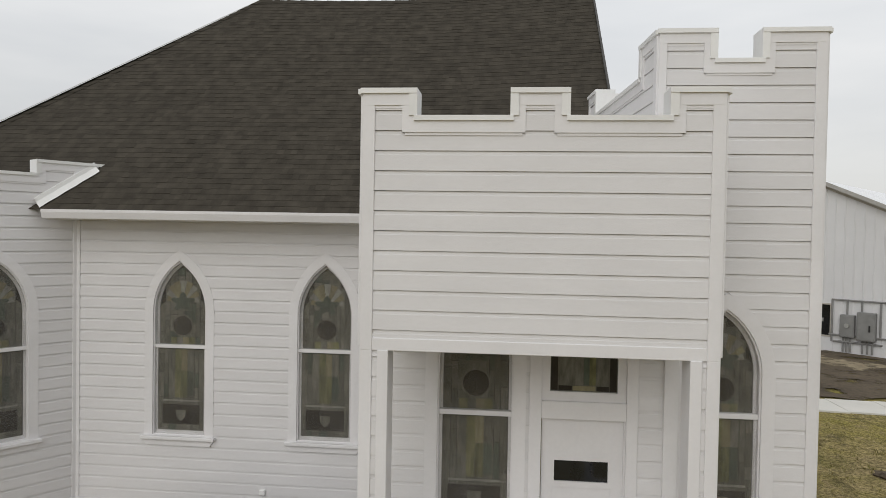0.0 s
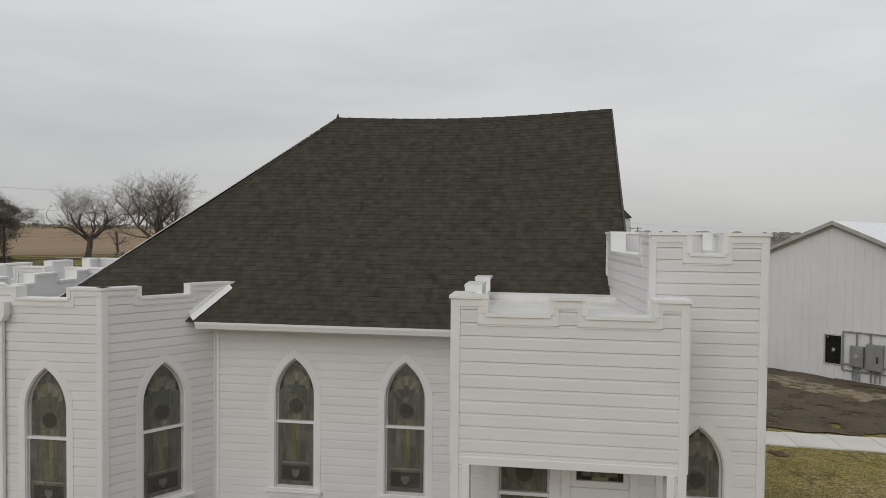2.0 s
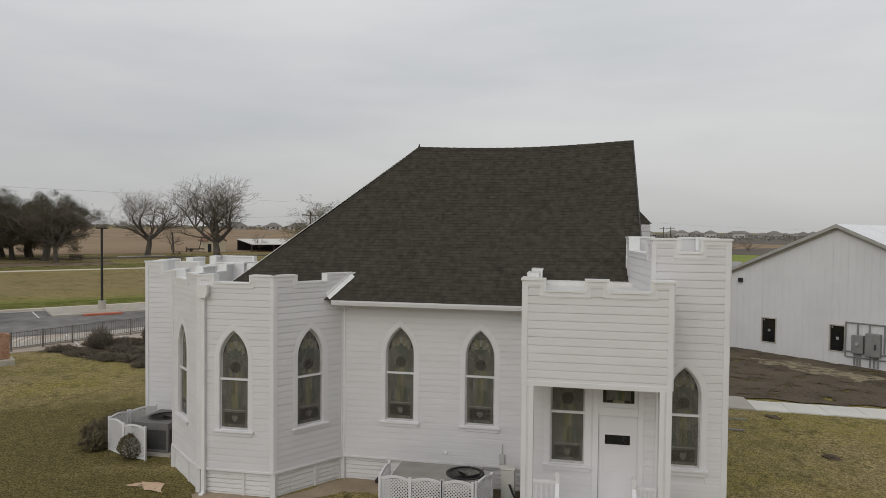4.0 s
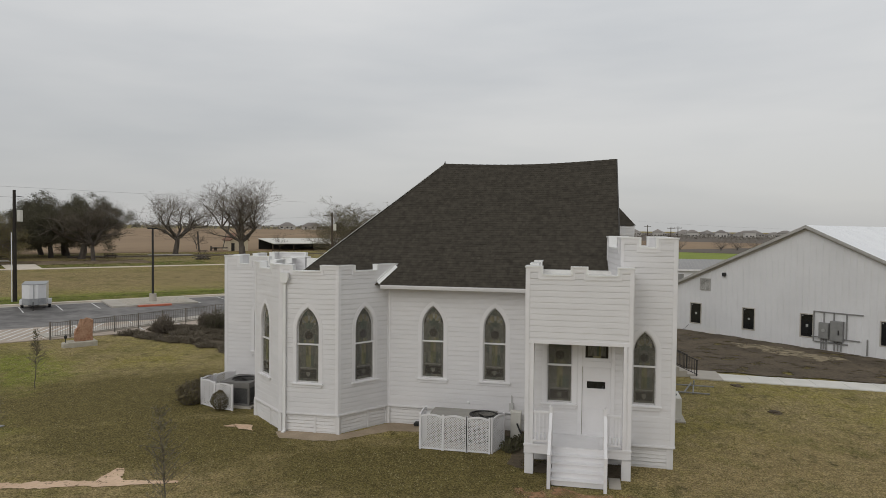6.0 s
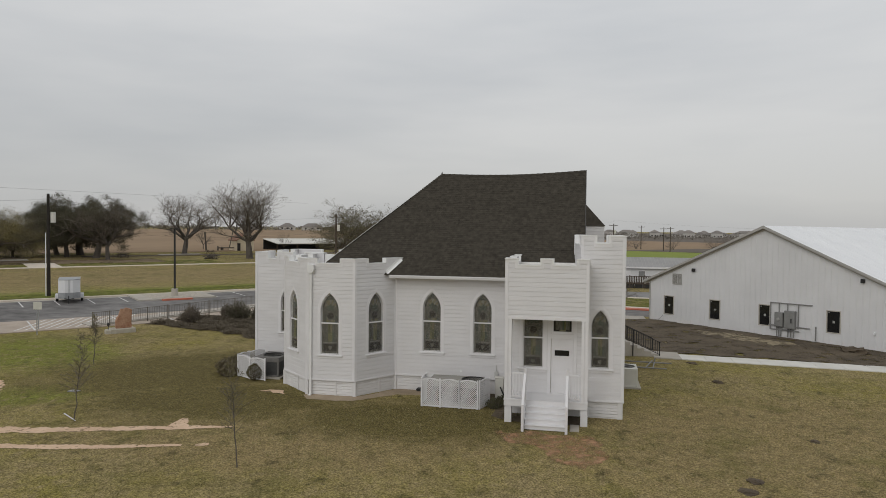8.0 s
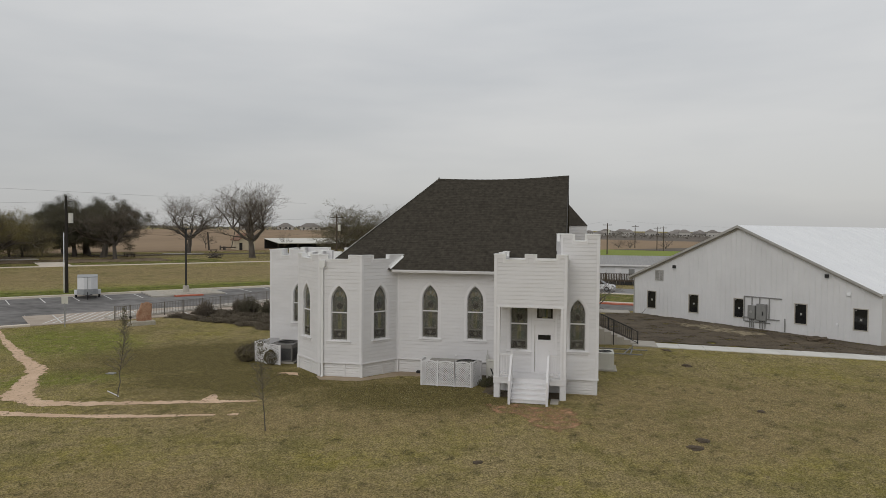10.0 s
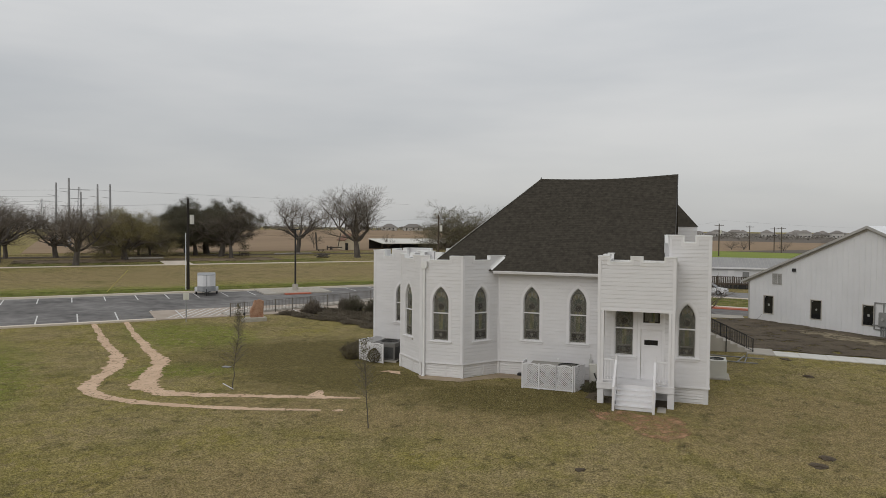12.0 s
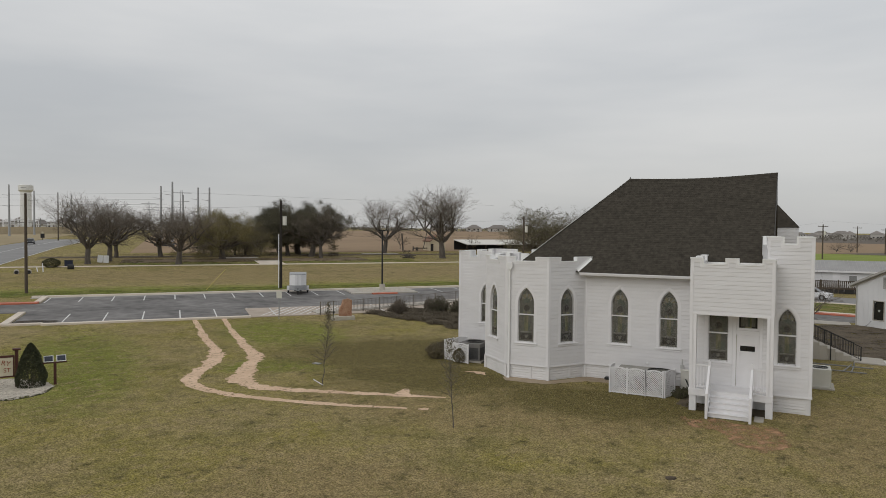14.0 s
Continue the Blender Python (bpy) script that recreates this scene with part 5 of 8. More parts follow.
for i, (x, y, r) in enumerate(((6.4, 9.5, 0.26), (4.5, -5.6, 0.26), (7.9, 0.0, 0.18), (5.9, 14.4, 0.26), (-2.5, -8.6, 0.16), (17, 22.6, 0.9), (4.9, -4.7, 0.22))):
    bm = bmesh.new()
    bmesh.ops.create_icosphere(bm, subdivisions=3, radius=r)
    for v in bm.verts:
        v.co = Vector((v.co.x, v.co.y, max(-0.05, v.co.z * 0.35))) * (1 + 0.5 * noise.noise(v.co * 4 + Vector((i, 0, 0))) + 0.35 * noise.noise(v.co * 11))
    tagged(part("soil_clump", bm, MOUND, None, "small mound of loose dark soil on grass", Matrix.Translation((x, y, lie(x, y)))), category="soil mound", group="soil mounds")
bm = bmesh.new()
rr = random.Random(12)
for q in range(1500):
    x, y = -30.9 + rr.uniform(-3.0, 2.2), -11.4 + rr.uniform(-2.2, 1.6)
    if ((x + 31.2) / 2.6) ** 2 + ((y + 11.6) / 1.9) ** 2 < 1 and math.hypot(x + 30.5, y + 10.4) > 0.85:
        bmesh.ops.create_cone(bm, cap_ends=True, segments=5, radius1=rr.uniform(0.04, 0.08), radius2=0.02, depth=0.05, matrix=Matrix.Translation((x, y, 0.12)) @ pose(0, 0, 0, rr.uniform(-40, 40), rr.uniform(-40, 40), rr.uniform(0, 360)))
tagged(part("gravel_stones", bm, GRAVEL, None, "loose pale gravel stones"), category="gravel", kind="stuff")
patch("gravel_bed", [(-33.6, -11.6), (-32.8, -10.0), (-31.0, -9.5), (-29.5, -9.9), (-28.7, -11.3), (-29.2, -12.9), (-31.0, -13.5), (-33.0, -13.0)], GRAVEL, 0.05, 0.1, 0.2, 15)
bm = bmesh.new()
rim = [(-30.95 + 2.3 * math.cos(k / 24 * 6.28), -11.55 + 1.9 * math.sin(k / 24 * 6.28)) for k in range(24)]
for i in range(24):
    (x0, y0), (x1, y1) = rim[i], rim[(i + 1) % 24]
    tube(bm, (x0, y0, 0.09), (x1, y1, 0.09), 0.014, 0.014, 5)
tagged(part("bed_edging", bm, BLACK_METAL, None, "dark edging round the gravel bed"), category="edging", kind="structure")


# ---- plants ----
def grow(wood, twig, tips, p, d, length, r, depth, rng, up=0.05, split=(2, 3), wander=0.16, spread=0.62, thin=0.0):
    n = 3 if depth > 1 else 2
    for i in range(n):
        d = (d + Vector((rng.gauss(0, wander), rng.gauss(0, wander), rng.gauss(0, wander * 0.7) + up))).normalized()
        q = p + d * (length / n)
        r2 = max(r * (1 - 0.3 / n), thin)
        tube(wood if depth > 2 else twig, p, q, r, r2, 6 if depth > 3 else 4 if depth > 2 else 3, False)
        if depth > 0 and i < n - 1 and rng.random() < (0.8 if thin else 0.5):
            side = Vector((rng.gauss(0, 1), rng.gauss(0, 1), rng.gauss(0.15, 0.6))).normalized()
            grow(wood, twig, tips, q, (d * 0.55 + side * 0.8).normalized(), length * 0.6, r2 * 0.5, depth - 1 if depth < 4 else depth - 2, rng, up, split, wander, spread, thin)
        p, r = q, r2
    if depth == 0:
        tips.append(p)
        return
    for _ in range(rng.randint(*split)):
        side = Vector((rng.gauss(0, 1), rng.gauss(0, 1), rng.gauss(0, 0.55))).normalized()
        grow(wood, twig, tips, p, (d * (1 - spread * 0.5) + side * spread).normalized(), length * rng.uniform(0.7, 0.86), r * rng.uniform(0.58, 0.72), depth - 1, rng, up, split, wander, spread, thin)


def leaves(bm, centres, radius, count, size, rng, flat=0.8):
    for c in centres:
        for _ in range(count):
            v = Vector((rng.gauss(0, 0.5), rng.gauss(0, 0.5), rng.gauss(0, 0.5 * flat))) * radius + c
            s = size * rng.uniform(0.6, 1.3)
            q = Euler((rng.uniform(0, 6.3), rng.uniform(0, 6.3), rng.uniform(0, 6.3))).to_matrix()
            bm.faces.new([bm.verts.new(v + q @ Vector(k)) for k in ((-s, -s * 0.5, 0), (s, -s * 0.4, 0), (s * 0.8, s * 0.5, 0.1 * s), (-s * 0.7, s * 0.5, 0))])


def make_tree(name, label, seed, trunk_h, trunk_r, limb, limbs, depth, leaf=None, leaf_args=(0.8, 20, 0.14), up=0.05, spread=0.62, lean=0.06, stems=1, group="park trees", split=(2, 3), thin=0.0, rise=(0.3, 1.2)):
    rng = random.Random(seed)
    wood, twig, tips = bmesh.new(), bmesh.new(), []
    for s in range(stems):
        off = Vector((rng.uniform(-0.5, 0.5), rng.uniform(-0.5, 0.5), 0)) * (stems > 1)
        p, d = off + Vector((0, 0, -0.3)), Vector((rng.gauss(0, lean), rng.gauss(0, lean), 1)).normalized()
        tube(wood, p, p + d * 0.5, trunk_r * 1.5, trunk_r * 1.1, 8, False)
        p = p + d * 0.5
        for i in range(3):
            q = p + (d + Vector((rng.gauss(0, 0.06), rng.gauss(0, 0.06), 0))) * ((trunk_h) / 3)
            tube(wood, p, q, trunk_r * (1.1 - 0.1 * i), trunk_r * (1.0 - 0.1 * i), 8, False)
            p = q
        for k in range(limbs):
            a = 2 * math.pi * (k + rng.uniform(-0.25, 0.25)) / limbs
            e = rng.uniform(*rise)
            grow(wood, twig, tips, p - d * rng.uniform(0, 0.35) * trunk_h * 0.5, Vector((math.cos(a), math.sin(a), e)).normalized(), limb * rng.uniform(0.85, 1.15), trunk_r * 0.6, depth, rng, up, split=split, spread=spread, thin=thin)
    tree = thing(name, label, "tree", None, group)
    part("trunk", wood, BARK, tree)
    part("twig_crown", twig, TWIG, tree)
    if leaf:
        bm = bmesh.new()
        leaves(bm, tips, leaf_args[0], leaf_args[1], leaf_args[2], rng)
        part("leaf_crown", bm, leaf, tree)
    top = max(t.z for t in tips)
    return tree, top


def plant(tree, top, x, y, height, turn=0.0, wide=1.0):
    s = height * 1.08 / top
    t = copy_thing(tree, Matrix.Translation((x, y, lie(x, y))) @ pose(0, 0, 0, 0, 0, turn))
    t.scale = (s * wide, s * wide, s)
    return t


def remove(tree):
    for o in (*tree.children_recursive, tree):
        bpy.data.objects.remove(o)


BARE = "large bare spreading pecan tree in winter lawn"
kinds = [make_tree("bare_tree", BARE, seed, 2.6, 0.34, 2.6, 7, 5, up=0.1, spread=0.64, split=(2, 3), thin=0.008, rise=(0.6, 1.7)) for seed in (3, 8)]
tall = [make_tree("bare_tree", "tall bare tree with dense fine twigs", seed, 2.2, 0.3, 2.9, 5, 4, up=0.09, spread=0.55, split=(2, 3), thin=0.014) for seed in (21,)]
for k, x, y, h, turn, wide in ((0, -98.4, 41.8, 10.8, 20, 1.3), (1, -101.5, 48, 10.0, 80, 1.3), (0, -109, 55.2, 9.0, 200, 1.3), (1, -104, 60.8, 8.4, 140, 1.5), (0, -87.4, 49.8, 9.2, 300, 1.6),
                               (1, -79.6, 100.0, 11.6, 15, 1.3), (0, -61.3, 92.5, 13.8, 110, 1.35), (1, -79.7, 77.3, 9.8, 250, 1.05)):
    plant(*kinds[k], x, y, h, turn, wide)
oak = make_tree("live_oak", "broad evergreen live oak with dark crown", 5, 2.2, 0.42, 2.4, 7, 3, LEAF_OAK, (0.66, 280, 0.05), up=0.05, spread=0.7)
for x, y, h, turn, wide in ((-92.5, 86.4, 10.2, 0, 1.2), (-84.4, 80.3, 9.8, 130, 1.05), (-90.0, 80.0, 8.0, 220, 0.95), (-95.9, 84.5, 8.9, 300, 0.9)):
    plant(*oak, x, y, h, turn, wide)
rust = make_tree("rusty_oak", "spreading oak with rusty brown leaves", 11, 1.2, 0.3, 2.3, 6, 3, LEAF_RUST, (0.75, 130, 0.05), up=0.05, spread=0.7, stems=2)
plant(*rust, -91.6, 63.5, 8.3, 0, 1.1)
young = make_tree("young_oak", "young oak with thin olive leaves", 14, 1.0, 0.16, 2.2, 6, 4, LEAF_YOUNG, (0.4, 16, 0.042), up=0.05, spread=0.68, stems=2, thin=0.011)
for x, y, h, turn in ((-98.4, 74.3, 7.6, 0), (-96.8, 75.9, 7.4, 90), (-95.2, 77.6, 7.8, 200), (-104, 72, 8.2, 60), (-100, 69, 7.6, 300)):
    plant(*young, x, y, h, turn, 0.95)
for x, y, h, turn in ((-41.2, 93.0, 10.5, 30), (-36, 96, 9.6, 140)):
    plant(*young, x, y, h, turn, 1.25)
plant(*kinds[1], -30, 97, 9.0, 60, 1.25)
plant(*tall[0], -86, 118, 5.0, 0, 0.7)
plant(*tall[0], -68, 122, 4.2, 60, 0.7)
for t, _ in (*kinds, *tall, oak, rust, young):
    remove(t)
# far bare scrub in the east field
scrub = make_tree("bare_scrub", "bare brown scrub tree at a field's edge", 31, 0.5, 0.1, 1.6, 5, 3, up=0.06, spread=0.6, stems=2, group="field scrub")
for i, (x, y, h) in enumerate(((14, 222, 4.2), (18, 225, 4.6), (30, 226, 4.4), (44, 232, 5.4), (50, 236, 6.0), (57, 240, 5.0))):
    plant(*scrub, x, y, h, 47 * i, 1.1)
plant(*scrub, 2.3, 33.0, 4.4, 30, 0.8)
remove(scrub[0])
# saplings in the lawn
def sapling(x, y, h, lean, seed):
    rng = random.Random(seed)
    stem, twig, lv = bmesh.new(), bmesh.new(), bmesh.new()
    p, pts = Vector((0, 0, -0.1)), []
    for i in range(10):
        q = Vector((lean * h * (i + 1) / 10 + rng.gauss(0, 0.02), rng.gauss(0, 0.02), h * (i + 1) / 10))
        tube(stem, p, q, 0.024 * (1 - i / 11), 0.024 * (1 - (i + 1) / 11), 6, False)
        pts.append((p, q))
        p = q
    for i in range(80):
        f = rng.uniform(0.25, 1.0) ** 0.8
        a, b = pts[min(9, int(f * 10))]
        foot = a.lerp(b, rng.random())
        ang, n = rng.uniform(0, 6.283), 4
        d = Vector((math.cos(ang), math.sin(ang), rng.uniform(0.25, 1.2))).normalized()
        length = h * 0.25 * (1.2 - f) * rng.uniform(0.6, 1.3)
        for k in range(n):
            e = foot + (d + Vector((rng.gauss(0, 0.2), rng.gauss(0, 0.2), rng.gauss(0.05, 0.15)))) * length / n
            tube(twig, foot, e, 0.008, 0.005, 3, False)
            for _ in range(2):
                c = e + Vector((rng.gauss(0, 0.05), rng.gauss(0, 0.05), rng.gauss(0, 0.05)))
                s = rng.uniform(0.014, 0.032)
                r3 = Euler((rng.uniform(0, 6.3), rng.uniform(0, 6.3), rng.uniform(0, 6.3))).to_matrix()
                lv.faces.new([lv.verts.new(c + r3 @ Vector(v)) for v in ((-s, -s * 0.5, 0), (s, -s * 0.5, 0), (s * 0.8, s * 0.5, 0), (-s * 0.8, s * 0.5, 0))])
            foot = e
    bmesh.ops.remove_doubles(stem, verts=stem.verts[:], dist=0.009)
    ob = thing("sapling", "thin leaning sapling with sparse winter leaves in grass", "tree", Matrix.Translation((x, y, lie(x, y))), "lawn saplings")
    part("trunk", stem, BARK, ob)
    part("twig_crown", twig, TWIG, ob)
    part("leaf_crown", lv, LEAF_YOUNG, ob)


for i, (x, y, h, lean) in enumerate(((-25.7, 5.75, 2.6, 0.03), (-19.0, -3.8, 3.3, 0.14), (-10.58, -6.98, 3.3, -0.075))):
    sapling(x, y, h, lean, 40 + i)


def bush(name, label, x, y, rx, ry, h, mat, n, size, seed, cone=False, group="", category="bush"):
    rng = random.Random(seed)
    bm = bmesh.new()
    for _ in range(n):
        a, f = rng.uniform(0, 2 * math.pi), rng.random()
        z = h * (f ** 0.8)
        if cone:
            prof = (1 - f ** 0.8) ** 0.62 * min(1, 0.75 + 1.5 * f)
        else:
            prof = math.sqrt(max(0.02, 1 - (2 * f ** 0.8 - 0.9) ** 2)) if f < 0.97 else 0.25
        rad = prof * rng.uniform(0.55, 1.05) ** 0.4 * (1 + 0.12 * noise.noise((a * 1.5, f * 4, seed)))
        c = Vector((rx * rad * math.cos(a), ry * rad * math.sin(a), z))
        s = size * rng.uniform(0.6, 1.4)
        q = Euler((rng.gauss(0, 0.6) + (1.3 if cone else 0), rng.gauss(0, 0.6), a + rng.gauss(0, 0.6))).to_matrix()
        bm.faces.new([bm.verts.new(c + q @ Vector(k)) for k in ((-s * 0.5, -s, 0), (s * 0.5, -s, 0), (s * 0.35, s, 0.2 * s), (-s * 0.35, s, 0))])
    stems = bmesh.new()
    for k in range(5):
        a = k * 1.26
        tube(stems, (0.05 * math.cos(a), 0.05 * math.sin(a), -0.05), (rx * 0.4 * math.cos(a), ry * 0.4 * math.sin(a), h * 0.6), 0.025, 0.01, 4)
    ob = thing(name, label, category, Matrix.Translation((x, y, lie(x, y))), group)
    part("foliage", bm, mat, ob)
    part("stem", stems, TWIG, ob)
    return ob


bush("conical_arborvitae", "dense conical dark green arborvitae in gravel bed", -30.5, -10.4, 0.78, 0.78, 2.0, LEAF_CONE, 9000, 0.032, 3, True)
bush("clipped_bush", "small rounded bush beside the lattice screen", -15.75, 4.45, 0.4, 0.4, 0.8, LEAF_BUSH, 3600, 0.022, 4, group="bushes by the church")


def twiggy(name, label, x, y, r, h, mat, n, seed, group, twig=0.014, leafy=2):
    """An uneven winter shrub: many thin upright shoots with a few small leaves on each."""
    rng = random.Random(seed)
    bm, lv = bmesh.new(), bmesh.new()
    for _ in range(n):
        a, d = rng.uniform(0, 6.283), math.sqrt(rng.random())
        foot = Vector((r * 0.55 * d * math.cos(a), r * 0.55 * d * math.sin(a), -0.02))
        tall_one = h * rng.uniform(0.45, 1.0) * (1 - 0.45 * d * d) * (1 + 0.35 * noise.noise((math.cos(a) * 2, math.sin(a) * 2, seed)))
        tip = Vector((r * d * math.cos(a) * rng.uniform(0.8, 1.15), r * d * math.sin(a) * rng.uniform(0.8, 1.15), tall_one)) + Vector((rng.gauss(0, 0.05), rng.gauss(0, 0.05), 0))
        tube(bm, foot, tip, twig, twig * 0.4, 3, False)
        for k in range(leafy):
            c = foot.lerp(tip, rng.uniform(0.35, 1.0)) + Vector((rng.gauss(0, 0.04), rng.gauss(0, 0.04), rng.gauss(0, 0.03)))
            s = rng.uniform(0.02, 0.045)
            q = Euler((rng.uniform(0, 6.3), rng.uniform(0, 6.3), rng.uniform(0, 6.3))).to_matrix()
            lv.faces.new([lv.verts.new(c + q @ Vector(v)) for v in ((-s, -s * 0.5, 0), (s, -s * 0.5, 0), (s * 0.8, s * 0.5, 0), (-s * 0.8, s * 0.5, 0))])
    ob = thing(name, label, "shrub", Matrix.Translation((x, y, lie(x, y))), group)
    part("twig_mass", bm, TWIG, ob)
    part("foliage", lv, mat, ob)
    return ob


rng = random.Random(5)
for i in range(34):
    f = (i % 17) / 16
    row = i // 17
    x, y = -30.9 + 10.4 * f + 0.9 * row + rng.uniform(-0.25, 0.25), 19.3 - 3.4 * f + 1.6 * row + 0.5 * math.sin(f * 3) + rng.uniform(-0.35, 0.35)
    twiggy("lavender_shrub", "low grey-brown twiggy winter shrub in a bed", x, y, rng.uniform(0.5, 0.95), rng.uniform(0.18, 0.38), LEAF_SHRUB, 330, 60 + i, "low shrubs along the ramp", 0.012, 4)
for i in range(16):
    f = i / 15
    x, y = -29.5 + 9.0 * f + rng.uniform(-0.4, 0.4), 22.6 - 1.8 * f + rng.uniform(-0.7, 0.7)
    twiggy("lavender_shrub", "low grey-brown twiggy winter shrub in a bed", x, y, 0.9, rng.uniform(0.2, 0.42), LEAF_SHRUB, 330, 130 + i, "low shrubs along the ramp", 0.012, 4)
for i, (x, y, r, h) in enumerate(((-29.2, 20.7, 0.8, 1.4), (-27.6, 23.2, 0.5, 1.25), (-26.4, 22.8, 0.95, 1.6), (-24.6, 23.0, 1.0, 1.5))):
    twiggy("tall_shrub", "taller twiggy brown-green shrub behind the low bed", x, y, r, h, LEAF_SHRUB if i < 2 else LEAF_HEDGE, 500, 170 + i, "tall shrubs along the ramp", 0.016, (4, 4, 9, 9)[i])
for i, (x, y, r, h) in enumerate(((-17.45, 5.0, 0.5, 0.7), (-18.0, 5.9, 0.6, 0.8), (-18.0, 7.0, 0.6, 0.8))):
    twiggy("bare_bush", "rounded twiggy brown-green bush near the church", x, y, r, h, LEAF_BUSH, 420, 10 + i, "bushes by the church", 0.012, 7)
for i, (x, y, rad, h) in enumerate(((-3.75, 1.9, 0.3, 0.45), (-3.5, 2.6, 0.28, 0.4), (-3.95, 2.5, 0.25, 0.35))):
    twiggy("weed_clump", "dark dry weeds beside the porch post", x, y, rad, h, LEAF_HEDGE, 160, 230 + i, "weeds by the porch", 0.008, 5)
patch("shrub_bed", [(-33, 19.2), (-24, 17.2), (-19, 16.4), (-18, 22), (-24, 24.5), (-30, 24)], SOIL, 0.022, 0.3, 0.3, 16)




# ---- new metal building ----
def metal_building():
    b0, length = (5.32, 34.5), 19.5
    m = pose(b0[0], b0[1], 0, 0, 0, math.degrees(math.atan2(-0.631, 0.776)))
    hall = thing("metal_building", "new white metal-sided building with grey trim and low gable", "building", m)
    ze, za, mid = 3.35, 7.8, length / 2

    def top(u):
        return ze + (za - ze) * (1 - abs(u - mid) / mid)

    wins = [(1.42, 2.3), (5.47, 6.35), (9.43, 10.25), (14.17, 15.05), (18.2, 19.12)]
    bm = bmesh.new()
    plate(bm, [(0, -0.6), (19.95, -0.9), (19.95, top(19.95)), (mid, za), (0, ze)], [rect(a, b, 0.6, 2.12) for a, b in wins], 0, 0.2)
    wall = part("gable_wall", bm, METAL_WALL, hall, "white ribbed metal gable wall")
    for k in range(48):
        u = 0.2 + 0.405 * k
        spans = [(-0.6, top(u) - 0.12)]
        for a, b in wins:
            if a - 0.12 < u < b + 0.12:
                spans = [(-0.6, 0.5), (2.22, top(u) - 0.12)]
        for z0, z1 in spans:
            bm = bmesh.new()
            prism(bm, [(u - 0.03, -0.0), (u + 0.03, -0.0), (u + 0.018, -0.022), (u - 0.018, -0.022)], z0, z1)
            bm.transform(Matrix(((1, 0, 0, 0), (0, 0, 1, 0), (0, 1, 0, 0), (0, 0, 0, 1))))
            part("rib", bm, METAL_WALL, wall)
    part("side_wall", boxes((0.0, 0.2, 0.2, 40, -0.9, ze), (19.75, 19.95, 0.2, 40, -0.9, ze - 0.2), (0.2, length - 0.2, 39.8, 40, -0.9, ze)), METAL_WALL, hall)
    for sgn in (-1, 1):
        a = [(mid, za + 0.02), (mid + sgn * (mid + 0.5), ze - 0.2), (mid + sgn * (mid + 0.5), ze - 0.08), (mid, za + 0.16)]
        bm = bmesh.new()
        prism(bm, a, -0.28, 40)
        part("roof", bm, METAL_ROOF, hall, "white standing-seam metal roof")
        bm = bmesh.new()
        prism(bm, [(u, z - d) for (u, z), d in zip(a, (0.06, 0.06, 0, 0))], -0.36, -0.28)
        part("rake_trim", bm, GREY_TRIM, hall, "grey rake fascia")
        bm = bmesh.new()
        prism(bm, [(u, z - d) for (u, z), d in zip(a[:2] + a[1::-1], (0.02, 0.02, 0.2, 0.2))], -0.06, 0.0)
        part("frieze_trim", bm, TAN_TRIM, hall)
        for k in range(60):
            y = 0.3 + 0.6 * k
            bm = bmesh.new()
            prism(bm, [(mid, za + 0.16), (mid + sgn * (mid + 0.5), ze - 0.08), (mid + sgn * (mid + 0.5), ze - 0.065), (mid, za + 0.175)], y, y + 0.03)
            if k % 3 == 0:
                part("seam", bm, METAL_ROOF, hall)
            else:
                bm.free()
    part("corner_trim", boxes((-0.02, 0.1, -0.02, 0.12, -0.6, ze + 0.02)), GREY_TRIM, hall)
    part("base_trim", boxes((-0.02, length, -0.04, 0.0, -0.6, -0.32)), METAL_WALL, hall)
    for i, (a, b) in enumerate(wins):
        win = new("window")
        win.parent = hall
        tagged(win, "small dark window with beige frame and stickers")
        bm = bmesh.new()
        ring(bm, rect(a - 0.03, b + 0.03, 0.57, 2.15), rect(a + 0.035, b - 0.035, 0.635, 2.085), -0.035, 0.1)
        part("frame", bm, TAN_TRIM, win)
        part("pane", boxes((a, b, 0.06, 0.07, 0.6, 2.12)), BLACK_GLASS, win, "dark reflective glass")
        c, z = (a + b) / 2, 1.36
        bm = bmesh.new()
        prism(bm, [(c - 0.1, z), (c, z - 0.1), (c + 0.1, z), (c, z + 0.1)] if i == 1 else rect(c - 0.075, c + 0.075, z - 0.09, z + 0.08), 0.05, 0.056)
        part("sticker", bm, STICKER, win, "pale square maker's sticker")
        part("sticker", boxes((a + 0.08, a + 0.16, 0.05, 0.056, 1.95, 2.03)), STICKER, win)
    vent = new("louvre_vent")
    vent.parent = hall
    tagged(vent, "grey louvred wall vent")
    bm = bmesh.new()
    ring(bm, rect(2.18, 3.0, 3.12, 4.01), rect(2.25, 2.93, 3.19, 3.94), -0.06, 0.0)
    part("frame", bm, GREY_TRIM, vent)
    part("backing", boxes((2.25, 2.93, -0.012, -0.004, 3.19, 3.94)), BLACK_METAL, vent)
    for k in range(9):
        z = 3.2 + 0.083 * k
        bm = bmesh.new()
        prism(bm, [(-0.045, z), (-0.05, z + 0.008), (-0.01, z + 0.07), (-0.005, z + 0.06)], 0, 0.68)
        part("slat", bm, GREY_TRIM, vent, "", pose(2.93, 0, 0, 0, 0, 90))
    for u, z in ((4.08, 4.38), (16.4, 4.3)):
        part("wall_light", bevelled(0.02, (u - 0.12, u + 0.12, -0.2, 0, z - 0.13, z + 0.13)), BLACK_METAL, hall, "small dark wall light")
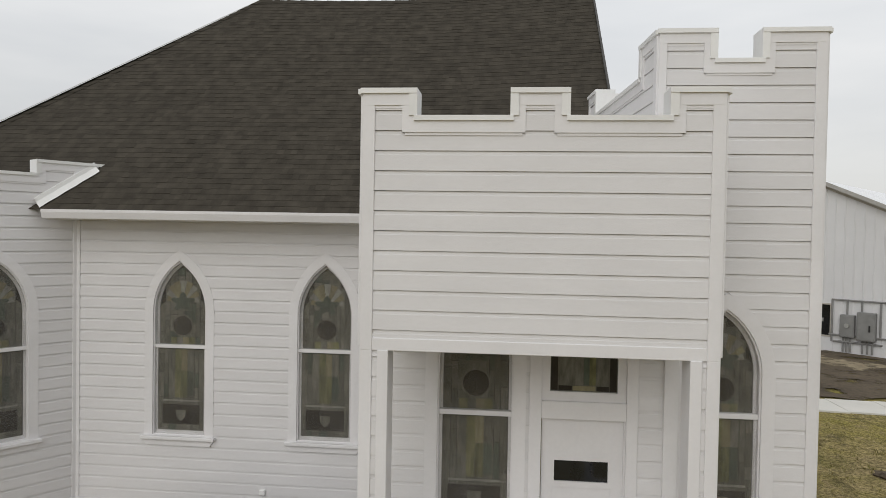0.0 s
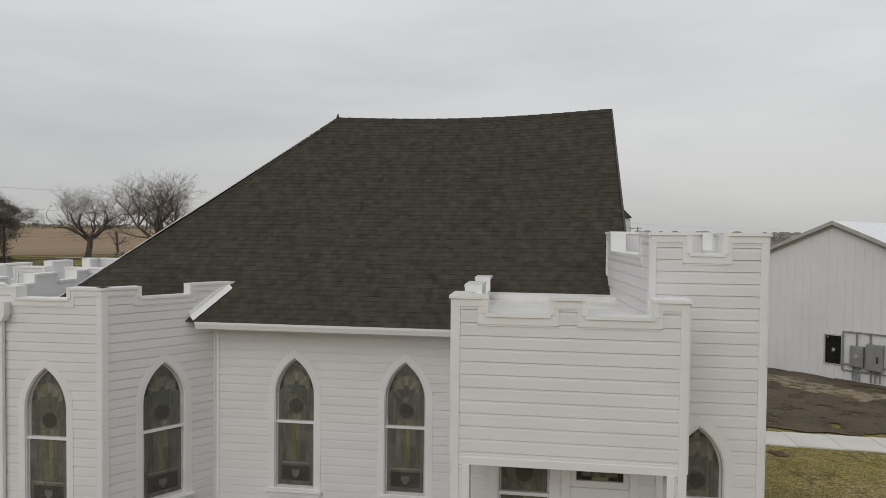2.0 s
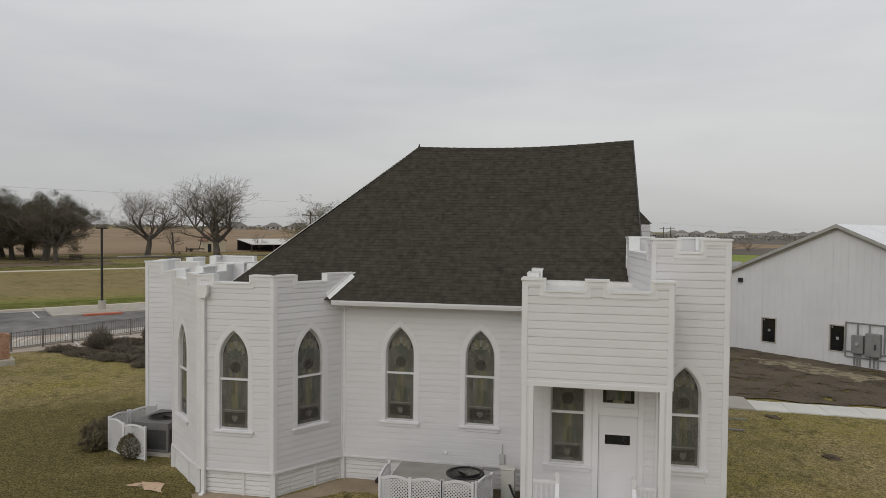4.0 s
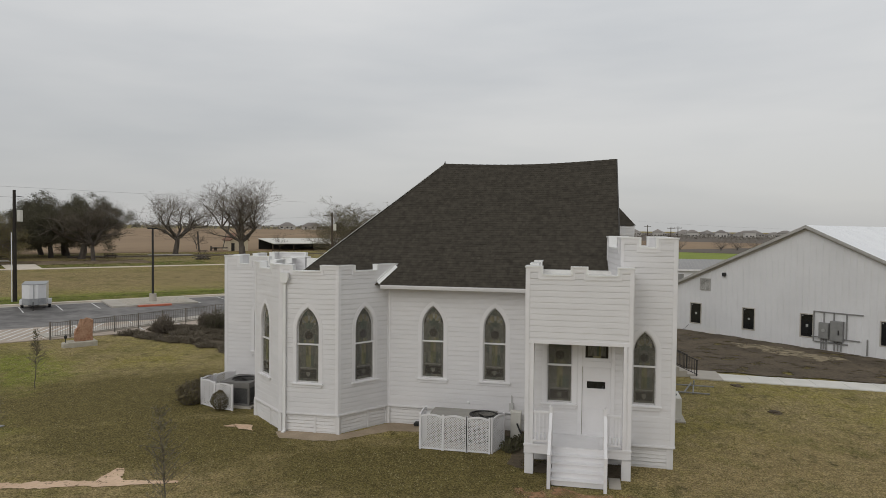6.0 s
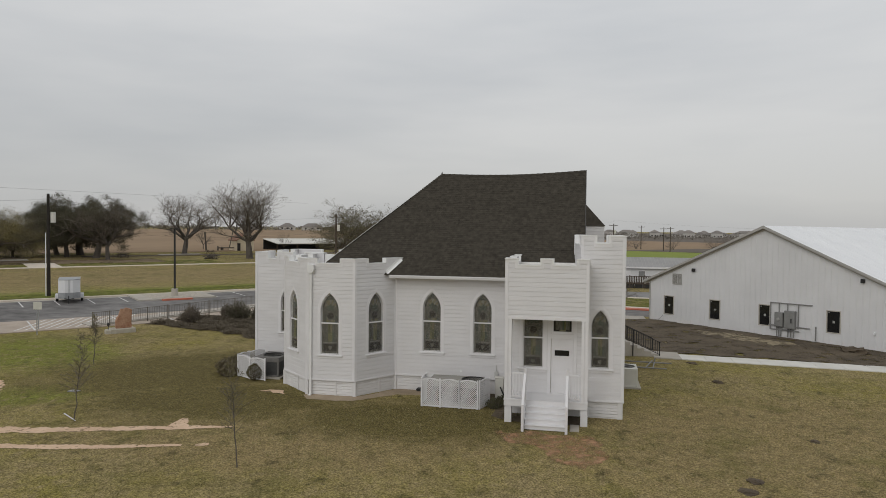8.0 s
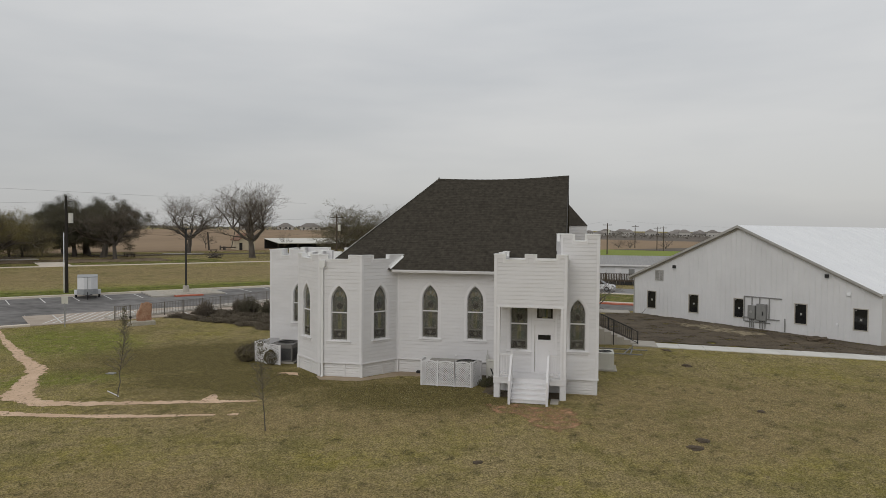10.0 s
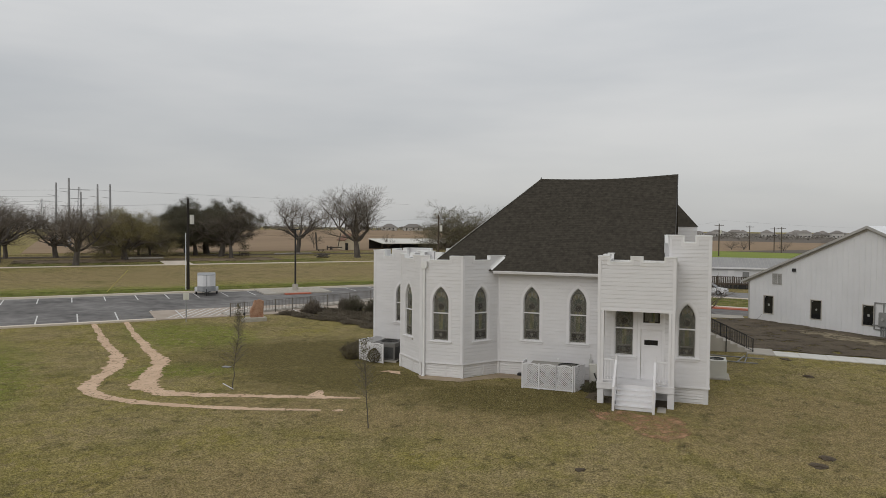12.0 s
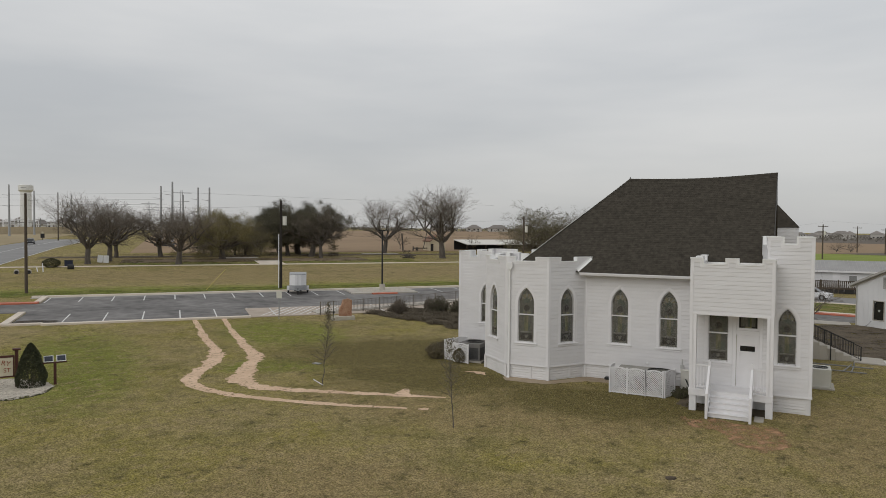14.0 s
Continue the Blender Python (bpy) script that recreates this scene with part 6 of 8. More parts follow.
    part("wall_box", bevelled(0.02, (17.75, 18.0, -0.12, 0, 2.95, 3.2)), METAL_ROOF, hall)
    gear = new("switchgear")
    gear.parent = hall
    tagged(gear, "grey electrical meter boxes with conduits")
    for a, b, z0, z1, d in ((10.69, 11.29, 0.65, 1.69, 0.28), (11.4, 12.15, 0.56, 1.86, 0.34)):
        part("cabinet", bevelled(0.02, (a, b, -d, -0.02, z0, z1)), GREY_BOX, gear)
        part("cabinet_door", bevelled(0.008, (a + 0.04, b - 0.04, -d - 0.02, -d, z0 + 0.06, z1 - 0.06)), GREY_BOX, gear)
    bm = bmesh.new()
    bmesh.ops.create_cone(bm, cap_ends=True, segments=14, radius1=0.11, radius2=0.1, depth=0.1, matrix=Matrix.Translation((10.99, -0.33, 1.2)) @ pose(0, 0, 0, 90))
    part("meter", bm, STICKER, gear, "round glass meter")
    part("handle", bevelled(0.01, (11.9, 11.96, -0.42, -0.36, 1.0, 1.3)), BLACK_METAL, gear)
    for a, z0, z1 in ((10.32, 0.4, 2.36), (10.95, 1.69, 2.36), (11.55, 1.86, 2.36), (12.3, 0.7, 2.3), (10.8, -0.05, 0.65), (10.95, -0.05, 0.65), (11.1, -0.05, 0.65), (11.6, -0.05, 0.56), (11.8, -0.05, 0.56), (12.0, -0.05, 0.56), (13.5, -0.1, 0.9)):
        bm = bmesh.new()
        tube(bm, (a, -0.09, z0), (a, -0.09, z1), 0.045, 0.045, 8)
        part("conduit", bm, GREY_BOX, gear)
    for u0, u1, z in ((10.3, 13.25, 2.36), (10.2, 13.1, 0.72), (10.4, 12.4, 0.42)):
        bm = bmesh.new()
        tube(bm, (u0, -0.1, z), (u1, -0.1, z), 0.04, 0.04, 8)
        part("conduit", bm, GREY_BOX, gear)
    bm = bmesh.new()
    pts = [(0.9, -0.1, 0.1), (1.1, -0.3, 0.12), (1.4, -0.5, 0.3), (1.6, -0.45, 0.55)]
    for p, q in zip(pts, pts[1:]):
        tube(bm, p, q, 0.012, 0.012, 5)
    part("loose_cable", bm, BLACK_METAL, hall)
    bm = bmesh.new()
    tube(bm, (17.2, -0.1, 0.9), (17.2, -0.22, 0.9), 0.08, 0.08, 10)
    part("hose_tap", bm, METAL_ROOF, hall)
    part("chimney", boxes((16.0, 16.1, 18, 18.1, 5.6, 6.9), (16.3, 16.4, 18, 18.1, 5.5, 6.9)), GREY_BOX, hall, "thin grey roof vent pipes")
    return hall


TAN_TRIM = material("beige_window_frame", (0.42, 0.39, 0.34), (0.5, 0.47, 0.42), rough=0.5, bump=0)
STICKER = material("pale_sticker", (0.3, 0.3, 0.285), (0.42, 0.42, 0.4), rough=0.5, bump=0)
metal_building()


# ---- around the church ----
def lattice_panel(parent, p0, p1, h=1.12, z=0.1):
    """A white garden lattice panel with a gently arched top rail, between two posts."""
    length = math.dist(p0, p1)
    m = wall_frame(p0, p1)
    panel = new("lattice_panel")
    panel.parent = parent
    panel.matrix_basis = m
    tagged(panel, "white arched-top garden lattice panel")

    def crest(u):
        return z + h + 0.07 * math.sin(math.pi * u / length)

    part("post", bevelled(0.004, (-0.03, 0.03, -0.03, 0.03, z - 0.06, z + h + 0.06)), TRIM, panel)
    part("post", bevelled(0.004, (length - 0.03, length + 0.03, -0.03, 0.03, z - 0.06, z + h + 0.06)), TRIM, panel)
    part("bottom_rail", boxes((0.03, length - 0.03, -0.02, 0.02, z, z + 0.05)), TRIM, panel)
    bm = bmesh.new()
    n = 8
    for i in range(n):
        u0, u1 = 0.03 + (length - 0.06) * i / n, 0.03 + (length - 0.06) * (i + 1) / n
        prism(bm, [(u0, crest(u0) - 0.06), (u1, crest(u1) - 0.06), (u1, crest(u1)), (u0, crest(u0))], -0.022, 0.022)
    part("top_rail", bm, TRIM, panel)
    for sgn, y in ((1, -0.006), (-1, 0.006)):
        bm = bmesh.new()
        k = -h
        while k < length + h:
            # a diagonal slat clipped to the panel
            pts = []
            for s in range(0, 41):
                zz = z + 0.04 + (h - 0.06) * s / 40
                u = k + (zz - z) * sgn if sgn > 0 else k + (z + h - zz)
                if 0.03 < u < length - 0.03:
                    pts.append((u, zz))
            if len(pts) > 1:
                (ua, za), (ub, zb) = pts[0], pts[-1]
                w = 0.019
                prism(bm, [(ua - w, za), (ua + w, za), (ub + w, zb), (ub - w, zb)], y - 0.005, y + 0.005)
            k += 0.085
        tagged(part("slats", bm, TRIM, panel), kind="stuff")
    return panel


def condenser(label, x0, x1, y0, y1, z0, h, case, coil, turn=0.0, centre=None, sides=True, fan=True):
    """An air-conditioning unit: case, coil faces, fan opening and blades, on a pad."""
    w, d = x1 - x0, y1 - y0
    unit = thing("air_conditioner", label, "air conditioner", Matrix.Translation(((x0 + x1) / 2, (y0 + y1) / 2, z0)) @ pose(0, 0, 0, 0, 0, turn))
    part("pad", boxes((-w / 2 - 0.15, w / 2 + 0.15, -d / 2 - 0.15, d / 2 + 0.15, -0.06, 0.06)), CONCRETE, unit, "concrete pad")
    part("base_pan", bevelled(0.01, (-w / 2, w / 2, -d / 2, d / 2, 0.06, 0.14)), case, unit)
    part("coil", boxes((-w / 2 + 0.03, w / 2 - 0.03, -d / 2 + 0.03, d / 2 - 0.03, 0.14, h - 0.22)), coil, unit, "dark louvred coil")
    for sx in (-1, 1):
        for sy in (-1, 1):
            x, y = sx * (w / 2 - 0.04), sy * (d / 2 - 0.04)
            part("corner_post", boxes((x - 0.04, x + 0.04, y - 0.04, y + 0.04, 0.14, h - 0.22)), case, unit)
    if not sides:
        part("side_panel", boxes((-w / 2 + 0.01, w / 2 - 0.01, -d / 2 + 0.005, -d / 2 + 0.03, 0.14, h - 0.22)), case, unit)
        part("side_panel", boxes((-w / 2 + 0.005, -w / 2 + 0.03, -d / 2 + 0.03, d / 2 - 0.03, 0.14, h - 0.22)), case, unit)
        part("side_panel", boxes((w / 2 - 0.03, w / 2 - 0.005, -d / 2 + 0.03, d / 2 - 0.03, 0.14, h - 0.22)), case, unit)
    if not fan:
        part("top_cover", bevelled(0.015, (-w / 2, w / 2, -d / 2, d / 2, h - 0.22, h - 0.1)), case, unit)
        return unit
    c = centre or (0, 0)
    r = min(w, d) * 0.36
    bm = bmesh.new()
    n = 24
    circle = [(c[0] + r * math.cos(2 * math.pi * i / n), c[1] + r * math.sin(2 * math.pi * i / n)) for i in range(n)]
    plate(bm, [(-w / 2, -d / 2), (w / 2, -d / 2), (w / 2, d / 2), (-w / 2, d / 2)], [circle], h - 0.22, h)
    bm.transform(Matrix(((1, 0, 0, 0), (0, 0, 1, 0), (0, 1, 0, 0), (0, 0, 0, 1))))
    part("top_cover", bm, case, unit)
    bm = bmesh.new()
    inner = [(c[0] + 0.93 * (x - c[0]), c[1] + 0.93 * (y - c[1])) for x, y in circle]
    outer = [(c[0] + 1.07 * (x - c[0]), c[1] + 1.07 * (y - c[1])) for x, y in circle]
    ring(bm, outer, inner, h - 0.002, h + 0.025)
    bm.transform(Matrix(((1, 0, 0, 0), (0, 0, 1, 0), (0, 1, 0, 0), (0, 0, 0, 1))))
    part("fan_ring", bm, BLACK_METAL, unit)
    part("fan_well", boxes((c[0] - r, c[0] + r, c[1] - r, c[1] + r, h - 0.32, h - 0.23)), BLACK_METAL, unit)
    bm = bmesh.new()
    for k in range(4):
        a = k * math.pi / 2 + 0.4
        q = pose(c[0], c[1], h - 0.12, 18, 0, math.degrees(a))
        vs = [bm.verts.new(q @ Vector(v)) for v in ((0.05, -0.05, 0), (r * 0.92, -0.12, 0), (r * 0.92, 0.12, 0.02), (0.05, 0.06, 0))]
        bm.faces.new(vs)
    bmesh.ops.solidify(bm, geom=bm.faces[:], thickness=0.008)
    part("fan_blade", bm, BLACK_METAL, unit)
    for k in range(1, 5):
        bm = bmesh.new()
        rr = r * k / 5
        for i in range(n):
            a0, a1 = 2 * math.pi * i / n, 2 * math.pi * (i + 1) / n
            tube(bm, (c[0] + rr * math.cos(a0), c[1] + rr * math.sin(a0), h + 0.01), (c[0] + rr * math.cos(a1), c[1] + rr * math.sin(a1), h + 0.01), 0.005, 0.005, 3, False)
        part("fan_guard", bm, BLACK_METAL, unit)
    return unit


screen = thing("lattice_screen", "white lattice screen standing on grass before the main wall", "screen")
for a, b in (((-6.75, 1.52), (-5.98, 1.5)), ((-5.96, 1.5), (-5.17, 1.5)), ((-5.15, 1.5), (-4.4, 1.5))):
    lattice_panel(screen, a, b)
lattice_panel(screen, (-4.32, 1.55), (-4.02, 2.3))
lattice_panel(screen, (-6.8, 2.6), (-6.78, 1.6))
condenser("large grey rooftop-style air conditioner behind the lattice", -6.6, -4.35, 1.9, 3.2, 0.1, 0.98, AC_METAL, AC_GRILL, centre=(0.72, 0.05))
box_ac = thing("utility_cabinet", "small pale metal utility cabinet against the foundation", "cabinet", Matrix.Translation((-3.7, 3.3, 0.1)))
part("case", bevelled(0.015, (-0.18, 0.18, -0.14, 0.14, 0.0, 0.95)), AC_PALE, box_ac)
part("lid", bevelled(0.01, (-0.2, 0.2, -0.16, 0.16, 0.95, 0.99)), AC_PALE, box_ac)
bm = bmesh.new()
for i in range(10):
    a0, a1 = i * 0.3, (i + 1) * 0.3
    tube(bm, (0.05 + 0.03 * i, -0.2 - 0.12 * math.sin(a0), 0.6 - 0.055 * i), (0.08 + 0.03 * i, -0.2 - 0.12 * math.sin(a1), 0.6 - 0.055 * (i + 1)), 0.03, 0.03, 6, False)
part("hose", bm, BLACK_METAL, box_ac, "dark insulated line")
vent = thing("crawl_vent", "dark flat crawl-space vent at the foundation", "vent", Matrix.Translation((-7.35, 4.12, 0.1)))
part("cover", bevelled(0.03, (-0.25, 0.25, -0.16, 0.12, 0.0, 0.12)), BLACK_METAL, vent)

condenser("large grey air conditioner beside the bay", -16.05, -14.75, 4.9, 6.5, 0.1, 1.0, AC_DARK, AC_GRILL)
side = thing("lattice_screen", "white lattice screen round the air conditioner by bushes", "screen")
lattice_panel(side, (-16.95, 5.0), (-16.1, 4.55), 1.02)
lattice_panel(side, (-16.05, 4.5), (-15.2, 4.35), 1.0)
lattice_panel(side, (-16.9, 5.9), (-17.0, 5.08), 1.02)
lattice_panel(side, (-16.4, 6.75), (-16.85, 5.95), 1.02)
condenser("pale beige air conditioner beside the tower", 1.45, 2.36, 7.0, 8.3, 0.08, 0.92, AC_PALE, AC_GRILL, sides=False)
bm = bmesh.new()
for i in range(8):
    tube(bm, (-14.5 + 0.05 * i, 4.75 + 0.03 * i, 0.15 + 0.02 * i), (-14.4 + 0.05 * i, 5.2 + 0.05 * i, 0.4 + 0.05 * i), 0.02, 0.02, 5)
tagged(part("coolant_lines", bm, BLACK_METAL, None, "dark coolant lines at the bay's foundation"), category="pipes")

# concrete steps with black railing beyond the tower
steps_r = thing("side_steps", "concrete side steps with black metal railing", "steps")
d = Vector((0.985, 0.17, 0)).normalized()
start = Vector((1.72, 15.45, 0))
turn = math.degrees(math.atan2(d.y, d.x))
m = Matrix.Translation(start) @ pose(0, 0, 0, 0, 0, turn)
for i in range(6):
    part("step", bevelled(0.01, (0.42 * i, 0.42 * (i + 1), 0, 1.5, 0.0, 1.08 - 0.172 * i)), CONCRETE, steps_r, "", m)
part("landing", bevelled(0.01, (-2.2, 0.0, 0, 1.5, 0.0, 1.25)), CONCRETE, steps_r, "", m)
for side_y in (-0.04, 1.54):
    rail = new("railing")
    rail.parent = steps_r
    rail.matrix_basis = m
    tagged(rail, "black metal picket railing")
    for k in range(2):
        bm = bmesh.new()
        h0 = (0.82, 0.1)[k]
        tube(bm, (-0.6, side_y, 1.25 + h0), (0.1, side_y, 1.25 + h0), 0.02, 0.02, 6)
        tube(bm, (0.1, side_y, 1.25 + h0), (2.6, side_y, 0.1 + h0), 0.02, 0.02, 6)
        part("rail", bm, BLACK_METAL, rail)
    for i in range(22):
        u = -0.5 + 0.14 * i
        z = 1.25 if u < 0.1 else 1.25 - (u - 0.1) * 1.15 / 2.5
        part("picket", boxes((u - 0.01, u + 0.01, side_y - 0.01, side_y + 0.01, z + 0.1, z + 0.82)), BLACK_METAL, rail)
    for u in (-0.55, 1.0, 2.55):
        z = 1.25 if u < 0.1 else 1.25 - (u - 0.1) * 1.15 / 2.5
        part("post", boxes((u - 0.025, u + 0.025, side_y - 0.025, side_y + 0.025, 0.0, z + 0.84)), BLACK_METAL, rail)
stand = thing("pipe_frame", "low grey metal pipe frame lying on grass", "pipe frame")
for p, q in (((1.6, 13.3, 0.22), (4.6, 13.1, 0.22)), ((2.2, 12.0, 0.16), (4.2, 11.8, 0.16)), ((3.7, 13.2, 0.22), (3.5, 11.9, 0.1)), ((3.7, 13.2, 0.1), (3.72, 13.2, 0.45)), ((3.1, 12.0, 0.1), (3.6, 13.3, 0.3))):
    bm = bmesh.new()
    tube(bm, p, q, 0.035, 0.035, 8)
    part("pipe", bm, GREY_BOX, stand)

# ---- monument, fence and signs ----
mon = thing("stone_monument", "rust-red upright stone monument on pale limestone base", "monument", Matrix.Translation((-31.0, 15.3, lie(-31, 15.3))) @ pose(0, 0, 0, 0, 0, 50) @ Matrix.Diagonal((0.78, 1, 1, 1)))
bm = bmesh.new()
prism(bm, [(-0.6, 0.28), (0.62, 0.28), (0.66, 0.8), (0.62, 1.25), (0.66, 1.55), (0.3, 1.66), (0.05, 1.55), (-0.2, 1.6), (-0.28, 1.2), (-0.5, 1.05), (-0.62, 0.7)], -0.22, 0.22)
bmesh.ops.triangulate(bm, faces=bm.faces[:])
bmesh.ops.subdivide_edges(bm, edges=bm.edges[:], cuts=2, use_grid_fill=True)
for v in bm.verts:
    v.co += noise.noise_vector(v.co * 2.5) * 0.07
part("stone", bm, ROCK, mon, "rust-red rough sandstone slab")
part("base", bevelled(0.03, (-1.1, 0.9, -0.5, 0.5, -0.1, 0.3)), LIME, mon, "rough pale limestone plinth")
part("side_stone", bevelled(0.06, (-1.5, -1.0, -0.45, 0.1, -0.1, 0.28)), LIME, mon)
bm = bmesh.new()
tube(bm, (-1.25, -0.2, 0.28), (-1.25, -0.2, 0.55), 0.03, 0.03, 6)
bmesh.ops.create_uvsphere(bm, u_segments=8, v_segments=6, radius=0.12, matrix=Matrix.Translation((-1.25, -0.2, 0.62)))
part("spotlight", bm, BLACK_METAL, mon, "small black ground spotlight")

fence = thing("ramp_fence", "long brown metal picket fence along the ramp", "fence")
FENCE = material("brown_metal_fence", (0.14, 0.125, 0.108), (0.2, 0.18, 0.155), rough=0.6, bump=0)
fpts = [(-34.0, 16.1), (-32.9, 18.2), (-31.6, 21.4), (-30.1, 24.8), (-28.2, 29.8), (-26.4, 34.0)]
picks = []
for (x0, y0), (x1, y1) in zip(fpts, fpts[1:]):
    L_ = math.hypot(x1 - x0, y1 - y0)
    for zz in (0.25, 1.08):
        bm = bmesh.new()
        tube(bm, (x0, y0, lie(x0, y0) + zz), (x1, y1, lie(x1, y1) + zz), 0.02, 0.02, 5)
        part("rail", bm, FENCE, fence)
    k = int(L_ / 0.14)
    for i in range(k):
        x, y = x0 + (x1 - x0) * i / k, y0 + (y1 - y0) * i / k
        picks.append((x, y))
    for f in (0, 0.5):
        x, y = x0 + (x1 - x0) * f, y0 + (y1 - y0) * f
        part("post", boxes((x - 0.035, x + 0.035, y - 0.035, y + 0.035, lie(x, y) - 0.1, lie(x, y) + 1.14)), FENCE, fence)
for x, y in picks:
    part("picket", boxes((x - 0.008, x + 0.008, y - 0.008, y + 0.008, lie(x, y) + 0.25, lie(x, y) + 1.08)), FENCE, fence)
slab("ramp", 0, 1, 0, 1, CONCRETE, 0.14, 0.2, 0.1, to=lambda u, v: (-34.3 + 7.6 * u + 0.45 * u * u - 1.4 * v, 16.2 + 17.6 * u + 0.9 * v))

for x, y, h in ((-36.8, 14.3, 1.9), (-35.4, 12.6, 2.2)):
    post = thing("parking_sign", "plain grey-backed parking sign on a thin post", "sign", Matrix.Translation((x, y, lie(x, y))) @ pose(0, 0, 0, 0, 0, 40), "parking signs")
    bm = bmesh.new()
    tube(bm, (0, 0, -0.1), (0, 0, h), 0.03, 0.03, 6)
    part("post", bm, STEEL, post)
    part("plate", bevelled(0.004, (-0.2, 0.2, -0.04, -0.03, h - 0.5, h)), AC_PALE, post)

# ---- cargo trailer ----
tr = thing("cargo_trailer", "white enclosed cargo trailer with grey stone guard parked at kerb", "trailer", Matrix.Translation((*lot(-9.75, 52.6), lie(*lot(-9.75, 52.6)) + 0.03)) @ pose(0, 0, 0, 0, 0, 38.5))
bm = bmesh.new()
prof = [(-0.85, -1.5), (-0.3, -1.95), (0.3, -1.95), (0.85, -1.5), (0.85, 1.8), (-0.85, 1.8)]


def extruded(pts, z0, z1):
    bm = bmesh.new()
    a, b = [bm.verts.new((x, y, z0)) for x, y in pts], [bm.verts.new((x, y, z1)) for x, y in pts]
    bm.faces.new(a[::-1])
    bm.faces.new(b)
    for i in range(len(pts)):
        bm.faces.new((a[i], a[(i + 1) % len(pts)], b[(i + 1) % len(pts)], b[i]))
    return bm


part("body", extruded(prof, 0.42, 2.05), CAR_WHITE, tr, "white aluminium trailer body")
part("stone_guard", extruded([(x * 1.012, y * 1.006) for x, y in prof[:4]] + [(0.86, -1.2), (-0.86, -1.2)], 0.44, 0.95), STEEL, tr, "grey diamond-plate stone guard")
part("roof_edge", extruded([(x * 1.02, y * 1.01) for x, y in prof], 2.05, 2.1), STEEL, tr)
part("nose_trim", boxes((-0.02, 0.02, -1.985, -1.95, 0.45, 2.05)), STEEL, tr)
for sgn in (-1, 1):
    part("fender", bevelled(0.03, (sgn * 1.0 - 0.14, sgn * 1.0 + 0.14, -0.2, 0.9, 0.3, 0.72)), CAR_WHITE, tr)
    bm = bmesh.new()
    tube(bm, (sgn * 0.9, 0.35, 0.32), (sgn * 1.08, 0.35, 0.32), 0.32, 0.32, 16)
    part("wheel", bm, TYRE, tr)
bm = bmesh.new()
tube(bm, (-0.4, -1.7, 0.42), (0, -2.9, 0.45), 0.04, 0.04, 6)
tube(bm, (0.4, -1.7, 0.42), (0, -2.9, 0.45), 0.04, 0.04, 6)
tube(bm, (0, -2.7, 0.05), (0, -2.7, 0.75), 0.035, 0.035, 6)
part("tongue", bm, BLACK_METAL, tr, "black A-frame tongue and jack")

# ---- poles and lamps ----
lamp = thing("parking_lamp", "dark tall parking lot lamp on concrete pedestal", "street lamp", Matrix.Translation((-39.2, 34.1, lie(-39.2, 34.1) + 0.1)))
bm = bmesh.new()
tube(bm, (0, 0, -0.1), (0, 0, 0.75), 0.32, 0.3, 14)
part("pedestal", bm, CONCRETE, lamp, "round concrete pedestal")
bm = bmesh.new()
tube(bm, (0, 0, 0.75), (0, 0, 6.6), 0.1, 0.085, 10)
part("pole", bm, BLACK_METAL, lamp)
part("lamp_head", bevelled(0.02, (-0.45, 0.45, -0.16, 0.16, 6.5, 6.62)), BLACK_METAL, lamp)


TAR_POLE = material("creosoted_pole", (0.02, 0.017, 0.014), (0.045, 0.038, 0.032), scale=1.5, rough=0.9, fine=30, fine_amount=0.5, bump=0.3, bump_scale=40)


def utility_pole(x, y, h, arm=True, can=False, conduit=False, turn=40.0, r=0.16, label="weathered wooden utility pole", wood=WOOD_POLE):
    pole = thing("utility_pole", label, "utility pole", Matrix.Translation((x, y, lie(x, y))) @ pose(0, 0, 0, 0, 0, turn), "utility poles")
    bm = bmesh.new()
    tube(bm, (0, 0, -0.3), (0, 0, h), r, r * 0.72, 10)
    part("pole", bm, wood, pole)
    if arm:
        part("crossarm", boxes((-1.2, 1.2, -0.06, 0.06, h - 0.6, h - 0.48)), WOOD_POLE, pole)
        for u in (-1.1, -0.5, 0.5, 1.1):
            bm = bmesh.new()
            tube(bm, (u, 0, h - 0.48), (u, 0, h - 0.28), 0.05, 0.04, 6)
            part("insulator", bm, GREY_BOX, pole)
    if can:
        bm = bmesh.new()
        tube(bm, (0.4, 0, h - 2.75), (0.4, 0, h - 1.75), 0.23, 0.23, 12)
        part("transformer", bm, AC_PALE, pole, "pale grey pole transformer can")
        bm = bmesh.new()
        tube(bm, (0, 0, h - 0.5), (0.7, 0, h - 0.6), 0.03, 0.03, 5)
        part("bracket", bm, BLACK_METAL, pole)
    if conduit:
        bm = bmesh.new()
        tube(bm, (-0.24, -0.05, 0), (-0.24, -0.05, h * 0.62), 0.04, 0.04, 8)
        part("conduit", bm, METAL_ROOF, pole, "white riser conduit")
    return pole


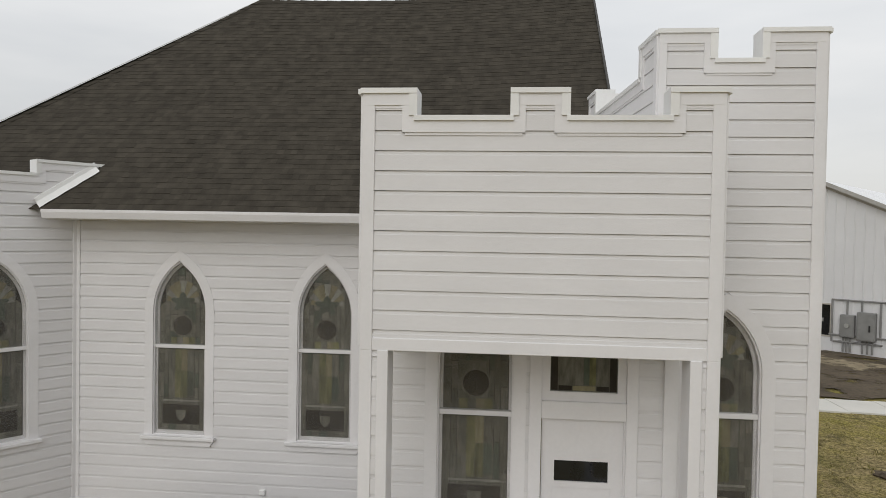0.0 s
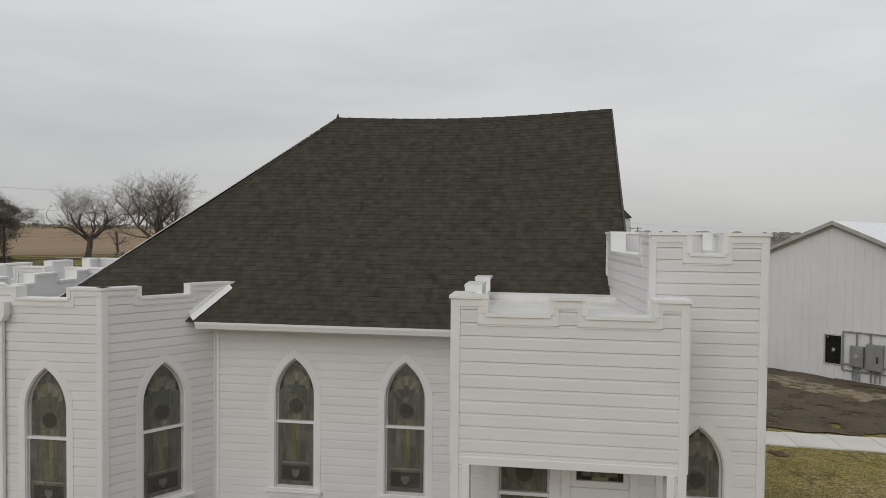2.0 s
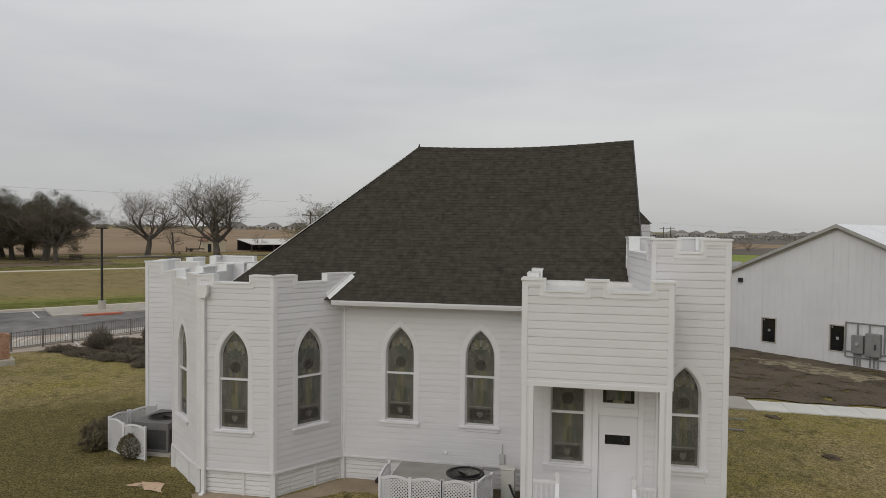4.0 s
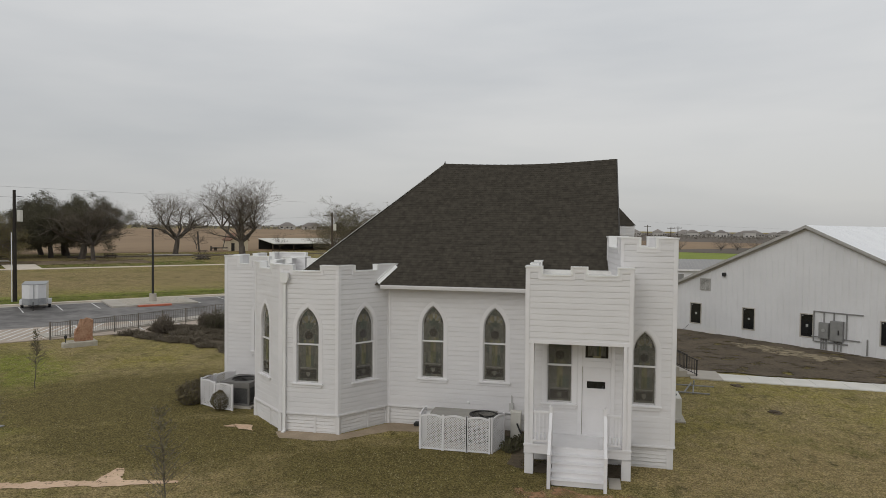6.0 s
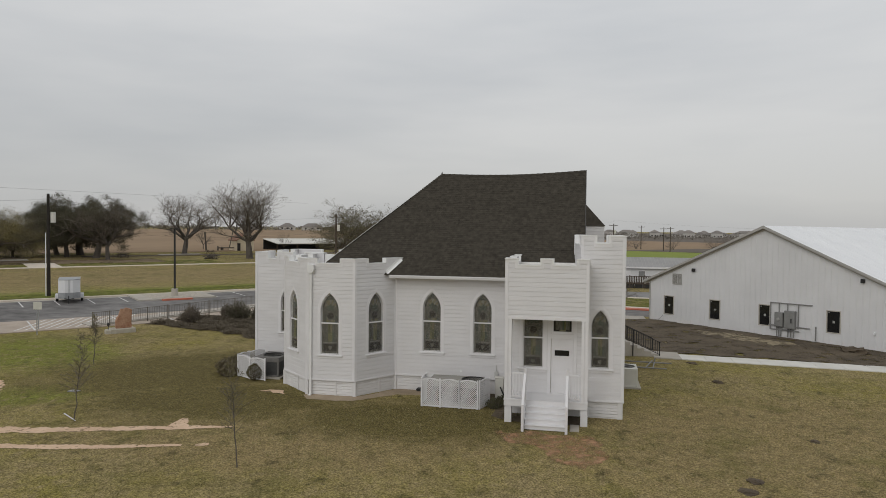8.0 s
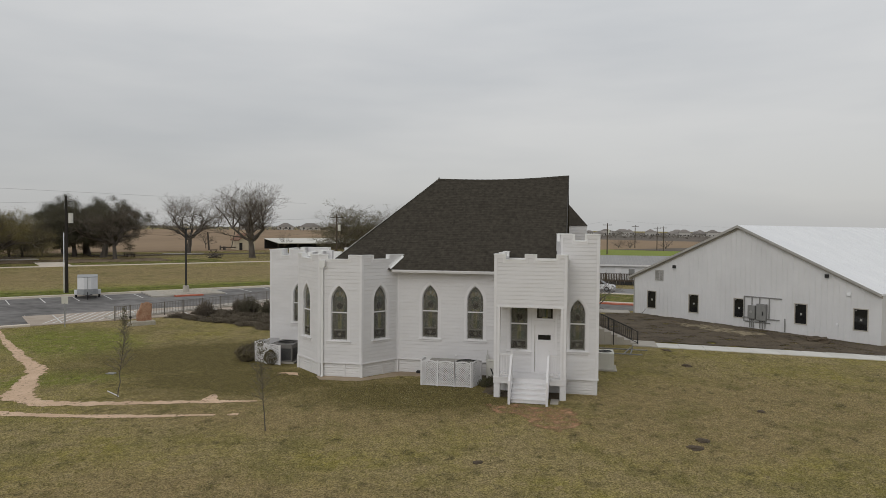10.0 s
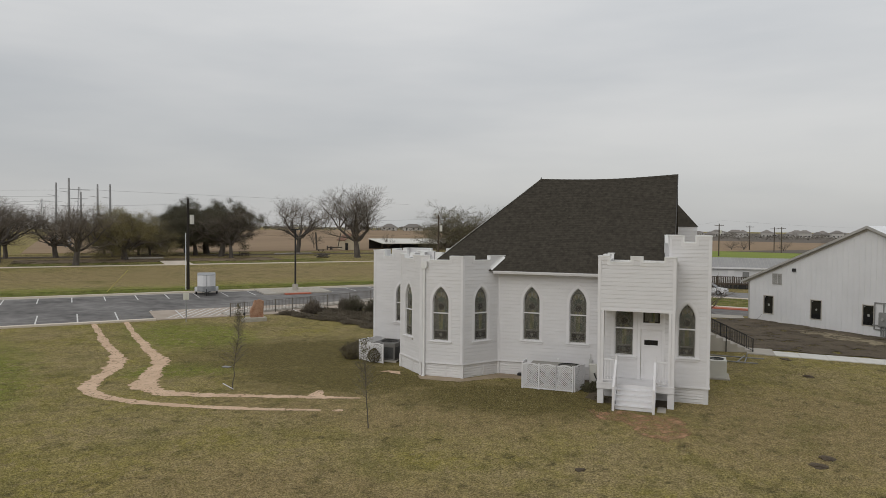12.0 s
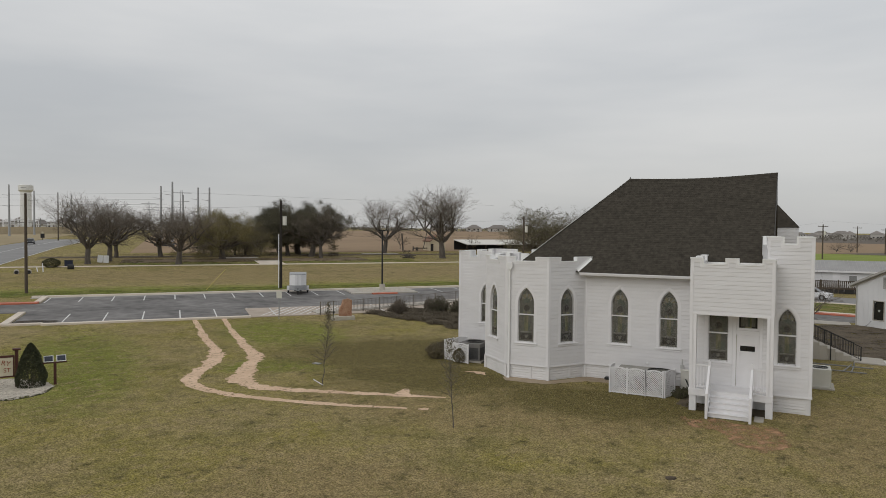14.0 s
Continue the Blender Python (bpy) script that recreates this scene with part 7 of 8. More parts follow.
utility_pole(-50.4, 30.7, 9.8, False, True, True, 48, 0.17, "dark creosoted utility pole with transformer can", TAR_POLE)
utility_pole(-67.8, 12.8, 10.0, False, False, False, 0, 0.16)
utility_pole(-39.1, 78.3, 8.6, True, True, False, 10)
utility_pole(7.8, 172, 9.0, True, True, False, 5, 0.18)
utility_pole(-196, 103, 14.5, False, False, False, 0, 0.18)
for x, y, h in ((19.3, 224.5, 8.4), (26, 216.3, 8.0), (27.2, 208.2, 8.2)):
    utility_pole(x, y, h, True, False, False, 10, 0.16)
bm = bmesh.new()
wires = [((-50.6, 30.5, 9.9), (-67.8, 12.8, 10.0)), ((-50.6, 30.5, 9.8), (-39.1, 78.3, 9.2)), ((-39.1, 78.3, 9.5), (7.8, 172, 9.9)), ((7.8, 172, 10.3), (120, 190, 10.5)), ((-50.6, 30.5, 7.2), (-39.1, 78.3, 7.0))]
for p, q in wires:
    p, q = Vector(p), Vector(q)
    last = p
    for i in range(1, 15):
        f = i / 14
        c = p.lerp(q, f) - Vector((0, 0, 4 * f * (1 - f) * 0.02 * (q - p).length))
        tube(bm, last, c, 0.008, 0.008, 3, False)
        last = c
tagged(part("power_lines", bm, BLACK_METAL, None, "thin sagging power lines between poles"), category="wires", kind="stuff")
for x, y, h in ((-180.7, 127.6, 17.5), (-163.5, 116.8, 18.0), (-173.1, 135.9, 17.4), (-156.4, 124.4, 16.6), (-256.4, 124.9, 19), (-277.5, 147.8, 18), (-300, 180, 18), (-220.4, 173.2, 17)):
    mono = thing("steel_pole", "tall grey steel transmission pole far off", "transmission pole", Matrix.Translation((x, y, lie(x, y))) @ pose(0, 0, 0, 0, 0, 50), "transmission poles")
    bm = bmesh.new()
    tube(bm, (0, 0, -0.3), (0, 0, h), 0.42, 0.24, 10)
    part("shaft", bm, STEEL, mono)
    for k in range(2):
        bm = bmesh.new()
        tube(bm, (0, 0, h - 4 - 4 * k), (-2.2, 0, h - 3.7 - 4 * k), 0.09, 0.05, 6)
        part("arm", bm, STEEL, mono)
for x, y, h in ((-196, 150, 17.5), (-290, 215, 16)):
    tower = thing("lattice_pylon", "grey double-crossarm pylon far off", "pylon", Matrix.Translation((x, y, lie(x, y))) @ pose(0, 0, 0, 0, 0, 50))
    for sgn in (-1, 1):
        bm = bmesh.new()
        tube(bm, (sgn * 0.7, 0, 0), (sgn * 0.2, 0, h), 0.16, 0.12, 6)
        part("leg", bm, STEEL, tower)
    for k, w in ((1.0, 3.4), (4.0, 2.6)):
        bm = bmesh.new()
        tube(bm, (-w, 0, h - k), (w, 0, h - k), 0.1, 0.1, 6)
        part("crossarm", bm, STEEL, tower)
bm = bmesh.new()
for z, (x0, y0), (x1, y1) in ((18.5, (-256, 125), (-180, 128)), (16.5, (-256, 125), (-180, 128)), (18.5, (-180, 128), (-120, 260)), (14.5, (-256, 125), (-166, 117)), (18.0, (-300, 100), (-256, 125)), (15.0, (-300, 100), (-256, 125))):
    tube(bm, (x0, y0, z), (x1, y1, z - 0.5), 0.035, 0.035, 3, False)
tagged(part("transmission_lines", bm, STEEL, None, "distant transmission lines"), category="wires", kind="stuff")

# ---- garden sign bed ----
p1, p0 = (-30.92, -10.79), (-31.95, -12.45)
m = wall_frame(p0, p1) @ Matrix.Translation((0, 0, 0.08))
Ls = math.dist(p0, p1)
sign = thing("garden_sign", "cream sign board with red letters between dark red posts", "sign", m)
for u in (0, Ls):
    part("post", bevelled(0.01, (u - 0.07, u + 0.07, -0.07, 0.07, -0.1, 1.72)), BROWN_PAINT, sign)
    part("post_cap", bevelled(0.02, (u - 0.16, u + 0.16, -0.16, 0.16, 1.72, 1.8)), BROWN_PAINT, sign)
part("board", bevelled(0.008, (0.09, Ls - 0.09, -0.025, 0.025, 0.55, 1.42)), CREAM, sign)
bm = bmesh.new()
ring(bm, rect(0.08, Ls - 0.08, 0.5, 1.5), rect(0.15, Ls - 0.15, 0.57, 1.4), -0.035, 0.035)
part("board_frame", bm, BROWN_PAINT, sign)
for text, u, z, size, tilt in (("RY", Ls - 0.62, 1.1, 0.3, -14), ("ST", Ls - 0.52, 0.74, 0.27, 0)):
    cu = bpy.data.curves.new("letters", "FONT")
    cu.body, cu.size, cu.extrude = text, size, 0.006
    tmp = new("letters", cu)
    bpy.context.view_layer.update()
    me = bpy.data.meshes.new_from_object(tmp)
    bpy.data.objects.remove(tmp)
    me.materials.clear()
    me.materials.append(LETTER)
    ob = new("letters", me)
    ob.parent = sign
    ob.matrix_basis = Matrix.Translation((u, -0.034, z)) @ pose(0, 0, 0, 90, 0, 0) @ pose(0, 0, 0, 0, 0, tilt)
solar = thing("solar_light", "twin small solar panels on a red post", "solar light", Matrix.Translation((-30.02, -9.56, 0.08)) @ pose(0, 0, 0, 0, 0, 58))
part("post", bevelled(0.008, (-0.06, 0.06, -0.05, 0.05, -0.1, 1.0)), BROWN_PAINT, solar)
part("crossbar", bevelled(0.006, (-0.5, 0.5, -0.05, 0.05, 1.0, 1.06)), BROWN_PAINT, solar)
for u in (-0.26, 0.26):
    q = pose(u, -0.02, 1.22, 55, 0, 0)
    bm = boxes((-0.2, 0.2, -0.16, 0.16, -0.015, 0.0))
    part("panel_frame", bm, TRIM, solar, "", q)
    part("cells", boxes((-0.17, 0.17, -0.13, 0.13, 0.0, 0.006)), PANEL, solar, "dark solar cells", q)

# ---- small things in the lawn ----
stick = bmesh.new()
tube(stick, (-20.1, -3.0, 0.1), (-18.9, -3.85, 0.13), 0.022, 0.02, 6)
tagged(part("white_stake", stick, TRIM, None, "thin white stake lying in the grass"), category="stake")
cover = thing("valve_cover", "flat dark utility cover in grass", "utility cover", Matrix.Translation((-22.4, 0.3, 0.08)))
part("lid", bevelled(0.015, (-0.22, 0.22, -0.16, 0.16, 0, 0.04)), GREY_BOX, cover)
rod = bmesh.new()
tube(rod, (-55.8, 24.8, 0.55), (-54.3, 26.3, 2.9), 0.03, 0.03, 6)
tagged(part("guy_marker", rod, material("yellow_guy_guard", (0.5, 0.42, 0.12), (0.55, 0.47, 0.16), rough=0.5, bump=0), None, "yellow guy-wire guard leaning in grass"), category="guy guard")


# ---- park and distance, west ----
def picnic_table(x, y, turn):
    t = thing("picnic_table", "grey weathered picnic table on a pad", "table", Matrix.Translation((x, y, lie(x, y) + 0.05)) @ pose(0, 0, 0, 0, 0, turn), "picnic tables")
    part("tabletop", bevelled(0.01, (-0.9, 0.9, -0.38, 0.38, 0.71, 0.76)), WOOD_POLE, t)
    for s in (-1, 1):
        part("bench", bevelled(0.01, (-0.9, 0.9, s * 0.72 - 0.14, s * 0.72 + 0.14, 0.42, 0.47)), WOOD_POLE, t)
        bm = bmesh.new()
        tube(bm, (s * 0.6, -0.7, 0), (s * 0.6, 0.3, 0.72), 0.05, 0.05, 5)
        tube(bm, (s * 0.6, 0.7, 0), (s * 0.6, -0.3, 0.72), 0.05, 0.05, 5)
        part("leg", bm, WOOD_POLE, t)


picnic_table(-82.6, 84.8, 30)
picnic_table(-81, 83.4, 30)
picnic_table(-74.8, 101.8, 60)
notice = thing("notice_boards", "two blank white boards leaning together by a tree", "sign", Matrix.Translation((-97.8, 44.0, lie(-97.8, 44))) @ pose(0, 0, 0, 0, 0, 58))
for u, tilt in ((-0.45, 12), (0.45, 6)):
    part("board", bevelled(0.02, (u - 0.4, u + 0.4, -0.03, 0.03, 0.1, 1.3)), METAL_ROOF, notice, "", pose(0, 0, 0, 0, tilt * 0.6, 0))
bin_ = thing("waste_bin", "dark blue bin beside a round bush", "bin", Matrix.Translation((-96.4, 37.2, lie(-96.4, 37.2))) @ pose(0, 0, 0, 0, 0, 50))
part("body", bevelled(0.05, (-0.55, 0.55, -0.35, 0.35, 0, 0.85)), material("dark_blue_plastic", (0.02, 0.025, 0.045), (0.03, 0.035, 0.06), rough=0.4, bump=0), bin_)
part("lid", bevelled(0.03, (-0.58, 0.58, -0.38, 0.38, 0.85, 0.94)), BLACK_METAL, bin_)
bush("clipped_bush", "round dark bush beside the bin", -96.6, 34.6, 1.3, 1.2, 1.35, LEAF_HEDGE, 4200, 0.05, 201)
culvert = thing("culvert", "concrete culvert pipes in a ditch", "culvert", Matrix.Translation((-89.6, 26.0, lie(-89.6, 26))) @ pose(0, 0, 0, 0, 0, 58))
for u in (-0.7, 0.7):
    bm = bmesh.new()
    tube(bm, (u, -0.6, 0.2), (u, 1.0, 0.2), 0.32, 0.32, 14)
    part("pipe", bm, CONCRETE, culvert)
    # a black disc on the closed end stands in for the dark hollow
    bm = bmesh.new()
    tube(bm, (u, -0.62, 0.2), (u, -0.5, 0.2), 0.24, 0.24, 14)
    part("bore", bm, BLACK_METAL, culvert)
for x, y, h in ((-90.5, 28.6, 0.6), (-89.9, 29.0, 1.2)):
    bm = bmesh.new()
    tube(bm, (x, y, lie(x, y)), (x - 0.2, y, lie(x, y) + h), 0.07, 0.06, 8)
    tagged(part("white_marker", bm, TRIM, None, "white plastic marker post in grass"), category="marker post", group="marker posts")
drain = bmesh.new()
tube(drain, (-91.5, 33.6, lie(-91, 33) + 0.3), (-91.0, 34.3, lie(-91, 33) + 0.3), 0.4, 0.4, 12)
tagged(part("drain_pipe", drain, BLACK_METAL, None, "black drain pipe end in grass"), category="pipe")


def car(x, y, turn, paint, label):
    c = thing("car", label, "car", Matrix.Translation((x, y, lie(x, y) + 0.05)) @ pose(0, 0, 0, 0, 0, turn))
    bm = bmesh.new()
    prism(bm, [(-2.25, 0.35), (2.2, 0.3), (2.3, 0.6), (2.1, 0.82), (1.1, 0.95), (-1.9, 1.0), (-2.3, 0.85)], -0.88, 0.88)
    bmesh.ops.bevel(bm, geom=bm.edges[:], offset=0.06, segments=2, affect="EDGES", profile=0.5)
    part("body", bm, paint, c)
    bm = bmesh.new()
    prism(bm, [(1.15, 0.94), (0.45, 1.4), (-0.9, 1.45), (-1.7, 0.98)], -0.72, 0.72)
    bmesh.ops.bevel(bm, geom=bm.edges[:], offset=0.05, segments=1, affect="EDGES", profile=0.5)
    part("cabin", bm, BLACK_GLASS, c, "dark tinted glass")
    bm = bmesh.new()
    prism(bm, [(0.42, 1.39), (-0.88, 1.44), (-0.85, 1.48), (0.35, 1.43)], -0.68, 0.68)
    part("roof_panel", bm, paint, c)
    for u in (-1.4, 1.4):
        for s in (-1, 1):
            w = new("wheel")
            w.parent = c
            bm = bmesh.new()
            tube(bm, (u, s * 0.72, 0.32), (u, s * 0.92, 0.32), 0.32, 0.32, 16)
            part("tyre", bm, TYRE, w)
            bm = bmesh.new()
            tube(bm, (u, s * 0.9, 0.32), (u, s * 0.93, 0.32), 0.19, 0.19, 12)
            part("rim", bm, STEEL, w)
    for s in (-1, 1):
        part("headlight", bevelled(0.02, (2.12, 2.26, s * 0.62 - 0.18, s * 0.62 + 0.18, 0.62, 0.76)), STICKER, c)
        part("tail_light", bevelled(0.02, (-2.32, -2.22, s * 0.62 - 0.18, s * 0.62 + 0.18, 0.66, 0.84)), RED_LINE, c)
    return c


car(2.8, 64.2, -15, CAR_WHITE, "white sedan parked on gravel by mobile home")
car(-171.5, 79, -36, CAR_DARK, "dark car on the far road")
car(-134, 88, 40, CAR_DARK, "dark car parked in grass beyond trees")

barn = thing("tan_shed", "small tan gabled shed beside a long barn roof", "shed", Matrix.Translation((-74.4, 115.2, lie(-74, 115) - 0.2)) @ pose(0, 0, 0, 0, 0, 48))
SHED = material("cream_shed_boards", (0.52, 0.45, 0.33), (0.64, 0.56, 0.42), scale=0.8, rough=0.8, bump=0)
RUST_ROOF = material("rusty_shed_roof", (0.16, 0.085, 0.055), (0.26, 0.15, 0.1), scale=0.8, rough=0.8, bump=0)
part("wall", boxes((-1.6, 2.2, 0, 5, -0.2, 2.6)), SHED, barn)
bm = bmesh.new()
prism(bm, [(-1.8, 2.5), (0.3, 4.0), (2.4, 2.5), (2.4, 2.65), (0.3, 4.15), (-1.8, 2.65)], -0.3, 5.3)
part("roof", bm, RUST_ROOF, barn)
bm = bmesh.new()
prism(bm, [(-1.6, 2.6), (2.2, 2.6), (0.3, 3.95)], 0.0, 0.1)
part("gable", bm, SHED, barn)
part("door", boxes((-1.5, -0.8, -0.03, 0.0, 0, 2.0)), BLACK_METAL, barn)
long_barn = thing("open_barn", "long open-sided barn with pale metal roof", "barn", Matrix.Translation((-68.5, 119.5, lie(-68, 120) - 1.4)) @ pose(0, 0, 0, 0, 0, 48))
bm = bmesh.new()
prism(bm, [(-0.5, 3.0), (8.5, 4.0), (8.5, 4.15), (-0.5, 3.15)], 0, 30)
part("roof", bm, AC_PALE, long_barn, "", pose(0, 0, 0, 0, 0, 90) @ pose(0, 0, 0) @ Matrix.Diagonal((1, -1, 1, 1)))
# black wall colour stands in for the shade under the open roof
part("back_wall", boxes((0, 30, 8, 8.2, 0, 3.95)), BLACK_METAL, long_barn)
for k in range(7):
    part("post", boxes((4.9 * k, 4.9 * k + 0.2, 0, 0.2, -0.2, 3.1)), WOOD_POLE, long_barn)
plough = thing("farm_implement", "dark old farm implement standing in the field edge", "farm implement", Matrix.Translation((-79.5, 113, lie(-79, 113))) @ pose(0, 0, 0, 0, 0, 45))
for p, q, r in (((0, 0, 0.7), (4.5, 0, 0.7), 0.16), ((0, 0, 0), (0, 0, 1.1), 0.2), ((4.5, 0, 0), (4.5, 0, 1.2), 0.2), ((-2.5, 0, 0), (-2.8, 0, 4.2), 0.22), ((2.5, 0, 0.6), (3.4, 0, 4.8), 0.1), ((1, 0.3, 0), (1, 0.3, 0.9), 0.35)):
    bm = bmesh.new()
    tube(bm, p, q, r, r * 0.8, 6)
    part("beam", bm, BARK, plough)
logs = thing("brush_pile", "pile of dark cut branches on lawn", "brush pile", Matrix.Translation((-66.2, 87.8, lie(-66, 88))))
rr = random.Random(4)
for k in range(16):
    bm = bmesh.new()
    a = rr.uniform(0, 6.28)
    c = Vector((rr.uniform(-1, 1), rr.uniform(-0.8, 0.8), rr.uniform(0.05, 0.7)))
    v = Vector((math.cos(a), math.sin(a), rr.uniform(-0.2, 0.35))) * rr.uniform(0.6, 1.2)
    tube(bm, c - v, c + v, 0.09, 0.06, 5)
    part("branch", bm, BARK, logs)

# water tower, substation and fence on the skyline
wt = thing("water_tower", "tall white pedestal water tower on the skyline", "water tower", Matrix.Translation((-355, 193, lie(-355, 193))))
WT = material("off_white_tower_paint", (0.68, 0.68, 0.66), (0.76, 0.76, 0.74), scale=0.1, rough=0.6, bump=0)
bm = bmesh.new()
tube(bm, (0, 0, -1), (0, 0, 20.4), 2.6, 2.6, 24)
part("pedestal", bm, WT, wt)
bm = bmesh.new()
tube(bm, (0, 0, 20.4), (0, 0, 21.3), 2.6, 3.5, 28)
tube(bm, (0, 0, 21.3), (0, 0, 23.9), 3.5, 3.5, 28)
tube(bm, (0, 0, 23.9), (0, 0, 24.4), 3.5, 2.6, 28)
part("tank", bm, WT, wt)
bm = bmesh.new()
for k in range(7):
    a = -1.25 + 0.1 * k
    tube(bm, (3.5 * math.cos(a), 3.5 * math.sin(a), 22.4), (3.5 * math.cos(a + 0.08), 3.5 * math.sin(a + 0.08), 22.6), 0.15, 0.15, 4)
part("lettering_bar", bm, STEEL, wt, "grey bars in place of lettering")
sub = thing("substation", "grey steel substation frames behind a tan fence", "substation", Matrix.Translation((-306, 152, lie(-306, 152))) @ pose(0, 0, 0, 0, 0, 100))
rr = random.Random(9)
for k in range(48):
    u, v, h = rr.uniform(-30, 36), rr.uniform(2, 20), rr.uniform(4.5, 8)
    bm = bmesh.new()
    tube(bm, (u, v, 0), (u, v, h), 0.24, 0.18, 5)
    tube(bm, (u - 2.5, v, h * 0.85), (u + 2.5, v, h * 0.85), 0.18, 0.18, 5)
    part("frame", bm, TRIM if k % 3 else GREY_BOX, sub)
for k in range(14):
    u, v = rr.uniform(-30, 36), rr.uniform(2, 14)
    part("transformer", bevelled(0.1, (u - 1.2, u + 1.2, v - 0.8, v + 0.8, 0, rr.uniform(2, 4.4))), AC_PALE, sub)
tan_fence = thing("boundary_fence", "long tan precast boundary fence", "fence", Matrix.Translation((-296, 148, lie(-296, 148))) @ pose(0, 0, 0, 0, 0, 100))
for k in range(-6, 12):
    part("panel", boxes((6 * k, 6 * k + 5.7, 0, 0.2, -1.0, 3.0)), TAN_WALL, tan_fence)
    part("post", boxes((6 * k - 0.3, 6 * k, -0.1, 0.3, -1.0, 3.2)), TAN_WALL, tan_fence)


# ---- distance, east ----
home = thing("mobile_home", "long white mobile home with pale metal roof", "mobile home", Matrix.Translation((-6, 79, lie(0, 78))) @ pose(0, 0, 0, 0, 0, 3))
part("wall", boxes((0, 26, 0, 7, 0.2, 2.75)), METAL_WALL, home)
bm = bmesh.new()
prism(bm, [(-0.4, 2.7), (3.5, 4.0), (7.4, 2.7), (7.4, 2.84), (3.5, 4.15), (-0.4, 2.84)], -26.3, 0.3)
part("roof", bm, material("grey_metal_roof", (0.27, 0.265, 0.26), (0.34, 0.335, 0.33), scale=0.6, rough=0.5, fine=8, fine_amount=0.4, bump=0), home, "", pose(0, 0, 0, 0, 0, 90))
bm = bmesh.new()
for k in range(54):
    prism(bm, [(-0.4, 2.84), (3.5, 4.15), (3.5, 4.175), (-0.4, 2.865)], -26.2 + 0.49 * k, -26.17 + 0.49 * k)
part("roof_rib", bm, GREY_TRIM, home, "pale standing ribs of the metal roof", pose(0, 0, 0, 0, 0, 90))
part("fascia", boxes((-0.3, 26.3, -0.46, -0.4, 2.62, 2.86)), TRIM, home)
for u in (8.6, 13.8, 17.2, 21):
    win = new("window")
    win.parent = home
    part("frame", boxes((u - 0.06, u + 0.96, -0.05, 0.0, 1.24, 2.26)), TRIM, win)
    part("pane", boxes((u, u + 0.9, -0.07, -0.05, 1.3, 2.2)), GREY_BOX, win)
part("door", boxes((11.8, 12.7, -0.05, 0, 0.5, 2.5)), TRIM, home)
part("skirting", boxes((0.05, 25.95, 0.05, 5.95, -0.3, 0.2)), GREY_TRIM, home)
yard = thing("deck", "dark wooden deck with board railing before the mobile home", "deck", Matrix.Translation((0, 76.4, lie(2, 76))) @ pose(0, 0, 0, 0, 0, 3))
part("floor", boxes((0, 10.6, 0, 2.4, 0.5, 0.62)), WOOD_POLE, yard)
for k in range(44):
    part("board", boxes((0.24 * k, 0.24 * k + 0.15, -0.03, 0, 0.62, 1.62)), WOOD_POLE, yard)
for k in range(9):
    part("skirt_board", boxes((1.18 * k, 1.18 * k + 1.1, 0.03, 0.06, -0.1, 0.5)), BLACK_METAL, yard)
part("top_rail", boxes((0, 10.6, -0.05, 0.1, 1.62, 1.7)), WOOD_POLE, yard)
for k in range(6):
    part("post", boxes((2.1 * k, 2.1 * k + 0.14, 0.0, 0.14, -0.2, 1.8)), WOOD_POLE, yard)
rr = random.Random(77)


def house(x, y, w, d, h, turn):
    ho = thing("suburban_house", "distant single-family house with grey hip roof", "house", Matrix.Translation((x, y, lie(x, y))) @ pose(0, 0, 0, 0, 0, turn), "distant houses")
    part("wall", boxes((-w / 2, w / 2, -d / 2, d / 2, -0.5, h)), HOUSE_WALL, ho)
    bm = bmesh.new()
    lo = [bm.verts.new(p) for p in ((-w / 2 - 0.5, -d / 2 - 0.5, h), (w / 2 + 0.5, -d / 2 - 0.5, h), (w / 2 + 0.5, d / 2 + 0.5, h), (-w / 2 - 0.5, d / 2 + 0.5, h))]
    hi = [bm.verts.new(p) for p in ((-w / 2 + d / 2, 0, h + d * 0.32), (w / 2 - d / 2, 0, h + d * 0.32))]
    for f in ((lo[0], lo[1], hi[1], hi[0]), (lo[1], lo[2], hi[1]), (lo[2], lo[3], hi[0], hi[1]), (lo[3], lo[0], hi[0]), lo[::-1]):
        bm.faces.new(f)
    part("roof", bm, HOUSE_ROOF, ho)
    for u in (-w * 0.3, w * 0.05, w * 0.3):
        part("window", boxes((u - 0.6, u + 0.6, -d / 2 - 0.06, -d / 2 - 0.01, 1.0, 2.2)), BLACK_GLASS, ho)


for k in range(190):
    row = k % 6
    x = -150 + 4.6 * k + rr.uniform(-5, 5)
    y = 680 + 50 * row + rr.uniform(-18, 18)
    house(x, y, rr.uniform(9, 14), rr.uniform(7.0, 9.0), rr.choice((2.6, 2.8, 2.6, 4.8)), rr.choice((0, 0, 90, 8)))
for k in range(12):
    house(-250 + 20 * k + rr.uniform(-4, 4), 475 + 6 * k + rr.uniform(-8, 8), rr.uniform(12, 16), 9, 2.8, 20)
for k in range(14):
    house(-408 + 2 * k + rr.uniform(-3, 3), 176 + 11 * k, rr.uniform(8.5, 9.5), 8, rr.choice((3.6, 5.0)), 75)
bm = bmesh.new()
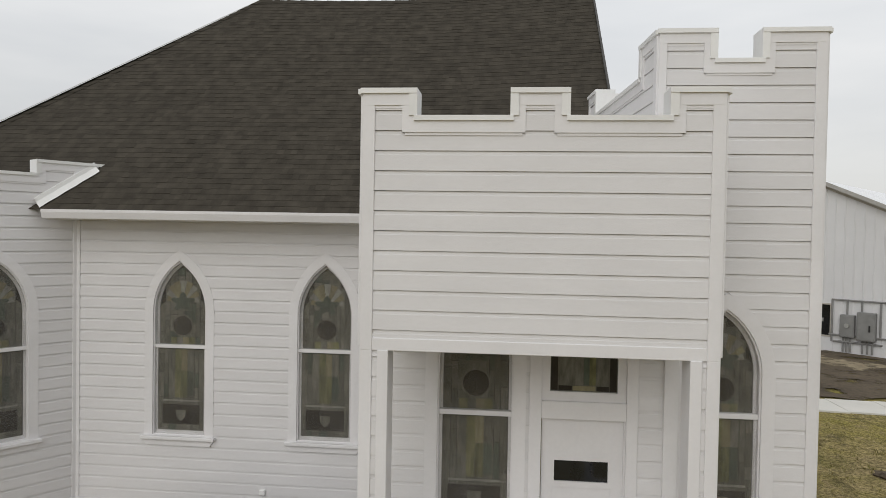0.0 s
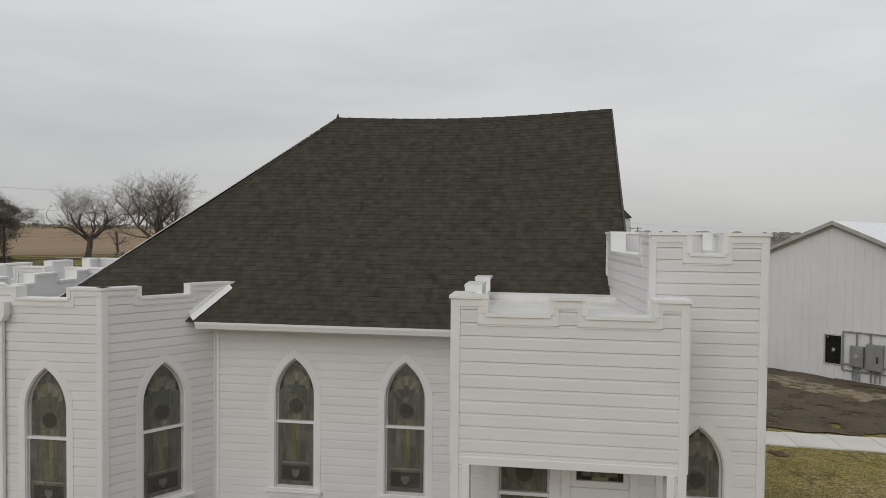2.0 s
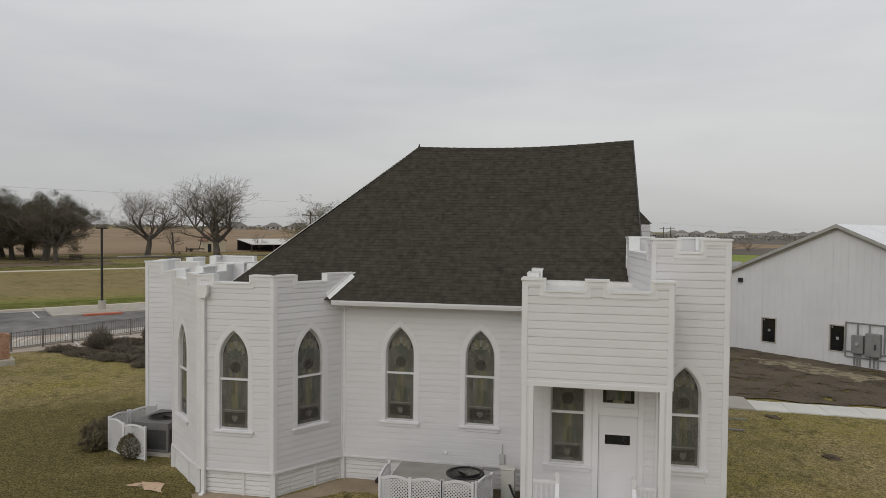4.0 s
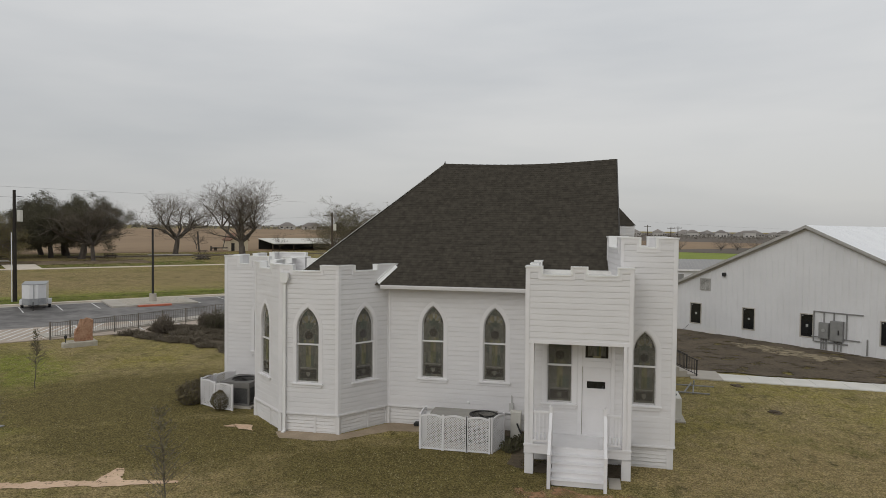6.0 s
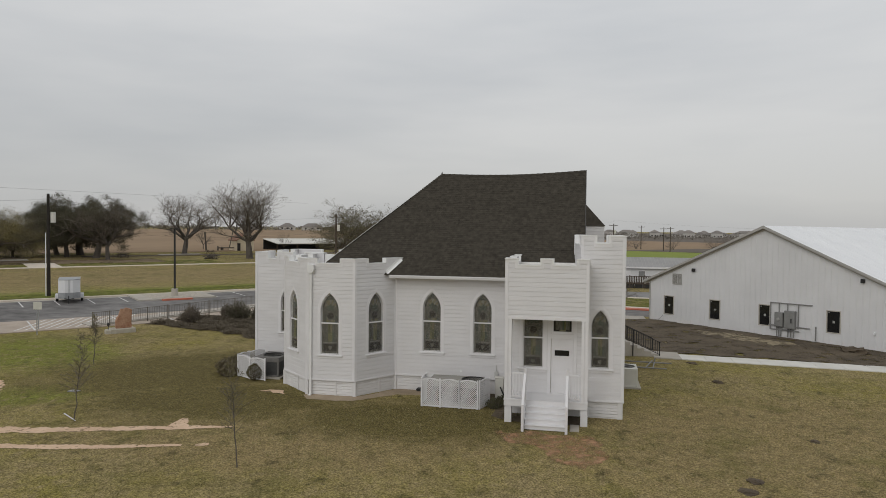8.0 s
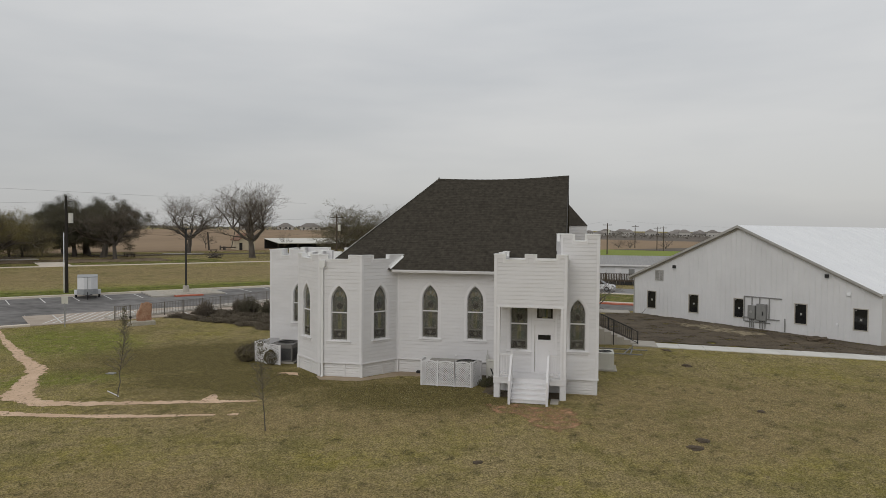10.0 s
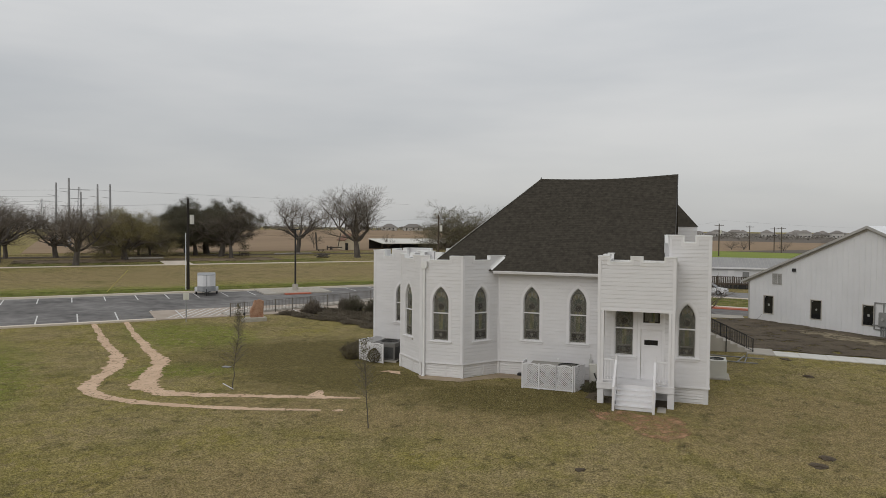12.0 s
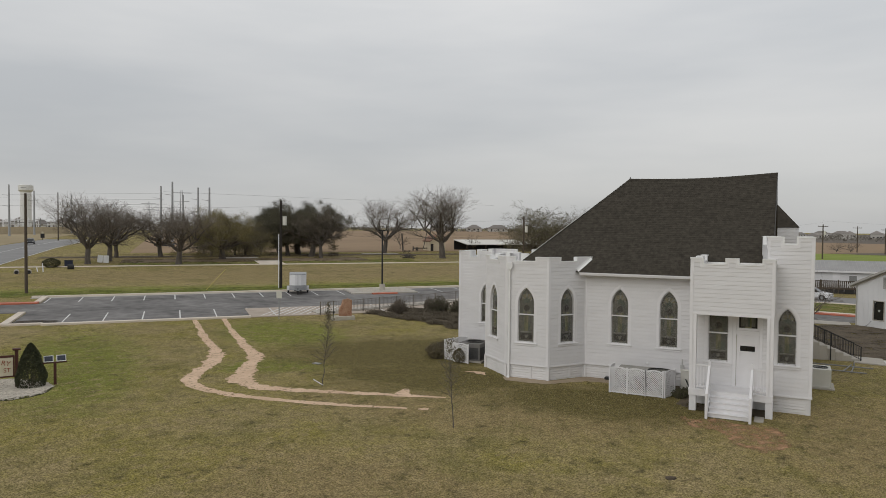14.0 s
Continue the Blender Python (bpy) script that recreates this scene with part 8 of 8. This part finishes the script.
for k in range(14000):
    f = rr.random()
    ang = radians(-38 + 115 * f)
    dist = rr.uniform(560, 860) if k % 3 else rr.uniform(520, 640)
    x, y = -math.sin(ang) * dist, math.cos(ang) * dist - 20
    hmax = 1.6 + 3.6 * max(0, noise.noise((ang * 22, 3.3, 0))) + 2.5 * max(0, noise.noise((ang * 90, 1.3, 0)))
    s = rr.uniform(0.3, 0.8)
    z = lie(x, y) + rr.uniform(0, hmax)
    q = Euler((rr.uniform(0, 6), rr.uniform(0, 6), rr.uniform(0, 6))).to_matrix()
    bm.faces.new([bm.verts.new(Vector((x, y, z)) + q @ Vector(v)) for v in ((-s, -s * 0.6, 0), (s, -s * 0.6, 0), (s * 0.8, s * 0.7, 0), (-s * 0.8, s * 0.7, 0))])
tagged(part("far_treeline", bm, HAZE_TREES, None, "uneven brown treeline on the skyline"), category="trees", kind="stuff")


# roadside sign by the far field
board = thing("road_sign", "dark roadside sign board with yellow top beside field", "sign", Matrix.Translation((-205, 104, lie(-205, 104))) @ pose(0, 0, 0, 0, 0, 55))
part("post", boxes((-0.08, 0.08, 0, 0.12, -0.2, 2.2)), WOOD_POLE, board)
part("plate", bevelled(0.02, (-0.55, 0.55, -0.08, 0.0, 0.7, 2.0)), BLACK_METAL, board)
part("top_plate", bevelled(0.02, (-0.25, 0.25, -0.08, 0.0, 2.0, 2.6)), CREAM, board)


# ---- grass blades of the near lawn ----
def blade_material():
    m = bpy.data.materials.new("grass_blades")
    m.use_nodes = True
    t = m.node_tree
    p = t.nodes["Principled BSDF"]
    geo, ramp, tex, add = (t.nodes.new(k) for k in ("ShaderNodeNewGeometry", "ShaderNodeValToRGB", "ShaderNodeTexNoise", "ShaderNodeMath"))
    tex.inputs["Scale"].default_value, tex.inputs["Detail"].default_value = 0.35, 6
    t.links.new(geo.outputs["Position"], tex.inputs["Vector"])
    add.operation = "MULTIPLY_ADD"
    add.inputs[1].default_value = 0.62
    t.links.new(geo.outputs["Random Per Island"], add.inputs[0])
    t.links.new(tex.outputs[0], add.inputs[2])
    stops = ((0.3, (0.12, 0.108, 0.034)), (0.55, (0.19, 0.172, 0.052)), (0.8, (0.25, 0.222, 0.084)), (1.05, (0.38, 0.33, 0.18)))
    e = ramp.color_ramp.elements
    while len(e) < len(stops):
        e.new(0.5)
    for q, (at, c) in zip(e, stops):
        q.position, q.color = at / 1.2, (*c, 1)
    scaled = t.nodes.new("ShaderNodeMath")
    scaled.operation = "DIVIDE"
    scaled.inputs[1].default_value = 1.2
    t.links.new(add.outputs[0], scaled.inputs[0])
    t.links.new(scaled.outputs[0], ramp.inputs[0])
    t.links.new(ramp.outputs[0], p.inputs["Base Color"])
    p.inputs["Roughness"].default_value, p.inputs["Specular IOR Level"].default_value = 0.9, 0.1
    return m


def lawn_blades(count=70000):
    g = np.random.default_rng(4)
    x, y = g.uniform(-42, 26, count * 2), -27 + 44 * g.random(count * 2)
    keep = ~((x > -17.5) & (x < 1.8) & (y > 1.2 + 1.2 * (x < -12) - 1.6 * ((x > -3.3) & (x < 0.1))))
    keep &= ~((x > 3) & (y > 14)) & ~((x + 31) ** 2 / 8 + (y + 11.5) ** 2 / 5.5 < 1)
    for (ax, ay), (bx, by) in (((-34, 3.6), (-28.2, -1.4)), ((-28.2, -1.4), (-25.1, -6.1)), ((-25.1, -6.1), (-20.8, -7.1)), ((-20.8, -7.1), (-13.4, -5.4)), ((-32.5, 5), (-26.7, 0.2)), ((-26.7, 0.2), (-23.2, -4.6)), ((-23.2, -4.6), (-20.1, -5.3)), ((-20.1, -5.3), (-12.8, -3.1))):
        f = np.clip(((x - ax) * (bx - ax) + (y - ay) * (by - ay)) / ((bx - ax) ** 2 + (by - ay) ** 2), 0, 1)
        keep &= np.hypot(x - ax - f * (bx - ax), y - ay - f * (by - ay)) > 0.4
    keep &= (g.random(count * 2) < 0.03 + np.hypot((x + 20) / 11, (y - 5) / 8) ** 3)
    x, y = x[keep][:count], y[keep][:count]
    n = len(x)
    z = np.array([lie(a, b) for a, b in zip(x, y)])
    v = np.zeros((n, 3, 3, 3))
    turn, tall = g.uniform(0, 6.283, (n, 3)), g.uniform(0.025, 0.07, (n, 3))
    wide, lean = g.uniform(0.008, 0.016, (n, 3)), g.uniform(0.02, 0.07, (n, 3))
    ox, oy = g.normal(0, 0.03, (n, 3)), g.normal(0, 0.03, (n, 3))
    for k, side in enumerate((-1, 1, 0)):
        v[:, :, k, 0] = x[:, None] + ox + side * wide * np.cos(turn) - (k == 2) * lean * np.sin(turn)
        v[:, :, k, 1] = y[:, None] + oy + side * wide * np.sin(turn) + (k == 2) * lean * np.cos(turn)
        v[:, :, k, 2] = z[:, None] - 0.01 + (k == 2) * tall
    me = bpy.data.meshes.new("grass_blades")
    me.from_pydata(v.reshape(-1, 3), [], np.arange(n * 9).reshape(-1, 3))
    me.materials.append(blade_material())
    return tagged(new("grass_blades", me), "short mixed green and straw winter grass blades", "grass", kind="stuff")


lawn_blades()


# ---- shingles of the front slope, last ----
COURSE = 0.14
pieces, loose = [], []
rng = random.Random(7)
row = 0
while row * COURSE < SLOPE - 0.05:
    v0 = row * COURSE
    v1 = min(SLOPE, v0 + COURSE + 0.02)
    x = hip_x(v0) + rng.uniform(-0.25, 0.0)
    while x < RXR:
        w = rng.choice((0.1, 0.12, 0.14, 0.18))
        a, b = max(x + 0.001, hip_x(v0 + COURSE / 2)), min(x + w, RXR)
        x += w
        if b - a < 0.04:
            continue
        t = rng.choice((0.005, 0.005, 0.008))
        at_v = v0 - rng.choice((0.0, 0.0, 0.012))
        (pieces if row < 9 and -8.7 < a < -3.3 and len(pieces) < 290 else loose).append((a, b, at_v, v1, t))
    row += 1


def shingle(a, b, v0, v1, t):
    top = [roof_point(a, v0, t + 0.004), roof_point(b, v0, t + 0.004), roof_point(b, v1, 0.004), roof_point(a, v1, 0.004)]
    return top + [roof_point(a, v0, 0.0), roof_point(b, v0, 0.0)]


FACES = ((0, 1, 2, 3), (4, 5, 1, 0), (4, 0, 3), (1, 5, 2))
for args in pieces:
    me = bpy.data.meshes.new("shingle")
    me.from_pydata(shingle(*args), [], FACES)
    me.materials.append(SHINGLE_PIECE)
    ob = new("shingle", me)
    ob.parent = roof
verts, faces = [], []
for args in loose:
    k = len(verts)
    verts += shingle(*args)
    faces += [tuple(k + i for i in f) for f in FACES]
me = bpy.data.meshes.new("shingles")
me.from_pydata(verts, [], faces)
me.materials.append(SHINGLE)
ob = new("shingles", me)
ob.parent = roof
tagged(ob, kind="stuff")
